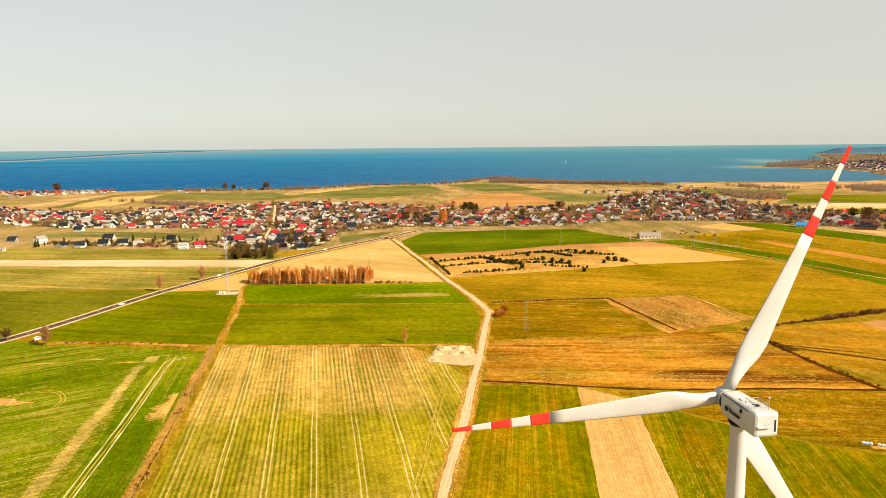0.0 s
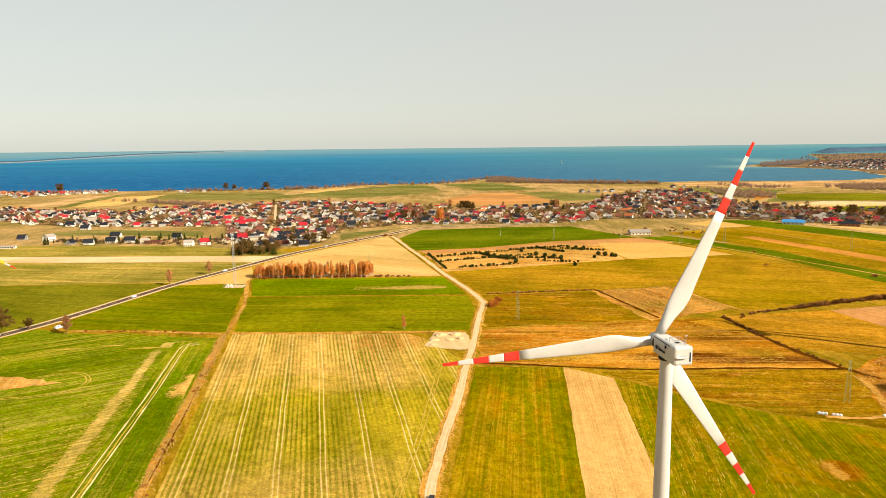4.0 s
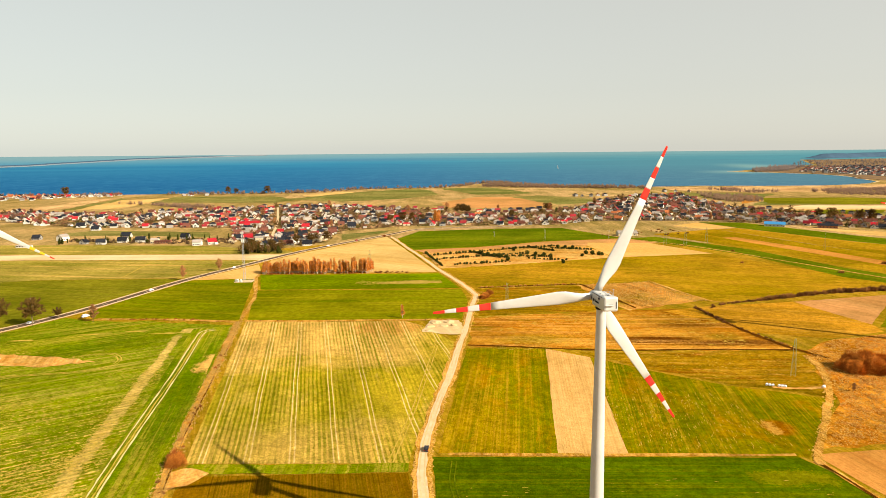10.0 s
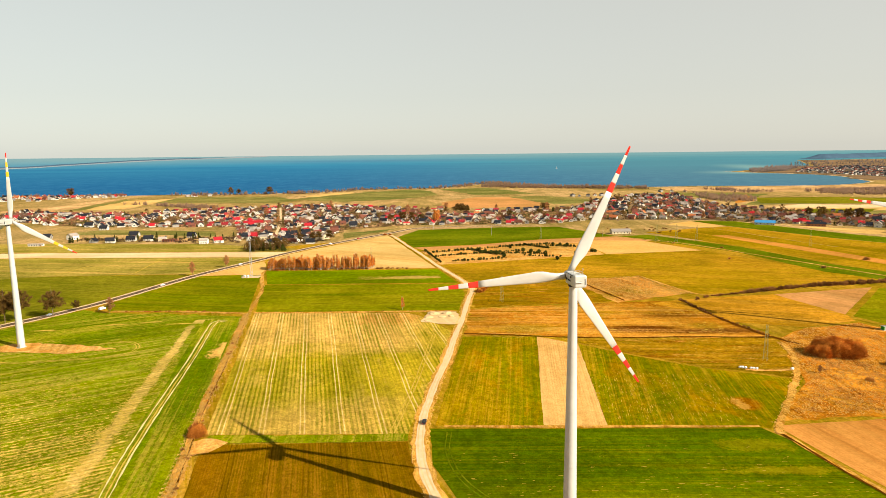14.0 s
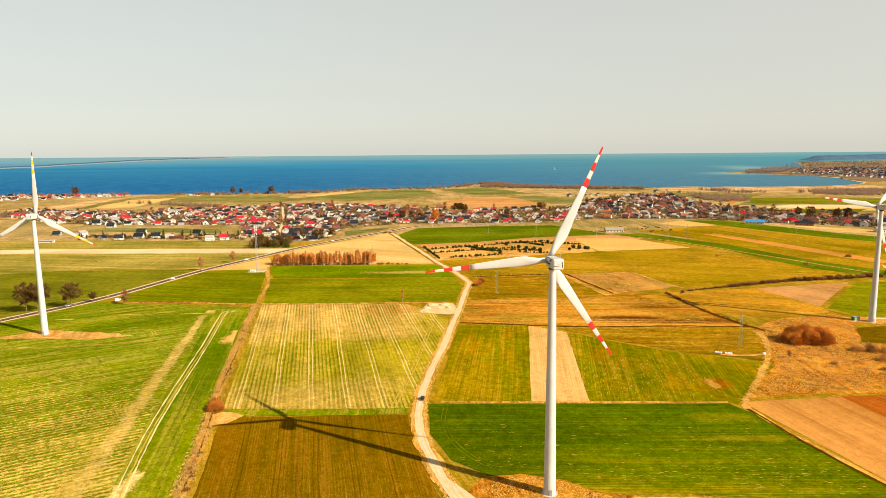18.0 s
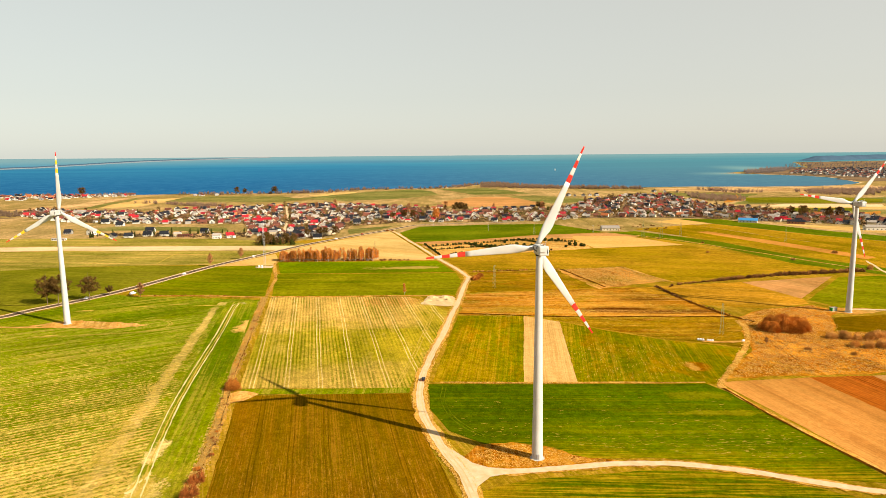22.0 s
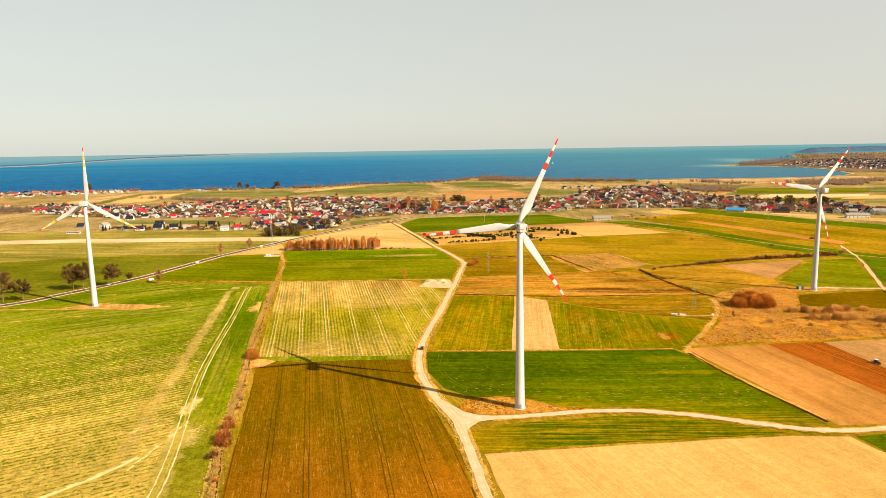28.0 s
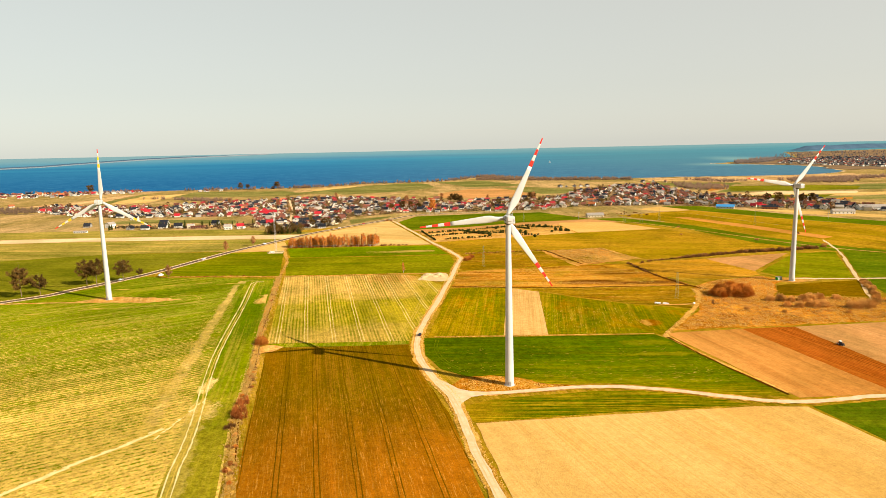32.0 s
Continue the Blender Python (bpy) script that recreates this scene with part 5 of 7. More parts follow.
plant_tree("roadside_tree", "slim", 158, 141, "small bare tree in the scrub", scale=0.36, rnd=R)
# birch grove
for i in range(196):
    t = R.random()
    if 0.62 < t < 0.645:
        continue
    x = -205 + 105 * t
    plant_tree("birch", "birch", x, 465 + R.uniform(-2, 12) - 2 * t, "slender leafless birch with a reddish crown and pale trunk", "birch", "birches of the grove", R.uniform(0.62, 0.86) * (0.75 + min(0.25, t * 1.2)), R)
for i in range(14):
    plant("undergrowth_bush", BUSHES["brown"], -104 + 38 * R.random(), 463 + R.uniform(-2, 4), "brown leafless bush at the end of the birch grove", "bush", "undergrowth", R.uniform(0.6, 1.1), R)
for i in range(52):
    plant("undergrowth_bush", BUSHES["red"], -199 + 99 * R.random(), 463 + R.uniform(-1, 3), "reddish undergrowth bush below the birches", "bush", "undergrowth", R.uniform(0.5, 0.9), R)
plant("road_bush", BUSHES["red"], -107, 726, "wide reddish bush at the road fork", scale=2.2, rnd=R, tall=0.6)
plant("road_bush", BUSHES["red"], -100, 724, "wide reddish bush at the road fork", scale=1.8, rnd=R, tall=0.6)
# tree nursery: rows of dark young evergreens
ROWS = ((-44, 560, 40, 592, 30), (-38, 532, 60, 566, 34), (-20, 500, 40, 512, 18), (40, 596, 110, 618, 26), (20, 552, 84, 540, 30), (60, 530, 100, 516, 14), (96, 600, 140, 584, 22), (-50, 574, -32, 490, 22), (0, 578, 40, 534, 30), (70, 612, 96, 576, 20))
for x0, y0, x1, y1, n in ROWS:
    for k in range(n):
        t = (k + R.uniform(-0.3, 0.3)) / n
        plant("nursery_shrub", CONES["round"], x0 + (x1 - x0) * t, y0 + (y1 - y0) * t + R.uniform(-2, 2), "dark green young evergreen shrub in a nursery row", "shrub", "nursery shrubs", R.uniform(0.45, 1.1), R)
for x, y, s in ((126, 556, 1.9), (132, 552, 2.1), (138, 548, 1.8), (141, 545, 1.6), (118, 540, 1.4), (90, 500, 1.6), (36, 520, 1.7), (30, 540, 2.0), (24, 546, 2.0), (18, 552, 2.1), (12, 560, 1.9), (62, 560, 2.0), (70, 552, 1.9), (78, 546, 1.9), (84, 538, 1.8), (50, 585, 1.8), (104, 604, 1.7), (112, 600, 1.7), (120, 598, 1.7)):
    plant("nursery_shrub", CONES["round"], x, y, "large dark green evergreen shrub in the nursery", "shrub", "nursery shrubs", s * 0.8, R)
# hedge between the fields
for x, y, s, key in ((-141, 84, 2.0, "red"), (-142, 79, 0.8, "brown"), (-138, 79, 1.5, "willow"), (-140, 66, 0.6, "brown"), (-124, -14, 1.7, "red"), (-123, -24, 2.0, "red"), (-121, -30, 1.8, "red"), (-122, -40, 1.5, "brown"), (-126, 6, 0.7, "brown"), (-128, 18, 0.6, "brown"), (-160, 190, 0.7, "red"), (-164, 212, 0.8, "brown"), (-117, -58, 0.8, "brown"), (-112, -78, 0.8, "red"), (-131, 34, 0.6, "brown"), (-150, 128, 0.6, "brown"), (-100, -130, 1.0, "red"), (-88, -190, 0.9, "brown")):
    k = 0.72 if key == "willow" else 1.0
    plant("hedge_bush", BUSHES[key], x, y, "leafless reddish-brown bush on the dry grass bank", "bush", "hedge bushes", s * k, R)
for x, y in along(HEDGE[1:-1], 46, 0.9, R, 0.6):
    key = R.choice(("brown", "red", "willow", "scrub"))
    plant("hedge_bush", BUSHES[key], x, y, "low leafless bush in the dry grass bank", "bush", "hedge bushes", R.uniform(0.3, 0.7) * (0.5 if key == "willow" else 1.0), R)
# overgrown ditches and hedges on the east side
for (x0, y0), (x1, y1), n, key, s in (((170, 316), (205, 328), 12, "brown", 0.9), ((205, 328), (270, 349), 40, "brown", 1.6), ((270, 349), (360, 364), 44, "brown", 1.9), ((149, 309), (153, 262), 16, "brown", 0.9), ((153, 262), (168, 206), 14, "brown", 0.6), ((0, 389), (85, 397), 26, "scrub", 0.6), ((85, 396), (106, 310), 20, "brown", 0.4), ((-270, 300), (-205, 296), 26, "red", 0.45), ((-200, 291), (-30, 287), 18, "brown", 0.35), ((4, 366), (-4, 345), 5, "willow", 0.8), ((160, 306), (166, 318), 4, "brown", 0.7), ((304, 205), (280, 150), 14, "scrub", 1.3)):
    for k in range(n):
        t = (k + R.uniform(-0.4, 0.4)) / n
        plant("ditch_bush", BUSHES[key], x0 + (x1 - x0) * t + R.uniform(-1, 1), y0 + (y1 - y0) * t + R.uniform(-1, 1), "leafless brown bush along an overgrown ditch", "bush", "ditch bushes", s * R.uniform(0.7, 1.3), R)
# willow thicket and scrub
for k in range(24):
    a, q = R.uniform(0, 6.28), R.random() ** 0.5
    plant("willow_bush", BUSHES["willow"], 185 + math.cos(a) * q * 13, 171 + math.sin(a) * q * 7, "dense orange-brown leafless willow bush", "bush", "willow thicket", R.uniform(1.05, 1.35) + 0.95 * (1 - q), R, 1.2)
for x, y, s in ((203, 151, 1.6), (210, 149, 1.8), (217, 147, 1.7), (224, 147, 1.9), (230, 149, 2.0), (238, 152, 1.8), (205, 133, 1.5), (214, 130, 1.9), (221, 128, 2.3), (229, 130, 2.1), (246, 124, 2.4), (254, 124, 2.2), (262, 128, 2.0), (250, 150, 1.6), (176, 128, 0.9), (268, 134, 1.6), (276, 146, 1.4), (196, 118, 0.8), (236, 112, 0.9), (282, 138, 1.8), (296, 152, 1.7)):
    plant("scrub_bush", BUSHES["scrub"], x, y, "grey-brown leafless scrub bush in dry grass", "bush", "scrub bushes", s * R.uniform(0.9, 1.15), R, 1.25)
for x, y, s in ((266, 487, 1.0), (290, 560, 1.0), (330, 430, 1.2), (398, 470, 1.6), (250, 604, 0.8), (372, 372, 1.6), (380, 382, 1.3)):
    plant("field_bush", BUSHES["scrub"], x, y, "lone dark bush in the open fields", "bush", "field bushes", s, R)


def tussocks(name, label, spots, rnd, tall=0.6, wide=0.35, mat="straw", blades=6):
    """Grass tufts, one mesh for all."""
    sp = []
    for x, y in spots:
        k = rnd.uniform(0.6, 1.5)
        for j in range(blades):
            w = rand_way(rnd, 1.0)
            w.z = abs(w.z)
            f = Vector((x + rnd.uniform(-0.2, 0.2) * k, y + rnd.uniform(-0.2, 0.2) * k, 0.1))
            sp.append((f, f + Vector((w.x * wide, w.y * wide, w.z * tall)) * k, 0.09 * k))
    ob = part_me(name, spikes_mesh(name, sp), M[mat])
    return tagged(ob, label, "grass", kind="stuff")


tussocks("dry_tussocks", "tufts of dry straw-coloured grass in the scrub", scatter([(148, 134), (112, 84), (145, 88), (290, 92), (290, 150), (272, 150), (214, 166), (232, 200), (240, 234), (199, 225), (172, 204)], 8200, R), R, 0.55, 0.42)
tussocks("dry_tussocks", "tufts of dry grass on the bank between the fields", along(HEDGE[:-1], 4200, 1.25, R), R, 0.7, 0.5)
tussocks("dry_tussocks", "tufts of dry grass on the bare mound", scatter([(86, 394), (146, 404), (166, 330), (108, 312)], 1400, R), R, 0.9, 0.7)
tussocks("dry_tussocks", "dry grass tufts round the turbine foot", scatter([(-24, 3), (-14, 11), (-4, 12), (6, 8), (16, 0), (26, -4), (8, -6), (-8, -7), (-18, -6)], 2600, R), R, 0.26, 0.22)
tussocks("dry_tussocks", "dry grass tufts on the verge of the gravel road", along(DIRT[2:20], 2400, 0.45, R, 2.6) + along(DIRT[2:20], 2400, 0.45, R, -2.7), R, 0.32, 0.26)
tussocks("dry_tussocks", "dry grass tufts along the field track", along([(101, 70), (104, 78), (118, 98), (134, 122), (146, 140), (160, 170), (166, 196)], 1300, 0.9, R), R, 0.34, 0.26)
tussocks("dry_tussocks", "dry grass on the path beside the birch grove", along([(-176, 292), (-186, 368), (-204, 440), (-210, 500)], 900, 0.7, R), R, 0.4, 0.3)


def far_wood(name, label, spots, rnd, h=9, mat="twig", blades=16, thick=0.3):
    """Leafless woods far off: clumps of stems, one mesh."""
    sp = []
    for x, y in spots:
        k = rnd.uniform(0.6, 1.3)
        for j in range(blades):
            w = rand_way(rnd, 0.8)
            w.z = abs(w.z)
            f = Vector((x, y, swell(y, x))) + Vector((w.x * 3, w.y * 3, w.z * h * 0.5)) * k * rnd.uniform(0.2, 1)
            sp.append((f, f + Vector((w.x * 2.0, w.y * 2.0, w.z * h * 0.5)) * k, thick))
    return tagged(part_me(name, spikes_mesh(name, sp), M[mat]), label, "wood", kind="stuff")


far_wood("low_brush", "dark rusty weeds in the dry rough grass", scatter([(150, 130), (122, 92), (150, 92), (286, 98), (286, 140), (240, 150), (200, 142), (176, 176), (166, 170)], 260, R), R, 0.9, "ditch_twig", 30, 0.05)
far_wood("low_brush", "low brown brush in the dry rough grass", scatter([(150, 132), (120, 92), (150, 92), (290, 98), (290, 146), (272, 150), (214, 166), (232, 200), (238, 230), (199, 222), (174, 204)], 320, R), R, 1.5, "dry_twig", 40, 0.05)
far_wood("coast_wood", "leafless brown trees along the low coast", along([(-1240, 1680), (-1024, 1628), (-895, 1655)], 120, 10, R) + along([(-760, 1660), (-607, 1640), (-446, 1655), (-372, 1665), (-235, 1785), (-22, 1805), (100, 1960), (167, 2020), (260, 1870), (340, 1780), (482, 1730)], 420, 10, R) + scatter([(100, 1830), (170, 2020), (300, 1800), (560, 1700), (560, 1640), (300, 1720)], 620, R), R, 11, "coast_twig", 26, 0.5)
far_wood("coast_wood", "leafless brown copse behind the village", scatter([(941, 1501), (1111, 1523), (1069, 1379), (990, 1300), (868, 1345)], 300, R) + scatter([(672, 1607), (764, 1561), (819, 1440), (729, 1430)], 90, R) + scatter([(560, 1290), (600, 1440), (680, 1290), (640, 1180), (570, 1180)], 240, R) + scatter([(-753, 1339), (-694, 1330), (-563, 1215), (-486, 1215), (-593, 1285)], 130, R) + scatter([(900, 1480), (1300, 1560), (1300, 1450), (880, 1440)], 320, R), R, 10, "coast_twig", 20, 0.5)
far_wood("coast_wood", "leafless woods behind the town across the bay", scatter([(1500, 2760), (2000, 2300), (2800, 2300), (2900, 3300), (1900, 3300)], 700, R), R, 14, "bay_twig", 18, 0.7)
far_wood("coast_wood", "dark wooded hill on the far headland", scatter([(1230, 2430), (1290, 2600), (1500, 2800), (1640, 2800), (1500, 2640), (1380, 2480)], 420, R), R, 16, "bay_twig", 18, 0.6)

# ---------------- village ----------------
def roof_mat(name, a, b):
    m = Tree(name, 0.75)
    v = m.coord()
    f = m.ramp(m.noise(v, 1.3, 6, 0.7), 0.3, 0.7)
    col = m.mix(1.0, m.mix(f, a, b), m.mix(m.random(), (0.75, 0.75, 0.75, 1), (1.25, 1.25, 1.25, 1)), "MULTIPLY")
    col = m.mix(1.0, col, m.mix(m.island(), (0.7, 0.7, 0.7, 1), (1.3, 1.25, 1.2, 1)), "MULTIPLY")
    s = m.math("SINE", m.math("MULTIPLY", m.axis(v, 2), 18))
    m.bump(s, 0.05, 0.5)
    return m.done(col)


M["roof_dark"] = roof_mat("anthracite_roof_tiles", (0.012, 0.014, 0.02, 1), (0.028, 0.03, 0.036, 1))
M["roof_red"] = roof_mat("red_roof_tiles", (0.40, 0.018, 0.03, 1), (0.30, 0.024, 0.03, 1))
M["roof_brown"] = roof_mat("brown_roof_tiles", (0.17, 0.06, 0.04, 1), (0.11, 0.045, 0.035, 1))
M["roof_orange"] = roof_mat("orange_roof_tiles", (0.46, 0.15, 0.06, 1), (0.36, 0.11, 0.05, 1))
M["roof_grey"] = roof_mat("weathered_grey_roof_sheets", (0.33, 0.29, 0.25, 1), (0.24, 0.21, 0.19, 1))
M["roof_maroon"] = roof_mat("deep_red_roof_tiles", (0.26, 0.02, 0.03, 1), (0.2, 0.025, 0.03, 1))
M["roof_blue"] = roof_mat("blue_roof_sheets", (0.03, 0.2, 0.42, 1), (0.04, 0.16, 0.34, 1))
M["wall_white"] = plain_mat("white_house_render", (0.62, 0.59, 0.54, 1), (0.5, 0.47, 0.42, 1), 0.5, bump=0.01, vary=0.25)
M["wall_cream"] = plain_mat("cream_house_render", (0.62, 0.52, 0.36, 1), (0.54, 0.44, 0.3, 1), 0.5, bump=0.01, vary=0.15)
M["wall_brick"] = plain_mat("red_brick_wall", (0.34, 0.15, 0.08, 1), (0.26, 0.11, 0.065, 1), 1.5, bump=0.02, vary=0.2)
M["wall_grey"] = plain_mat("grey_house_render", (0.36, 0.34, 0.31, 1), (0.28, 0.26, 0.24, 1), 0.5, bump=0.01, vary=0.2)
M["glass"] = plain_mat("dark_window_glass", (0.02, 0.025, 0.03, 1), (0.035, 0.04, 0.045, 1), 1, 0.15, bump=0, spec=0.6)
M["wood"] = plain_mat("brown_door_wood", (0.16, 0.08, 0.035, 1), (0.11, 0.055, 0.025, 1), 2, 0.6, bump=0.01)


def house(name, sx, sy, eave, ridge, roof, wall, label, wing=0.0, windows=3, hip=False, far=False):
    """A house at the origin, its ridge along x."""
    top = thing(name, label, "cottage" if name == "cottage" else "house", {"house": "village houses", "cottage": "village cottages"}.get(name, ""))
    bm = bmesh.new()
    vs = [bm.verts.new((x * sx / 2, y * sy / 2, z)) for z in (0, eave) for x, y in ((-1, -1), (1, -1), (1, 1), (-1, 1))]
    k = 0.0 if hip else ridge - eave
    g0, g1 = bm.verts.new((-sx / 2, 0, eave + k)), bm.verts.new((sx / 2, 0, eave + k))
    for f in ((0, 1, 5, 4), (2, 3, 7, 6)):
        bm.faces.new([vs[i] for i in f])
    bm.faces.new((vs[1], vs[2], vs[6], g1, vs[5]))
    bm.faces.new((vs[3], vs[0], vs[4], g0, vs[7]))
    if wing:
        box(bm, wing, sy * 0.62, eave * 0.86, sx / 2 - wing * 0.2, -sy * 0.62, 0)
    part("wall", bm, M[wall], top)
    bm = bmesh.new()                               # roof slabs with an overhang and a thickness
    o, t = 0.55, 0.22
    rise = (ridge - eave) / (sy / 2)
    ex = sx / 2 + o
    gx = ex - (sy / 2 if hip else 0)
    low = eave - o * rise
    prof = [(-sy / 2 - o, low), (0, ridge), (sy / 2 + o, low)]
    lo = [[bm.verts.new((s * (gx if i == 1 else ex), y, z + 0.03)) for i, (y, z) in enumerate(prof)] for s in (-1, 1)]
    hi = [[bm.verts.new((s * (gx if i == 1 else ex), y, z + 0.03 + t)) for i, (y, z) in enumerate(prof)] for s in (-1, 1)]
    for i in (0, 1):
        bm.faces.new((hi[0][i], hi[1][i], hi[1][i + 1], hi[0][i + 1]))
        bm.faces.new((lo[0][i], lo[0][i + 1], lo[1][i + 1], lo[1][i]))
    for e in (0, 2):
        bm.faces.new((lo[0][e], lo[1][e], hi[1][e], hi[0][e]))
    for s in (0, 1):
        if hip:
            bm.faces.new((hi[s][0], hi[s][1], hi[s][2]))
            bm.faces.new((lo[s][0], lo[s][1], lo[s][2]))
            bm.faces.new((lo[s][0], lo[s][2], hi[s][2], hi[s][0]))
        else:
            for i in (0, 1):
                bm.faces.new((lo[s][i], lo[s][i + 1], hi[s][i + 1], hi[s][i]))
    bmesh.ops.recalc_face_normals(bm, faces=bm.faces)
    r = part("roof", bm, M[roof], top, roof.replace("roof_", "") + " pitched roof")
    if wing:
        bm = bmesh.new()
        w2, y0, y1, z0 = wing / 2 + 0.4, -sy * 0.98, -sy * 0.3, eave * 0.86
        cx = sx / 2 - wing * 0.2
        rr = [bm.verts.new((cx + a * w2, y, z0 + (wing * 0.36 if a == 0 else 0))) for y in (y0, y1) for a in (-1, 0, 1)]
        bm.faces.new((rr[0], rr[1], rr[4], rr[3]))
        bm.faces.new((rr[1], rr[2], rr[5], rr[4]))
        bm.faces.new((rr[0], rr[2], rr[1]))
        part("wing_roof", bm, M[roof], top)
    if not far or wall == "wall_cream" or wing:
        bm = bmesh.new()
        box(bm, 0.7, 0.7, ridge - eave + 0.9, sx * 0.22, sy * 0.12, eave + 0.2, 0.04)
        part("chimney", bm, M["wall_brick"], top, "brick chimney")
    if far:                                        # one broad window in the gable that looks over the fields
        bm = bmesh.new()
        box(bm, 0.12, 2.4, 1.6, -sx / 2 - 0.02, 0.6, 1.0 if hip else 2.0, 0.02)
        part("window", bm, M["glass"], top, "dark gable window")
    for i in range(windows):                       # long side that faces the fields, and a gable
        bm = bmesh.new()
        box(bm, 3.0 if far else 1.5, 0.12, 1.5, -sx / 2 + sx * (i + 0.6) / (windows + 0.6), -sy / 2 - 0.02, 0.9, 0.02)
        part("window", bm, M["glass"], top, "dark window pane")
    for s in () if far else (-1, 1):
        bm = bmesh.new()
        box(bm, 0.12, 1.5, 1.5, s * (sx / 2 + 0.02), -0.9 * s, 1.0, 0.02)
        part("window", bm, M["glass"], top)
        if not hip and ridge - eave > 2.4:
            bm = bmesh.new()
            box(bm, 0.12, 1.3, 1.4, s * (sx / 2 + 0.02), 0, eave + 0.4, 0.02)
            part("window", bm, M["glass"], top)
    if not far:
        bm = bmesh.new()
        box(bm, 1.1, 0.14, 2.1, sx * 0.42, -sy / 2 - 0.02, 0.0, 0.02)
        part("door", bm, M["wood"], top, "brown house door")
    return top


M["hedge_twig"] = leafy("dark_hedge_twigs", (0.12, 0.07, 0.035, 1), (0.07, 0.045, 0.025, 1))
KINDS = [
    house("house", 13, 9.5, 3.4, 7.8, "roof_dark", "wall_white", "white rendered house with a dark pitched roof", 5),
    house("house", 14, 10, 3.2, 8.2, "roof_dark", "wall_white", "wide white house with an anthracite roof", 0, 4),
    house("house", 12, 9, 4.4, 8.6, "roof_red", "wall_white", "white house with a bright red roof", 4.5),
    house("house", 11, 9, 3.6, 8.0, "roof_brown", "wall_cream", "cream house with a brown tiled roof"),
    house("house", 12, 9.5, 5.6, 8.2, "roof_grey", "wall_cream", "two-storey cream house with a grey roof", 0, 4),
    house("house", 10, 10, 5.8, 7.6, "roof_brown", "wall_white", "cube-shaped white house with a low brown hip roof", 0, 3, True),
    house("house", 15, 9, 3.0, 7.2, "roof_brown", "wall_white", "long white house with a brown roof", 5),
    house("house", 9, 7, 2.8, 5.4, "roof_grey", "wall_brick", "small brick outbuilding with a grey roof", 0, 2),
    house("house", 12, 9, 3.4, 8.0, "roof_orange", "wall_cream", "cream house with an orange tiled roof", 4),
    house("house", 11, 10, 3.2, 7.8, "roof_dark", "wall_grey", "grey house with a dark roof", 0, 3),
    house("house", 12, 10, 5.4, 8.4, "roof_grey", "wall_white", "two-storey white house with a pale grey roof", 0, 4),
]
PLANS = [
    (11, 8.5, 3.2, 7.2, "dark", "white", "small white cottage with a dark roof", 0, False),
    (10, 8, 3.2, 7.0, "red", "white", "small white cottage with a red roof", 0, False),
    (11, 8, 3.0, 6.8, "brown", "cream", "cream cottage with a brown roof", 0, False),
    (10, 8.5, 4.6, 7.2, "grey", "white", "pale two-storey cottage with a grey roof", 0, True),
    (10, 7.5, 3.0, 6.4, "brown", "brick", "brick cottage with a brown roof", 0, False),
    (12, 8, 3.0, 6.6, "orange", "white", "white cottage with an orange roof", 0, False),
    (12, 9, 3.4, 7.6, "dark", "white", "white cottage with a dark roof and a side wing", 4.5, False),
    (12, 8.5, 3.0, 6.8, "brown", "white", "white cottage with a brown roof and a side wing", 4, False),
    (9, 7, 2.6, 5.2, "grey", "grey", "low grey cottage with weathered roof sheets", 0, False),
    (10, 9, 5.2, 7.4, "dark", "grey", "grey two-storey cottage with a dark hip roof", 0, True),
    (13, 8, 3.0, 6.4, "grey", "cream", "long cream cottage with a grey roof", 0, False),
    (9, 8, 3.4, 7.0, "maroon", "cream", "cream cottage with a deep red roof", 0, False)]
FAR = [house("cottage", sx, sy, eave, ridge, "roof_" + roof, "wall_" + wall, text, wing, 1, hip, True) for sx, sy, eave, ridge, roof, wall, text, wing, hip in PLANS]


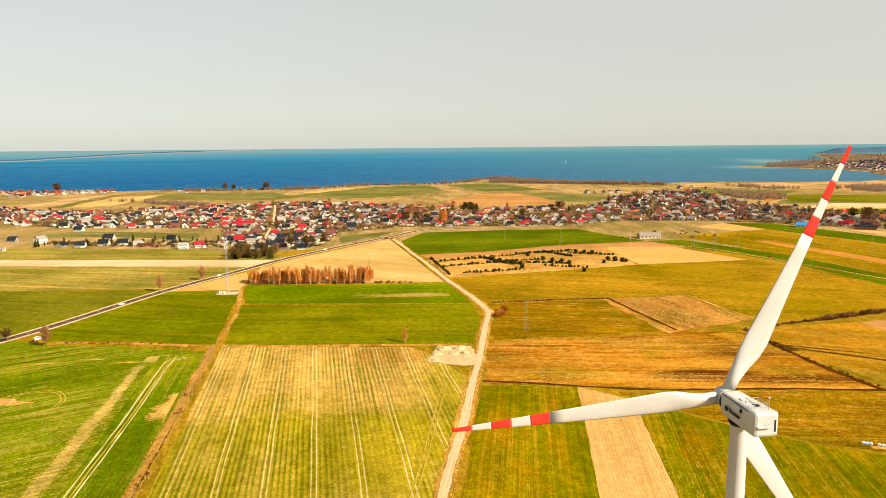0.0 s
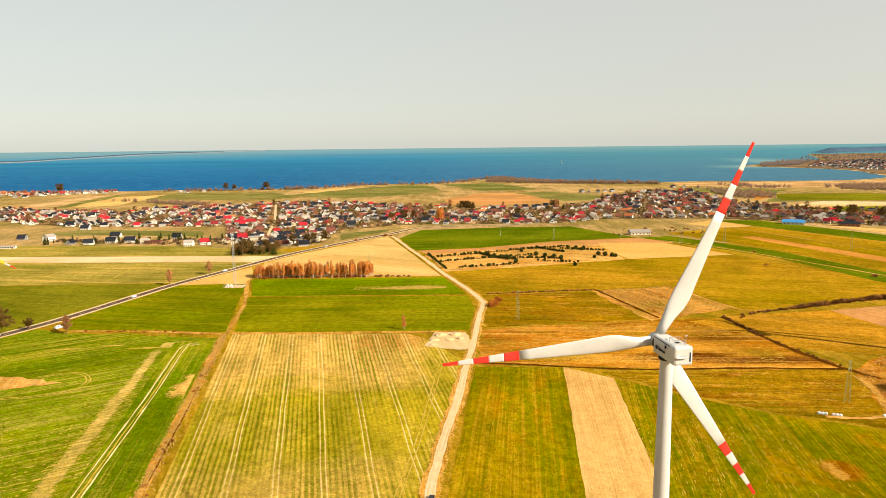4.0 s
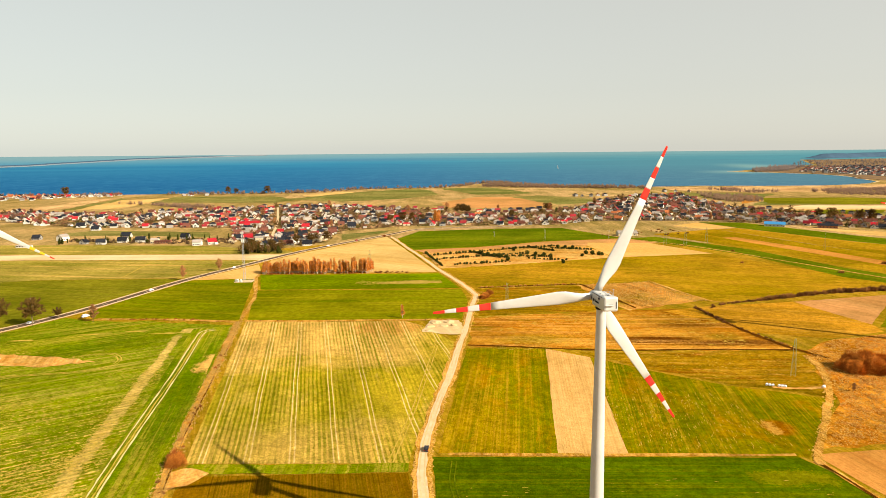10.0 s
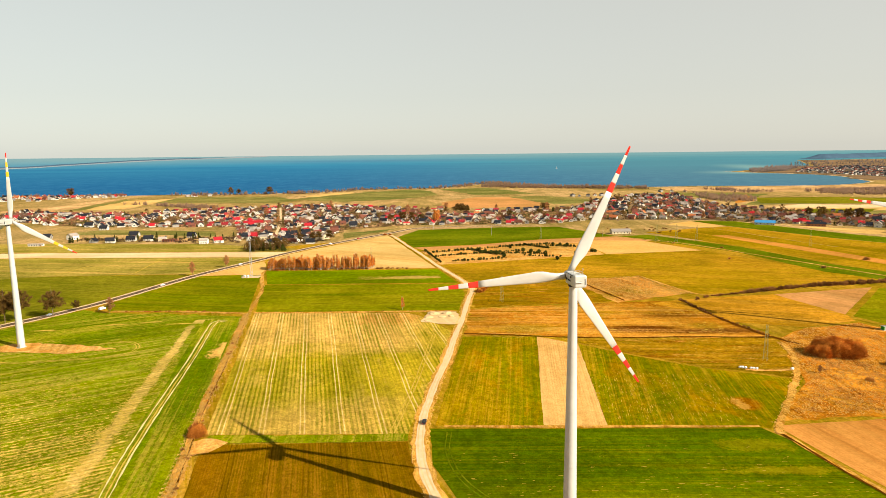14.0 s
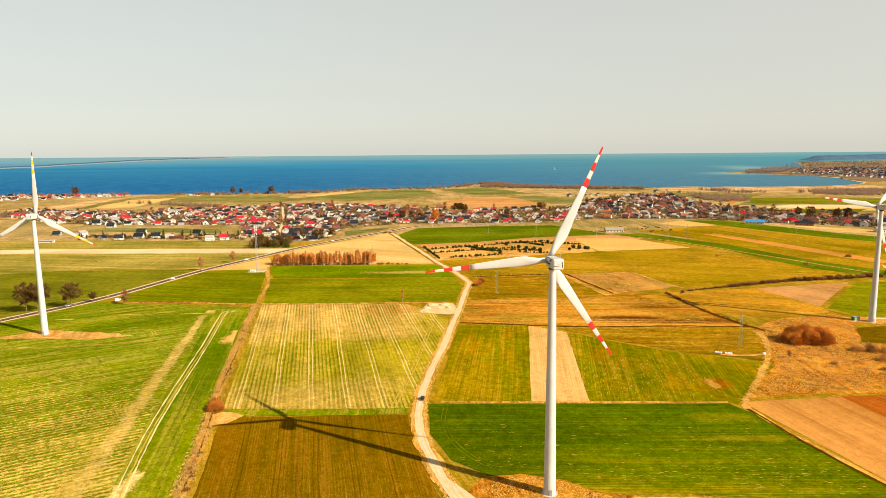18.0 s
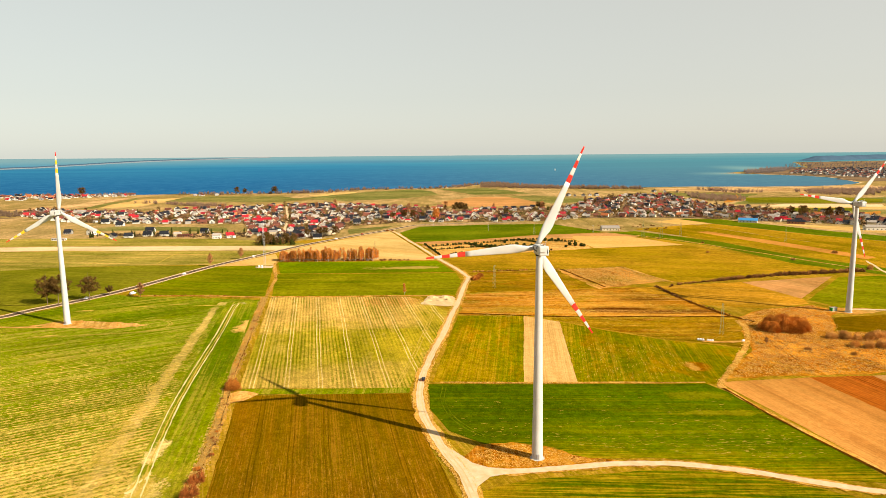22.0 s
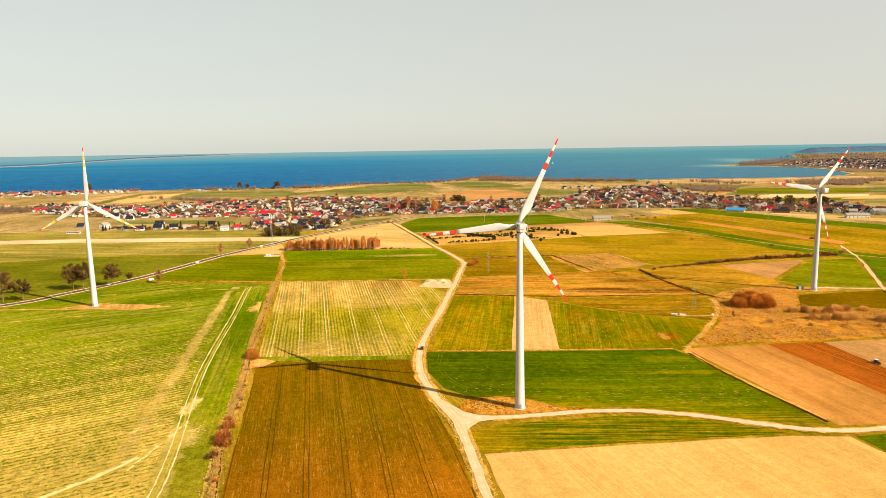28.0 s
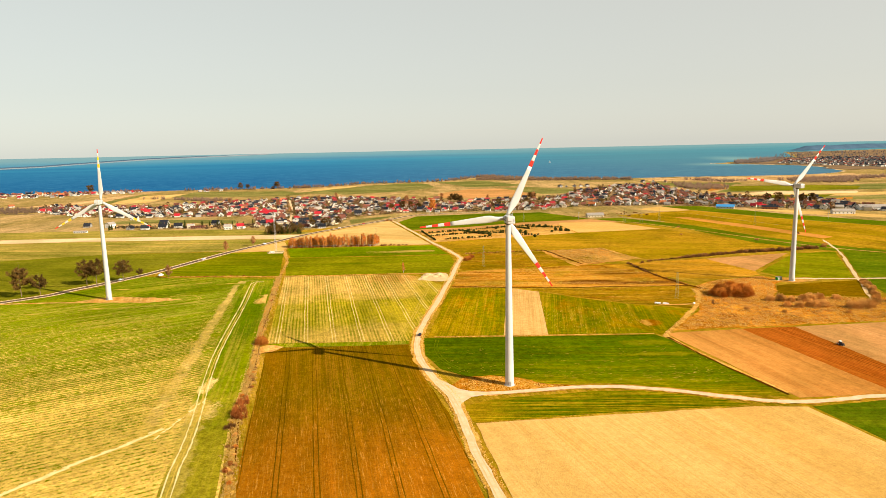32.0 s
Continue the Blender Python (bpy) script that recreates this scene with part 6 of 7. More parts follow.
def hamlet(name, label, spots):
    """Houses too far off to tell apart, one mesh: walls, pitched roofs with eaves, windows and chimneys."""
    mats = ["roof_dark", "roof_red", "roof_brown", "roof_orange", "roof_grey", "roof_maroon", "wall_white", "wall_cream", "wall_brick", "wall_grey", "glass"]
    vs, fs, ids = [], [], []

    def add(points, faces, key, m):
        k = len(vs)
        vs.extend(tuple(m @ Vector(p)) for p in points)
        fs.extend(tuple(i + k for i in f) for f in faces)
        ids.extend([mats.index(key)] * len(faces))

    def block(x0, x1, y0, y1, z0, z1, key, m):
        add([(x, y, z) for z in (z0, z1) for x, y in ((x0, y0), (x1, y0), (x1, y1), (x0, y1))], [(0, 1, 5, 4), (1, 2, 6, 5), (2, 3, 7, 6), (3, 0, 4, 7), (4, 5, 6, 7)], key, m)

    for kind, x, y, rz, size in spots:
        sx, sy, eave, ridge, roof, wall, _, wing, hip = PLANS[kind]
        m = Matrix.LocRotScale((x, y, 0.1), Euler((0, 0, radians(rz))), (size,) * 3)
        a, b = sx / 2, sy / 2
        top = eave if hip else ridge
        add([(-a, -b, 0), (a, -b, 0), (a, b, 0), (-a, b, 0), (-a, -b, eave), (a, -b, eave), (a, b, eave), (-a, b, eave), (-a, 0, top), (a, 0, top)], [(0, 1, 5, 4), (2, 3, 7, 6), (1, 2, 6, 9, 5), (3, 0, 4, 8, 7)], "wall_" + wall, m)
        c, d, g = a + 0.5, b + 0.5, a + 0.5 - (b if hip else 0)
        low = eave - 0.5 * (ridge - eave) / b + 0.2
        add([(-c, -d, low), (c, -d, low), (c, d, low), (-c, d, low), (-g, 0, ridge + 0.2), (g, 0, ridge + 0.2), (-c, -d, low - 0.25), (c, -d, low - 0.25), (c, d, low - 0.25), (-c, d, low - 0.25)], [(0, 1, 5, 4), (2, 3, 4, 5), (0, 6, 7, 1), (2, 8, 9, 3)] + ([(1, 2, 5), (3, 0, 4)] if hip else []), "roof_" + roof, m)
        for w in (-0.5, 0.05, 0.6):
            block(sx * w, sx * w + 1.3, -b - 0.06, -b, 1.0, 2.4, "glass", m) if sx * w + 1.3 < a else None
        block(-a - 0.06, -a, -b * 0.5, -b * 0.5 + 1.4, 1.0, 2.4, "glass", m)
        if not hip:
            block(-a - 0.06, -a, -0.7, 0.7, eave + 0.3, eave + 1.6, "glass", m)
        block(sx * 0.2, sx * 0.2 + 0.7, 0.5, 1.2, eave + 1.0, ridge + 0.9, "wall_brick", m)
        if wing:
            block(a - wing, a + 0.3, -sy * 0.95, -b, 0, 2.6, "wall_" + wall, m)
            add([(a - wing - 0.4, -sy, 2.6), (a + 0.7, -sy, 2.6), (a + 0.7, -b + 1, 2.6), (a - wing - 0.4, -b + 1, 2.6), (a - wing / 2, -sy, 4.6), (a - wing / 2, 0, 4.6)], [(0, 4, 5, 3), (1, 2, 5, 4), (0, 1, 4)], "roof_" + roof, m)
    me = bpy.data.meshes.new(name)
    me.from_pydata(vs, [], fs)
    for key in mats:
        me.materials.append(M[key])
    me.polygons.foreach_set("material_index", ids)
    return tagged(new(name, me), label, "village", kind="stuff")


KINDS += FAR
WEIGHT = [8, 6, 4, 6, 4, 3, 5, 4, 1, 5, 5]
FRONT = [(-860, 1060), (-700, 930), (-600, 880), (-350, 850), (-305, 720), (-235, 668), (-185, 672), (-172, 790), (-100, 836), (50, 836), (150, 836), (200, 870), (300, 880), (400, 846), (470, 790), (560, 745), (680, 660)]
BACK = [(680, 920), (580, 1020), (520, 1080), (540, 1400), (440, 1400), (380, 1360), (250, 1130), (175, 1084), (90, 1064), (-30, 1110), (-160, 1180), (-300, 1240), (-450, 1190), (-630, 1111), (-730, 1105), (-880, 1175)]
VILLAGE = FRONT + BACK
field("village_ground", VILLAGE, "yard", 1.5, 15, "trodden gardens and yards of the village", sway=6, step=20)

H = random.Random(21)
taken = []
first = set()


def place_house(k, x, y, rz, scale=1.0):
    m = Matrix.LocRotScale((x, y, 0.05), Euler((0, 0, radians(rz))), (scale, scale, scale))
    if k not in first:
        first.add(k)
        KINDS[k].matrix_basis = m
        ob = KINDS[k]
    else:
        ob = copy_thing(KINDS[k], m)
        ob.scale = (scale, scale, scale)
    taken.append((x, y))
    return ob


STREETS = [[(-252, 660), (-266, 763), (-289, 887), (-319, 1024), (-360, 1200)], [(-880, 1010), (-600, 930), (-300, 905), (-60, 900), (200, 880), (420, 850), (640, 770)], [(250, 850), (330, 1050), (420, 1330)]]
LANES = [Vector(p) for s in STREETS for p in curved(s, 20)]


def near_lane(x, y):
    return min((Vector((x, y)) - p).length for p in LANES)


# front row that stands apart from the rest
for k, x, y, rz, size in ((9, -580, 741, 4, 0.9), (10, -539, 730, 70, 1.0), (9, -492, 694, 80, 0.8), (0, -469, 692, 8, 0.85), (1, -447, 704, 4, 0.85), (1, -464, 752, 0, 0.9), (0, -425, 707, 12, 0.9), (4, -400, 692, 5, 0.8), (9, -376, 732, 0, 0.95), (10, -337, 667, 4, 0.85), (2, -322, 676, 30, 0.85), (1, -551, 842, 0, 0.85), (3, -300, 690, 85, 0.85), (0, -283, 688, 92, 0.8), (9, -272, 716, 0, 0.9), (3, -256, 706, 88, 0.8), (1, -250, 652, 80, 0.8), (6, -222, 660, 12, 0.8), (1, -197, 653, 8, 0.8), (0, -206, 690, 40, 0.8), (2, -232, 827, 5, 0.9), (0, -203, 868, 8, 1.0), (9, -164, 834, 4, 1.05), (1, -186, 912, 0, 0.9), (2, -372, 930, 10, 0.9)):
    place_house(k, x, y, rz, size)
tries = 0
OPEN = [[(-600, 760), (-600, 850), (-350, 812), (-345, 735)], [(-165, 690), (-172, 770), (-60, 815), (-90, 700)], [(-80, 1010), (-40, 1110), (60, 1080), (40, 1000)]]
beyond, count = [], 0
while len(taken) < 1080 and tries < 40000:
    tries += 1
    x, y = H.uniform(-870, 680), H.uniform(650, 1400)
    if not inside((x, y), VILLAGE) or near_lane(x, y) < 9 or any(inside((x, y), o) for o in OPEN):
        continue
    gap = 12.5 if y < 960 else 13.5
    if noise.noise(Vector((x, y, 40)) * 0.013) < -0.3 or any(abs(x - a) < gap and abs(y - b) < gap for a, b in taken):
        continue
    odds = (14, 3, 7, 3, 3, 2, 9, 5, 3, 6, 4, 9) if x < -330 else (11, 5, 9, 4, 5, 1, 8, 8, 5, 6, 6, 7) if x < 250 else (5, 2, 12, 4, 9, 2, 5, 9, 9, 6, 9, 3)
    k = H.choices(range(12), odds)[0]
    turn = (12 if x < -150 else -8 if x < 250 else -30) + H.choice((0, 90, 90, 180)) + H.uniform(-8, 8)
    size = H.uniform(0.74, 1.02)
    if y < 745:
        place_house(H.choices(range(11), WEIGHT)[0], x, y, turn, size)
    elif y < 890 and count < 280:
        count += 1
        place_house(11 + k, x, y, turn, size)
    else:
        beyond.append((k, x, y, turn, size))
        taken.append((x, y))
for k in range(len(KINDS)):                      # every plan stands in the village at least once
    if k not in first:
        x, y = H.uniform(-560, 400), H.uniform(960, 1050)
        place_house(k, x, y, 12, 0.9)
        beyond = [b for b in beyond if abs(b[1] - x) > 12 or abs(b[2] - y) > 12]
hamlet("village_houses", "many small village houses with dark, red and brown roofs", beyond)
# coastal settlement to the west and lone farms
coast = []
for i in range(210):
    x, y = H.uniform(-1420, -890), H.uniform(1490, 1650)
    if y < 1560 and x > -1010:
        y += 90
    if not any(abs(x - a) < 12 and abs(y - b) < 12 for a, b in taken):
        coast.append((H.choices(range(12), (3, 5, 6, 4, 4, 5, 2, 4, 3, 2, 3, 4))[0], x, y, H.choice((0, 90, 20, 110)), H.uniform(0.85, 1.15)))
        taken.append((x, y))
for x, y in ((570, 1500), (600, 1490), (545, 1510), (720, 1560), (735, 1540), (-700, 1600), (-680, 1590), (-640, 1600), (295, 1400), (310, 1395), (330, 1390), (350, 1405), (365, 1400), (-1100, 1300), (-1120, 1270), (-980, 1190), (-1000, 1160)):
    coast.append((H.randrange(12), x, y, H.uniform(0, 90), 0.95))
hamlet("coastal_houses", "small houses with red and brown roofs along the low coast", coast)


def hall(name, sx, sy, eave, ridge, roof, wall, x, y, rz, label):
    ob = house(name, sx, sy, eave, ridge, roof, wall, label, 0, 5)
    ob.matrix_basis = pose(x, y, 0.05, 0, 0, rz)
    ob["category"] = "farm building"
    return ob


hall("barn", 27, 13, 3.4, 6.4, "roof_blue", "wall_white", 450, 780, -28, "long white farm hall with a blue metal roof")
hall("barn", 25, 13, 3.4, 6.4, "roof_grey", "wall_cream", 214, 704, 0, "low cream farm building with a grey roof")
hall("barn", 30, 12, 4.5, 7, "roof_grey", "wall_white", 574, 664, -12, "white metal shed beside a field")
hall("barn", 48, 18, 5, 8, "roof_grey", "wall_white", 650, 705, -12, "large pale metal hall")
hall("barn", 24, 10, 3.6, 6, "roof_dark", "wall_brick", 510, 752, -25, "brick barn with a dark roof")
hall("barn", 30, 11, 4, 7, "roof_red", "wall_white", -330, 880, 12, "long white building with a red roof")
hall("barn", 26, 11, 5, 8, "roof_red", "wall_white", -345, 905, 95, "white building with a red roof")
hall("barn", 60, 14, 4, 6, "roof_grey", "wall_white", -760, 1085, 12, "long pale greenhouse-like shed")
hall("barn", 19, 10, 2.8, 3.8, "roof_brown", "wall_brick", -389, 690, 4, "long low brick building without plaster")
hall("barn", 18, 6, 2.4, 3.2, "roof_grey", "wall_white", -553, 668, 0, "low white shed in the meadow")
# sheds and garages
SHEDS = []
for sx, sy, h, roof, wall, text in ((6, 5, 2.4, "roof_grey", "wall_white", "small white garage with a grey roof"), (8, 4.5, 2.6, "roof_dark", "wall_brick", "brick shed with a dark roof"), (7, 5, 2.5, "roof_brown", "wall_grey", "grey wooden shed with a brown roof"), (10, 6, 3.0, "roof_red", "wall_cream", "cream outbuilding with a red roof")):
    top = thing("shed", text, "shed", "village sheds")
    part("wall", box(bmesh.new(), sx, sy, h), M[wall], top)
    bm = bmesh.new()
    box(bm, sx + 0.6, sy + 0.6, 0.7, 0, 0, h)
    for v in bm.verts:
        if v.co.z > h + 0.5:
            v.co.y *= 0.25
            v.co.z += 0.8
    part("roof", bm, M[roof], top)
    part("door", box(bmesh.new(), 2.2, 0.1, 2.0, 0, -sy / 2 - 0.03, 0), M["wood"], top, "brown door")
    SHEDS.append(top)
used = set()
tries = 0
count = 0
while count < 60 and tries < 6000:
    tries += 1
    x, y = H.uniform(-870, 680), H.uniform(660, 1390)
    if not inside((x, y), VILLAGE) or near_lane(x, y) < 7 or any(abs(x - a) < 8 and abs(y - b) < 8 for a, b in taken):
        continue
    m = pose(x, y, 0.05, 0, 0, H.choice((0, 90, 10, -20)))
    k = count % 4
    if k in used:
        copy_thing(SHEDS[k], m)
    else:
        used.add(k)
        SHEDS[k].matrix_basis = m
    taken.append((x, y))
    count += 1
# gardens
for i in range(330):
    x, y = H.uniform(-860, 670), H.uniform(660, 1390)
    if inside((x, y), VILLAGE) and all(abs(x - a) > 5 or abs(y - b) > 5 for a, b in taken):
        plant_tree("garden_tree", "garden" if H.random() < 0.75 else "slim", x, y, "bare brown garden tree between village houses", group="garden trees", scale=H.uniform(0.8, 1.5), rnd=H)
for i in range(170):
    x, y = H.uniform(-860, 670), H.uniform(655, 1390)
    if inside((x, y), VILLAGE) and all(abs(x - a) > 8 or abs(y - b) > 7 for a, b in taken):
        plant("garden_evergreen", CONES["thuja" if H.random() < 0.5 else "round"], x, y, "dark evergreen in a village garden", "shrub", "garden evergreens", H.uniform(0.9, 1.6), H)
for i in range(26):
    plant_tree("garden_tree", "garden", -264 + 50 * H.random(), 588 + 34 * H.random(), "dense brown leafless tree at the edge of the village", group="edge trees", scale=H.uniform(0.9, 1.4), rnd=H)
    if i % 4:
        plant("garden_evergreen", CONES["thuja" if i % 3 else "round"], -258 + 42 * H.random(), 588 + 30 * H.random(), "dark conifer at the edge of the village", "shrub", "edge conifers", H.uniform(1.1, 1.9), H)
for i in range(110):
    x, y = H.uniform(-860, 670), H.uniform(655, 1390)
    if inside((x, y), VILLAGE) and near_lane(x, y) > 4:
        plant("garden_bush", BUSHES["brown" if H.random() < 0.7 else "red"], x, y, "leafless brown bush in a village garden", "bush", "garden bushes", H.uniform(1.1, 2.4), H)
for i in range(44):
    x, y = H.uniform(-530, -275), H.uniform(690, 735)
    if all(abs(x - a) > 8 or abs(y - b) > 7 for a, b in taken):
        plant("garden_evergreen", CONES["thuja" if i % 3 else "round"], x, y, "dark evergreen beside the front row of houses", "shrub", "front evergreens", H.uniform(0.9, 1.5), H)
EDGE = [p for p in scatter([(-525, 715), (-525, 735), (-420, 715), (-270, 730), (-190, 690), (-190, 650), (-330, 672), (-500, 700)], 300, H) if all(abs(p[0] - a) > 7 or abs(p[1] - b) > 7 for a, b in taken)]
far_wood("garden_thicket", "dark leafless hedges round the front gardens", EDGE, H, 4, "hedge_twig", 24, 0.3)
SPOTS = [p for p in scatter(VILLAGE, 6600, H) if near_lane(*p) > 5 and not any(inside(p, o) for o in OPEN)]
M["garden_twig"] = leafy("reddish_brown_garden_twigs", (0.26, 0.12, 0.06, 1), (0.14, 0.07, 0.04, 1))
far_wood("garden_thicket", "dark leafless shrubs and hedges between the gardens", SPOTS[:1600], H, 5, "hedge_twig", 20, 0.34)
far_wood("garden_thicket", "reddish-brown leafless garden trees", SPOTS[1600:3300], H, 7, "garden_twig", 26, 0.24)
far_wood("garden_thicket", "dark evergreen hedges between the gardens", SPOTS[3300:4700], H, 4.0, "needle", 20, 0.34)
for x, y, s in ((-256, 612, 1.0), (-232, 618, 0.9), (-210, 652, 0.9), (-196, 668, 0.9), (-190, 676, 1.0), (-176, 672, 0.9)):
    plant_tree("garden_tree", "oak", x, y, "tall bare tree where the village meets the road", group="garden trees", scale=s, rnd=H)
plant("garden_evergreen", CONES["bloom"], -200, 676, "yellow-flowering bush beside a house", "bush", "", 1.4, H)
for k in range(5):
    plant_tree("poplar", "poplar", -38 + 3 * (k % 3), 868 + 4 * k, "tall narrow reddish-brown poplar", "poplar", "poplars", 1.0, H)
for x, y, s in ((12, 1010, 1.3), (20, 1000, 1.2), (4, 1015, 1.2), (165, 1040, 1.1), (172, 1046, 1.1), (90, 940, 0.9), (-60, 880, 1.0), (-75, 890, 1.0), (-90, 884, 1.1), (-110, 890, 1.0), (-490, 1640, 1.5), (-1010, 1600, 1.6), (-596, 1640, 1.4), (-575, 1645, 1.2), (600, 820, 1.2), (620, 825, 1.2), (560, 860, 1.2), (575, 850, 1.2)):
    plant_tree("tall_tree", "oak", x, y, "tall bare tree above the roofs", group="tall village trees", scale=s, rnd=H)
for i in range(26):
    plant("paddock_bush", BUSHES["brown"], H.uniform(180, 300), H.uniform(700, 760), "brown bush in a fallow plot", "bush", "paddock bushes", H.uniform(0.7, 1.4), H)


def far_town(spots, label, rnd):
    """Tiny houses far over the bay, one mesh a colour."""
    for key, part_of in (("wall_white", 0), ("roof_brown", 1), ("roof_dark", 2)):
        bm = bmesh.new()
        for i, (x, y) in enumerate(spots):
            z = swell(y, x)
            w, d, h = 9 + 7 * ((i * 7) % 5) / 5, 9, 5 + 3 * ((i * 3) % 4) / 4
            if part_of == 0:
                box(bm, w, d, h, x, y, z, 0, (i * 37) % 90)
            elif i % 2 == part_of - 1:
                bmesh.ops.create_cone(bm, cap_ends=True, segments=4, radius1=w * 0.68, radius2=1.0, depth=4, matrix=Matrix.Translation((x, y, z + h + 2)) @ Matrix.Rotation(radians(45 + (i * 37) % 90), 4, "Z"))
        part_thing = part("far_town", bm, M[key])
        tagged(part_thing, label, "town", kind="stuff")


TOWN = [(1400, 2440), (1440, 2310), (1490, 2110), (1580, 1960), (2100, 2250), (2060, 2600), (1800, 2760), (1571, 2666)]
far_wood("coast_wood", "leafless trees of the town across the bay", scatter(TOWN, 1100, H), H, 11, "bay_twig", 20, 0.6)
far_town(scatter(TOWN, 430, H), "tiny pale houses of a town across the bay", H)
far_wood("coast_wood", "brown leafless trees between the coastal houses", scatter([(-1420, 1500), (-1420, 1660), (-900, 1640), (-930, 1570), (-1100, 1530)], 160, H), H, 8, "coast_twig", 20, 0.4)
far_wood("coast_wood", "brown leafless grove at the western end of the village", scatter([(-900, 1010), (-1000, 1060), (-960, 1130), (-820, 1110), (-760, 1030)], 230, H), H, 9, "coast_twig", 24, 0.4)


def mound(name, label, pts, height, mat):
    """A low ridge along a line on the far water."""
    bm = bmesh.new()
    line = curved(pts, 6)
    rings = []
    for i, p in enumerate(line):
        d = (line[min(i + 1, len(line) - 1)] - line[max(i - 1, 0)]).normalized()
        s = Vector((-d.y, d.x))
        h = height * (0.9 + 0.1 * math.sin(i * 1.7) * math.sin(i * 0.6)) * min(1, i / 4, (len(line) - 1 - i) / 4 + 0.2)
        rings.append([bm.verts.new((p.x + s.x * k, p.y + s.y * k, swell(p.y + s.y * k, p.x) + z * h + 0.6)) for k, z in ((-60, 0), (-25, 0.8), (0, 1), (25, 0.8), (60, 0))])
    for a, b in zip(rings, rings[1:]):
        for j in range(4):
            bm.faces.new((a[j], a[j + 1], b[j + 1], b[j]))
    bmesh.ops.recalc_face_normals(bm, faces=bm.faces)
    return tagged(part(name, bm, mat, smooth=True), label, "far coast", kind="structure")


# far coast colours with the blue-grey air haze mixed in
M["haze_wood"] = plain_mat("haze_tinted_blue_grey_woods", (0.05, 0.09, 0.14, 1), (0.037, 0.07, 0.107, 1), 0.02)
M["haze_land"] = plain_mat("haze_tinted_pale_land", (0.2, 0.23, 0.25, 1), (0.14, 0.18, 0.22, 1), 0.01)
mound("backdrop_headland", "wooded headland far away, painted in blue-grey haze colours", [(2080, 3560), (2250, 3620), (2600, 3700), (3200, 3750), (4200, 3800)], 26, M["haze_wood"])
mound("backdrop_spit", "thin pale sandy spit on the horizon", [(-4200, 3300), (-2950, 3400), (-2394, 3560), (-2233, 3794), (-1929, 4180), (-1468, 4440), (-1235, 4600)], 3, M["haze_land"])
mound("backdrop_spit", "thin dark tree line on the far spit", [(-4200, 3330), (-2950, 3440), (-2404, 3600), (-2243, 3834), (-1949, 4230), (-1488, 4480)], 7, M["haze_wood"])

# ---------------- small things ----------------
M["car_black"] = plain_mat("black_car_paint", (0.012, 0.012, 0.014, 1), (0.02, 0.02, 0.022, 1), 1, 0.25, bump=0, spec=0.6)
M["car_white"] = plain_mat("white_car_paint", (0.75, 0.75, 0.74, 1), (0.7, 0.7, 0.69, 1), 1, 0.25, bump=0, spec=0.6)
M["car_red"] = plain_mat("red_car_paint", (0.4, 0.02, 0.02, 1), (0.35, 0.02, 0.02, 1), 1, 0.25, bump=0, spec=0.6)
M["tyre"] = plain_mat("black_rubber", (0.02, 0.02, 0.02, 1), (0.03, 0.03, 0.03, 1), 3, 0.9, bump=0)
M["film"] = plain_mat("white_bale_wrap", (0.78, 0.78, 0.76, 1), (0.68, 0.68, 0.66, 1), 1.5, 0.4, bump=0.02, vary=0.05)
M["box_green"] = plain_mat("green_cabinet_paint", (0.03, 0.25, 0.03, 1), (0.025, 0.19, 0.03, 1), 1, 0.6, bump=0)


def wheels(top, spots, r, w):
    for x, y in spots:
        bm = bmesh.new()
        tube(bm, (x, y - w / 2, r), (x, y + w / 2, r), r, r, 16)
        wheel = part("wheel", bm, M["tyre"], top, "black tyre")
        bm = bmesh.new()
        tube(bm, (x, y - w / 2 - 0.01, r), (x, y + w / 2 + 0.01, r), r * 0.55, r * 0.55, 12)
        part("rim", bm, M["steel"], wheel, "grey wheel rim")


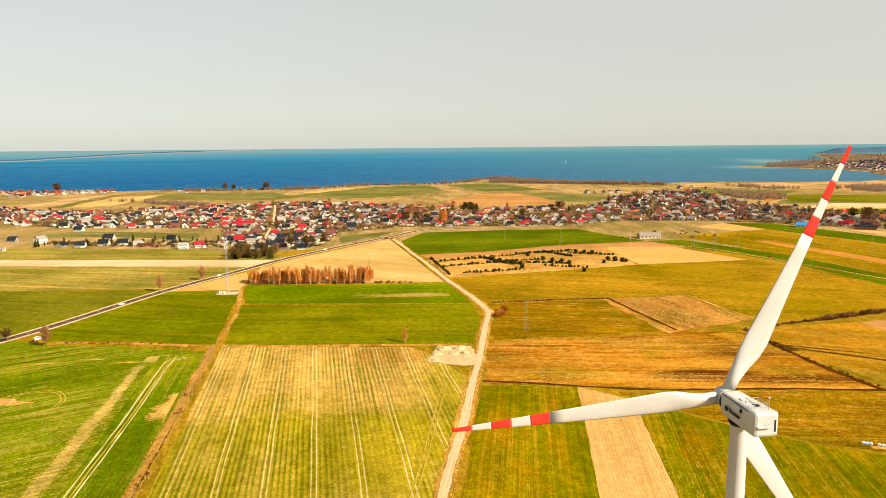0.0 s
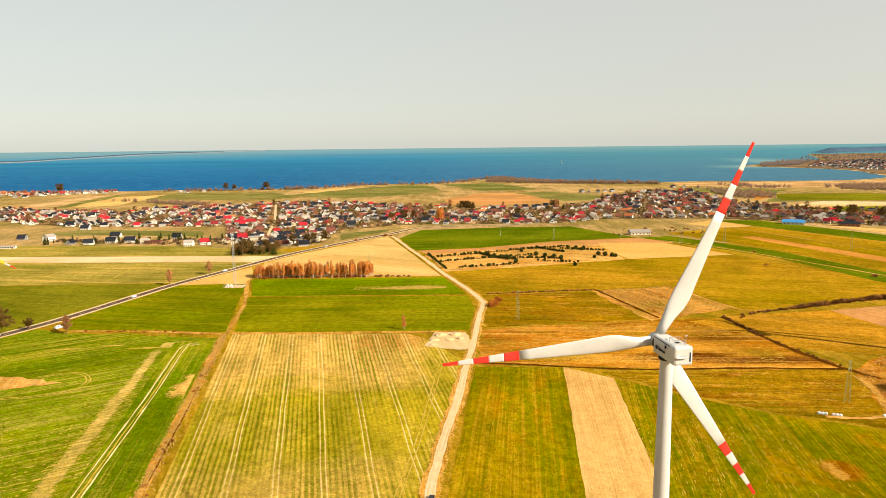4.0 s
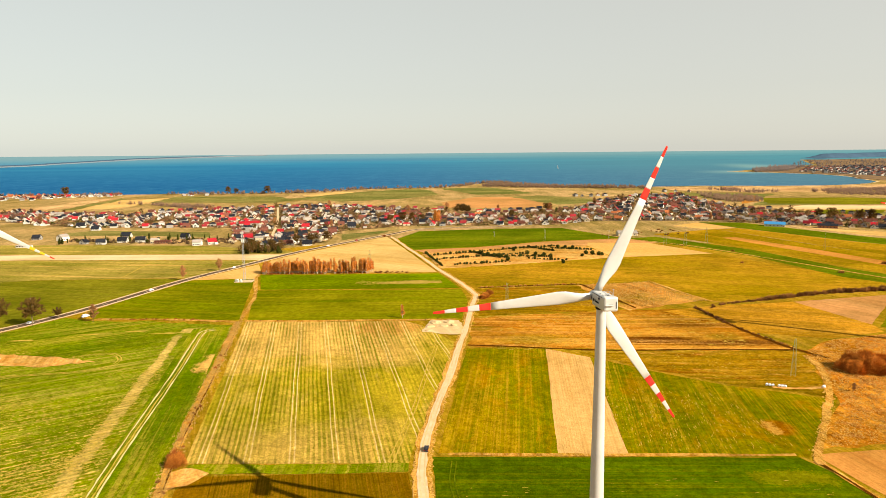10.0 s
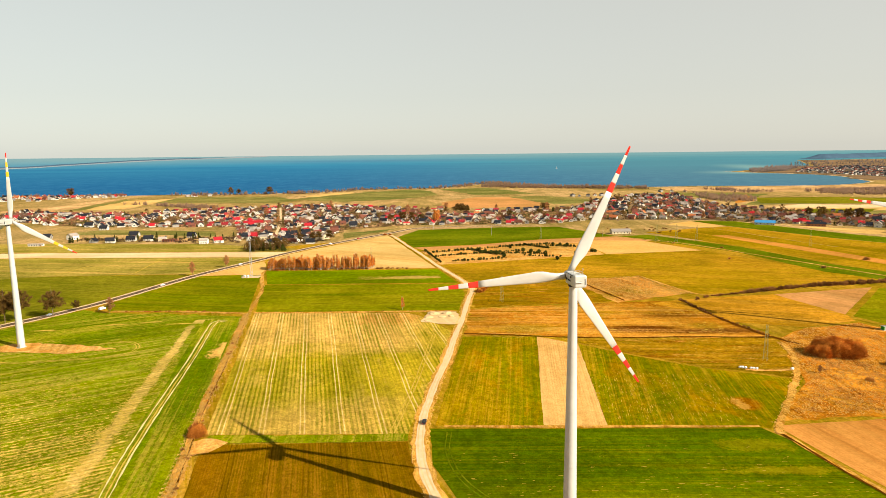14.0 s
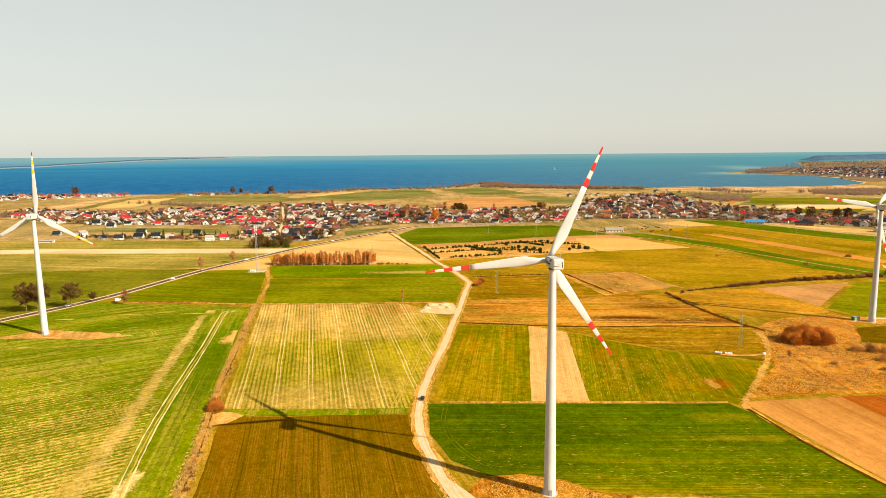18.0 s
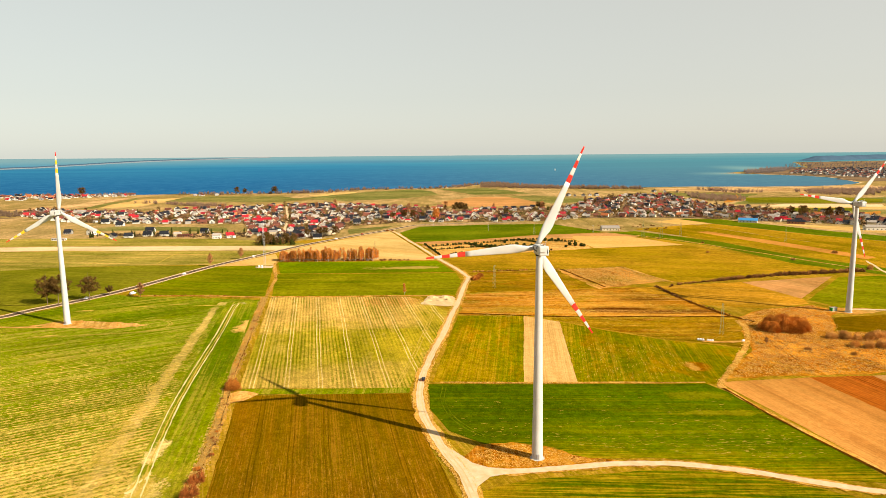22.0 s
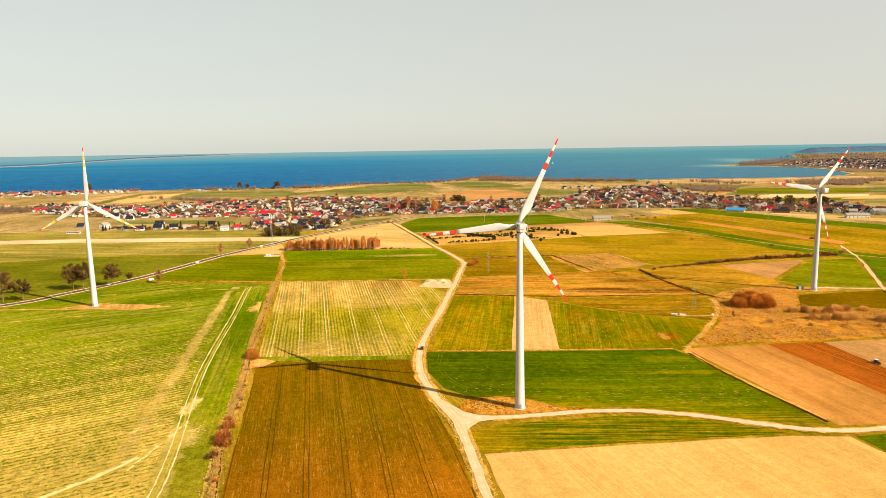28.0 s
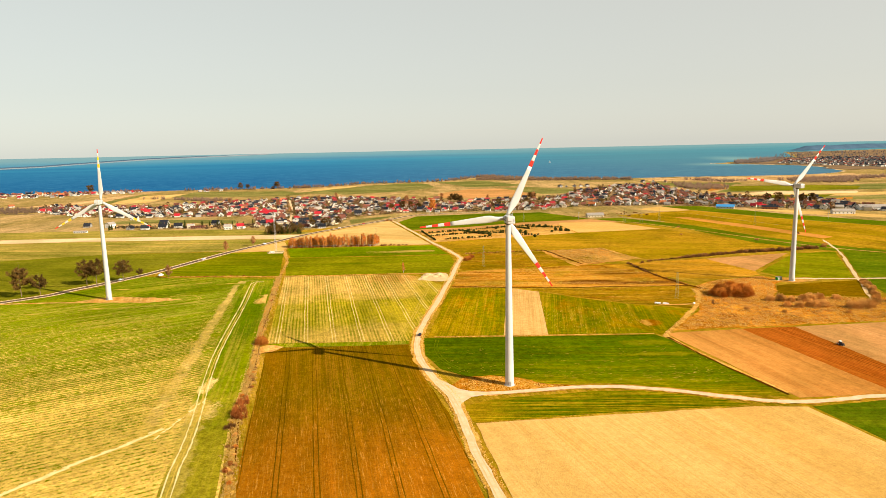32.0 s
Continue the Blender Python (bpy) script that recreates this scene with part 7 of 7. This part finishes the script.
def car(paint, x, y, rz, label, van=False):
    top = thing("van" if van else "car", label, "van" if van else "car", "cars", pose(x, y, 0.25, 0, 0, rz))
    L, W, Hh = (5.0, 1.95, 2.0) if van else (4.4, 1.8, 1.46)
    bm = bmesh.new()
    box(bm, L, W, Hh * 0.5, 0, 0, 0.25, 0.14)
    part("body", bm, M[paint], top, "glossy painted body")
    bm = bmesh.new()
    box(bm, L * (0.72 if van else 0.52), W * 0.9, Hh * 0.44, -L * (0.1 if van else 0.05), 0, 0.25 + Hh * 0.46, 0.0)
    for v in bm.verts:
        if v.co.z > 0.3 + Hh * 0.6:
            v.co.x = (v.co.x + L * 0.05) * (0.9 if van else 0.72) - L * 0.05
            v.co.y *= 0.86
    bmesh.ops.bevel(bm, geom=bm.edges[:], offset=0.07, segments=2, affect="EDGES")
    part("cabin", bm, M[paint], top)
    for s in (-1, 1):
        bm = bmesh.new()
        box(bm, L * 0.42, 0.04, Hh * 0.24, -L * 0.06, s * W * 0.43, 0.25 + Hh * 0.54, 0.01)
        part("side_window", bm, M["glass"], top, "dark side window")
        bm = bmesh.new()
        box(bm, 0.06, 0.34, 0.16, L / 2 - 0.02, s * W * 0.34, 0.62, 0.02)
        part("headlight", bm, M["film"], top)
        bm = bmesh.new()
        box(bm, 0.06, 0.3, 0.18, -L / 2 + 0.02, s * W * 0.36, 0.66, 0.02)
        part("tail_light", bm, M["red"], top)
    for e in (-1, 1):
        bm = bmesh.new()
        box(bm, 0.05, W * 0.74, Hh * 0.25, e * L * (0.24 if e > 0 or not van else 0.44) - L * 0.03, 0, 0.25 + Hh * 0.54, 0.01)
        part("windscreen", bm, M["glass"], top, "dark glass")
    wheels(top, [(a * L * 0.31, b * (W / 2 - 0.1)) for a in (-1, 1) for b in (-1, 1)], 0.33, 0.22)
    return top


car("car_black", -44.6, 87.5, 86, "black car on the gravel road")
car("car_white", -291, 308, 60, "white van parked beside a reddish tree", True)
for x, y, rz, paint, text in ((-281, 396, 72, "car_white", "white car on the asphalt road"), (-242, 500, 66, "car_white", "white car on the asphalt road"), (-170, 643, 58, "car_white", "white car near the village"), (-321, 292, 62, "car_white", "white car on the asphalt road"), (-140, 688, 58, "car_red", "red car near the road fork")):
    car(paint, x, y, rz, text)

# wrapped bales in a row
for k in range(7):
    if k == 3:
        continue
    ob = thing("straw_bale", "white film-wrapped round bale beside the meadow", "bale", "wrapped bales", Matrix.LocRotScale((121.6 + 1.25 * k, 151.2 - 0.5 * k, 0.1), Euler((0, 0, radians(-40))), (0.8, 0.8, 0.72)))
    bm = bmesh.new()
    bmesh.ops.create_cone(bm, cap_ends=True, segments=20, radius1=0.75, radius2=0.75, depth=1.3, matrix=Matrix.Translation((0, 0, 0.74)) @ Matrix.Rotation(radians(90), 4, "X"))
    bmesh.ops.bevel(bm, geom=[e for e in bm.edges if len(e.link_faces) == 2 and e.calc_face_angle(0) > 1], offset=0.1, segments=2, affect="EDGES")
    part("wrap", bm, M["film"], ob)
    bm = bmesh.new()
    tube(bm, (0, -0.2, 0.75), (0, 0.2, 0.75), 0.765, 0.765, 20, False)
    part("band", bm, M["film"], ob)
bm = bmesh.new()
bmesh.ops.create_icosphere(bm, subdivisions=2, radius=0.9, matrix=Matrix.Translation((147.2, 146.8, 0.7)) @ Matrix.Diagonal((1, 0.9, 0.8, 1)))
tagged(part("wrapped_bale", bm, M["film"], smooth=True), "single white wrapped bale beside a field track", "bale")


M["pylon"] = plain_mat("weathered_green_grey_steel", (0.26, 0.27, 0.13, 1), (0.2, 0.21, 0.1, 1), 1, 0.7, bump=0)


def lattice(name, label, x, y, h, w0, w1, arms, rz=0, category="pylon", group="power pylons", mat="pylon", leg=0.05):
    top = thing(name, label, category, group, pose(x, y, 0, 0, 0, rz))
    n = max(5, int(h / 3))
    corner = ((-1, -1), (1, -1), (1, 1), (-1, 1))

    def at(k, z):
        w = (w0 + (w1 - w0) * z / h) / 2
        return Vector((corner[k][0] * w, corner[k][1] * w, z))

    for k in range(4):
        part("leg", tube(bmesh.new(), at(k, 0), at(k, h), leg, leg * 0.7, 5), M[mat], top)
    for side in range(4):
        bm = bmesh.new()
        for i in range(n):
            z0, z1 = h * i / n, h * (i + 1) / n
            a, b = side, (side + 1) % 4
            tube(bm, at(a, z0), at(b, z1), leg * 0.5, leg * 0.5, 4, False)
            tube(bm, at(b, z0), at(a, z1), leg * 0.5, leg * 0.5, 4, False)
        part("bracing", bm, M[mat], top, "crossed thin braces")["kind"] = "stuff"
    for z, half in arms:
        bm = bmesh.new()
        tube(bm, (-half, 0, z), (half, 0, z), leg, leg, 5)
        tube(bm, (-half, 0, z), (0, 0, z + 1.0), leg * 0.6, leg * 0.6, 4)
        tube(bm, (half, 0, z), (0, 0, z + 1.0), leg * 0.6, leg * 0.6, 4)
        part("cross_arm", bm, M[mat], top)
    return top


for x, y in ((141, 163), (12, 312), (-103, 476)):
    lattice("pylon", "thin galvanised lattice power pylon in the fields", x, y, 20, 2.2, 0.8, ((16, 3.2), (19, 2.4)), 50)
lattice("pylon", "lattice power pylon behind the road fork", 99, 664, 15, 2.4, 0.8, ((13, 2.6),), 60)
for x in (234, 258):
    lattice("pylon", "leaning lattice portal pylon", x, 616, 22, 3.4, 0.8, ((20, 5),), 60)
lattice("pylon", "lattice power pylon beside the dark green strip", 284, 618, 20, 3.0, 0.8, ((18, 4),), 60)
lattice("pylon", "lattice power pylon below the village", 392, 560, 20, 2.6, 0.8, ((18, 3),), 60)
for x, y in ((39, 707), (183, 676), (-40, 780), (520, 610)):
    top = thing("utility_pole", "grey concrete utility pole", "pole", "utility poles", pose(x, y, 0))
    part("pole", tube(bmesh.new(), (0, 0, 0), (0, 0, 11), 0.22, 0.14, 8), M["concrete"], top)
    part("cross_arm", tube(bmesh.new(), (-1.2, 0, 10.4), (1.2, 0, 10.4), 0.08, 0.08, 6), M["steel"], top)

# radio mast with its compound
mast = lattice("radio_mast", "tall thin grey lattice radio mast on a pale pad", -212, 432, 46, 2.0, 0.9, ((44, 0.8),), 10, "radio mast", "", "steel", 0.08)
for z in (36, 40, 43):
    for s in (-1, 1):
        bm = bmesh.new()
        box(bm, 0.35, 0.3, 2.2, s * 0.9, -0.4, z, 0.05)
        part("antenna", bm, M["film"], mast, "white antenna panel")
bm = bmesh.new()
box(bm, 16, 10, 0.3, 0, 0, 0.0, 0.05)
pad = part("mast_pad", bm, M["dirt"])
pad.location = (-212, 431, 0.02)
tagged(pad, "pale gravel pad under the radio mast", "pad", kind="structure")
for x, y in ((-217, 428), (-214, 427.5)):
    top = thing("equipment_cabinet", "white equipment cabinet on the mast pad", "cabinet", "mast cabinets", pose(x, y, 0.32))
    part("body", box(bmesh.new(), 1.8, 1.4, 2.2, 0, 0, 0, 0.05), M["film"], top)
    part("door", box(bmesh.new(), 0.8, 0.05, 1.8, 0, -0.72, 0.2, 0.01), M["steel"], top, "grey cabinet door")
top = thing("fence", "low wire fence round the mast pad", "fence", "", pose(-212, 431, 0.1))
for k in range(14):
    a = k / 14 * 2 * math.pi
    x, y = max(-8, min(8, 11 * math.cos(a))), max(-5, min(5, 11 * math.sin(a)))
    part("post", tube(bmesh.new(), (x, y, 0), (x, y, 1.9), 0.06, 0.06, 6), M["concrete"], top)
for x0, y0, x1, y1 in ((-8, -5, 8, -5), (8, -5, 8, 5), (8, 5, -8, 5), (-8, 5, -8, -5)):
    for z in (0.6, 1.2, 1.8):
        part("wire", tube(bmesh.new(), (x0, y0, z), (x1, y1, z), 0.02, 0.02, 4), M["steel"], top)

# transformer box beside the eastern turbine
top = thing("transformer_box", "green transformer cabinet beside the turbine", "cabinet", "", pose(244, 217, 0.15, 0, 0, 10))
part("plinth", box(bmesh.new(), 4.6, 3.0, 0.3, 0, 0, 0, 0.03), M["concrete"], top)
part("body", box(bmesh.new(), 4.2, 2.6, 2.3, 0, 0, 0.3, 0.05), M["box_green"], top, "green steel body")
part("roof", box(bmesh.new(), 4.5, 2.9, 0.2, 0, 0, 2.6, 0.05), M["concrete"], top, "pale flat roof")
for x in (-0.9, 0.9):
    part("door", box(bmesh.new(), 1.4, 0.06, 1.9, x, -1.32, 0.45, 0.01), M["steel"], top, "grey steel door")

# tractor with a plough
top = thing("tractor", "dark tractor ploughing the red-brown soil", "tractor", "", pose(189, 46, 0.1, 0, 0, -76))
top.scale = (0.8, 0.8, 0.8)
part("bonnet", box(bmesh.new(), 2.2, 1.0, 1.0, 1.3, 0, 0.8, 0.12), M["dark"], top, "dark bonnet")
part("cab", box(bmesh.new(), 1.6, 1.5, 1.5, -0.5, 0, 1.2, 0.12), M["glass"], top, "dark glazed cab")
part("cab_roof", box(bmesh.new(), 1.8, 1.7, 0.2, -0.5, 0, 2.7, 0.08), M["film"], top, "white cab roof")
part("exhaust", tube(bmesh.new(), (1.2, 0.4, 1.7), (1.2, 0.4, 2.8), 0.06, 0.06, 6), M["dark"], top)
wheels(top, [(-0.7, -0.95), (-0.7, 0.95)], 0.9, 0.5)
wheels(top, [(1.9, -0.85), (1.9, 0.85)], 0.6, 0.4)
part("plough_beam", tube(bmesh.new(), (-1.4, 0, 0.9), (-4.4, 0.6, 0.8), 0.1, 0.1, 6), M["red"], top, "red plough beam")
for k in range(4):
    part("plough_share", box(bmesh.new(), 0.5, 0.12, 0.8, -1.9 - 0.7 * k, 0.1 + 0.15 * k, 0.1, 0.02, 30), M["steel"], top, "steel plough share")

# heaps of sand beside the road
for x, y, r, h in ((-40, 278, 4, 1.5), (-31, 279, 3.6, 1.3), (-44, 268, 3, 1.0), (-35, 269, 3.2, 0.8), (-28, 270, 2.4, 1.1), (-45, 258.5, 2.2, 0.7)):
    bm = bmesh.new()
    bmesh.ops.create_icosphere(bm, subdivisions=3, radius=1)
    for v in bm.verts:
        k = 1 + 0.3 * noise.noise(v.co * 1.7 + Vector((x, y, 0))) + 0.15 * noise.noise(v.co * 5 + Vector((x, y, 0)))
        v.co = Vector((v.co.x * r * k, v.co.y * r * 0.8 * k, max(-0.05, v.co.z) * h * k))
    ob = part("sand_mound", bm, M["pale"])
    ob.location = (x, y, 0.2 + 0.01 * r)
    tagged(ob, "mound of pale sand beside the gravel road", "sand mound", "sand mounds")

# sailing boat
top = thing("sailing_boat", "white sailing boat far out on the sea", "boat", "", pose(530, 2880, swell(2880) + 0.4, 0, 0, 30))
bm = box(bmesh.new(), 3.2, 11, 1.4, 0, 0, -0.2, 0.3)
for v in bm.verts:
    if v.co.y > 2:
        v.co.x *= max(0.1, 1 - (v.co.y - 2) / 3.8)
part("hull", bm, M["film"], top, "white hull")
part("boat_mast", tube(bmesh.new(), (0, 0.5, 1), (0, 0.5, 15), 0.12, 0.08, 6), M["steel"], top)
bm = bmesh.new()
tri = [bm.verts.new(p) for p in ((0.05, 0.4, 2.0), (0.6, -4.5, 2.0), (0.05, 0.4, 14.5))]
bm.faces.new(tri)
bmesh.ops.solidify(bm, geom=bm.faces[:], thickness=0.05)
part("sail", bm, M["film"], top, "white sail")
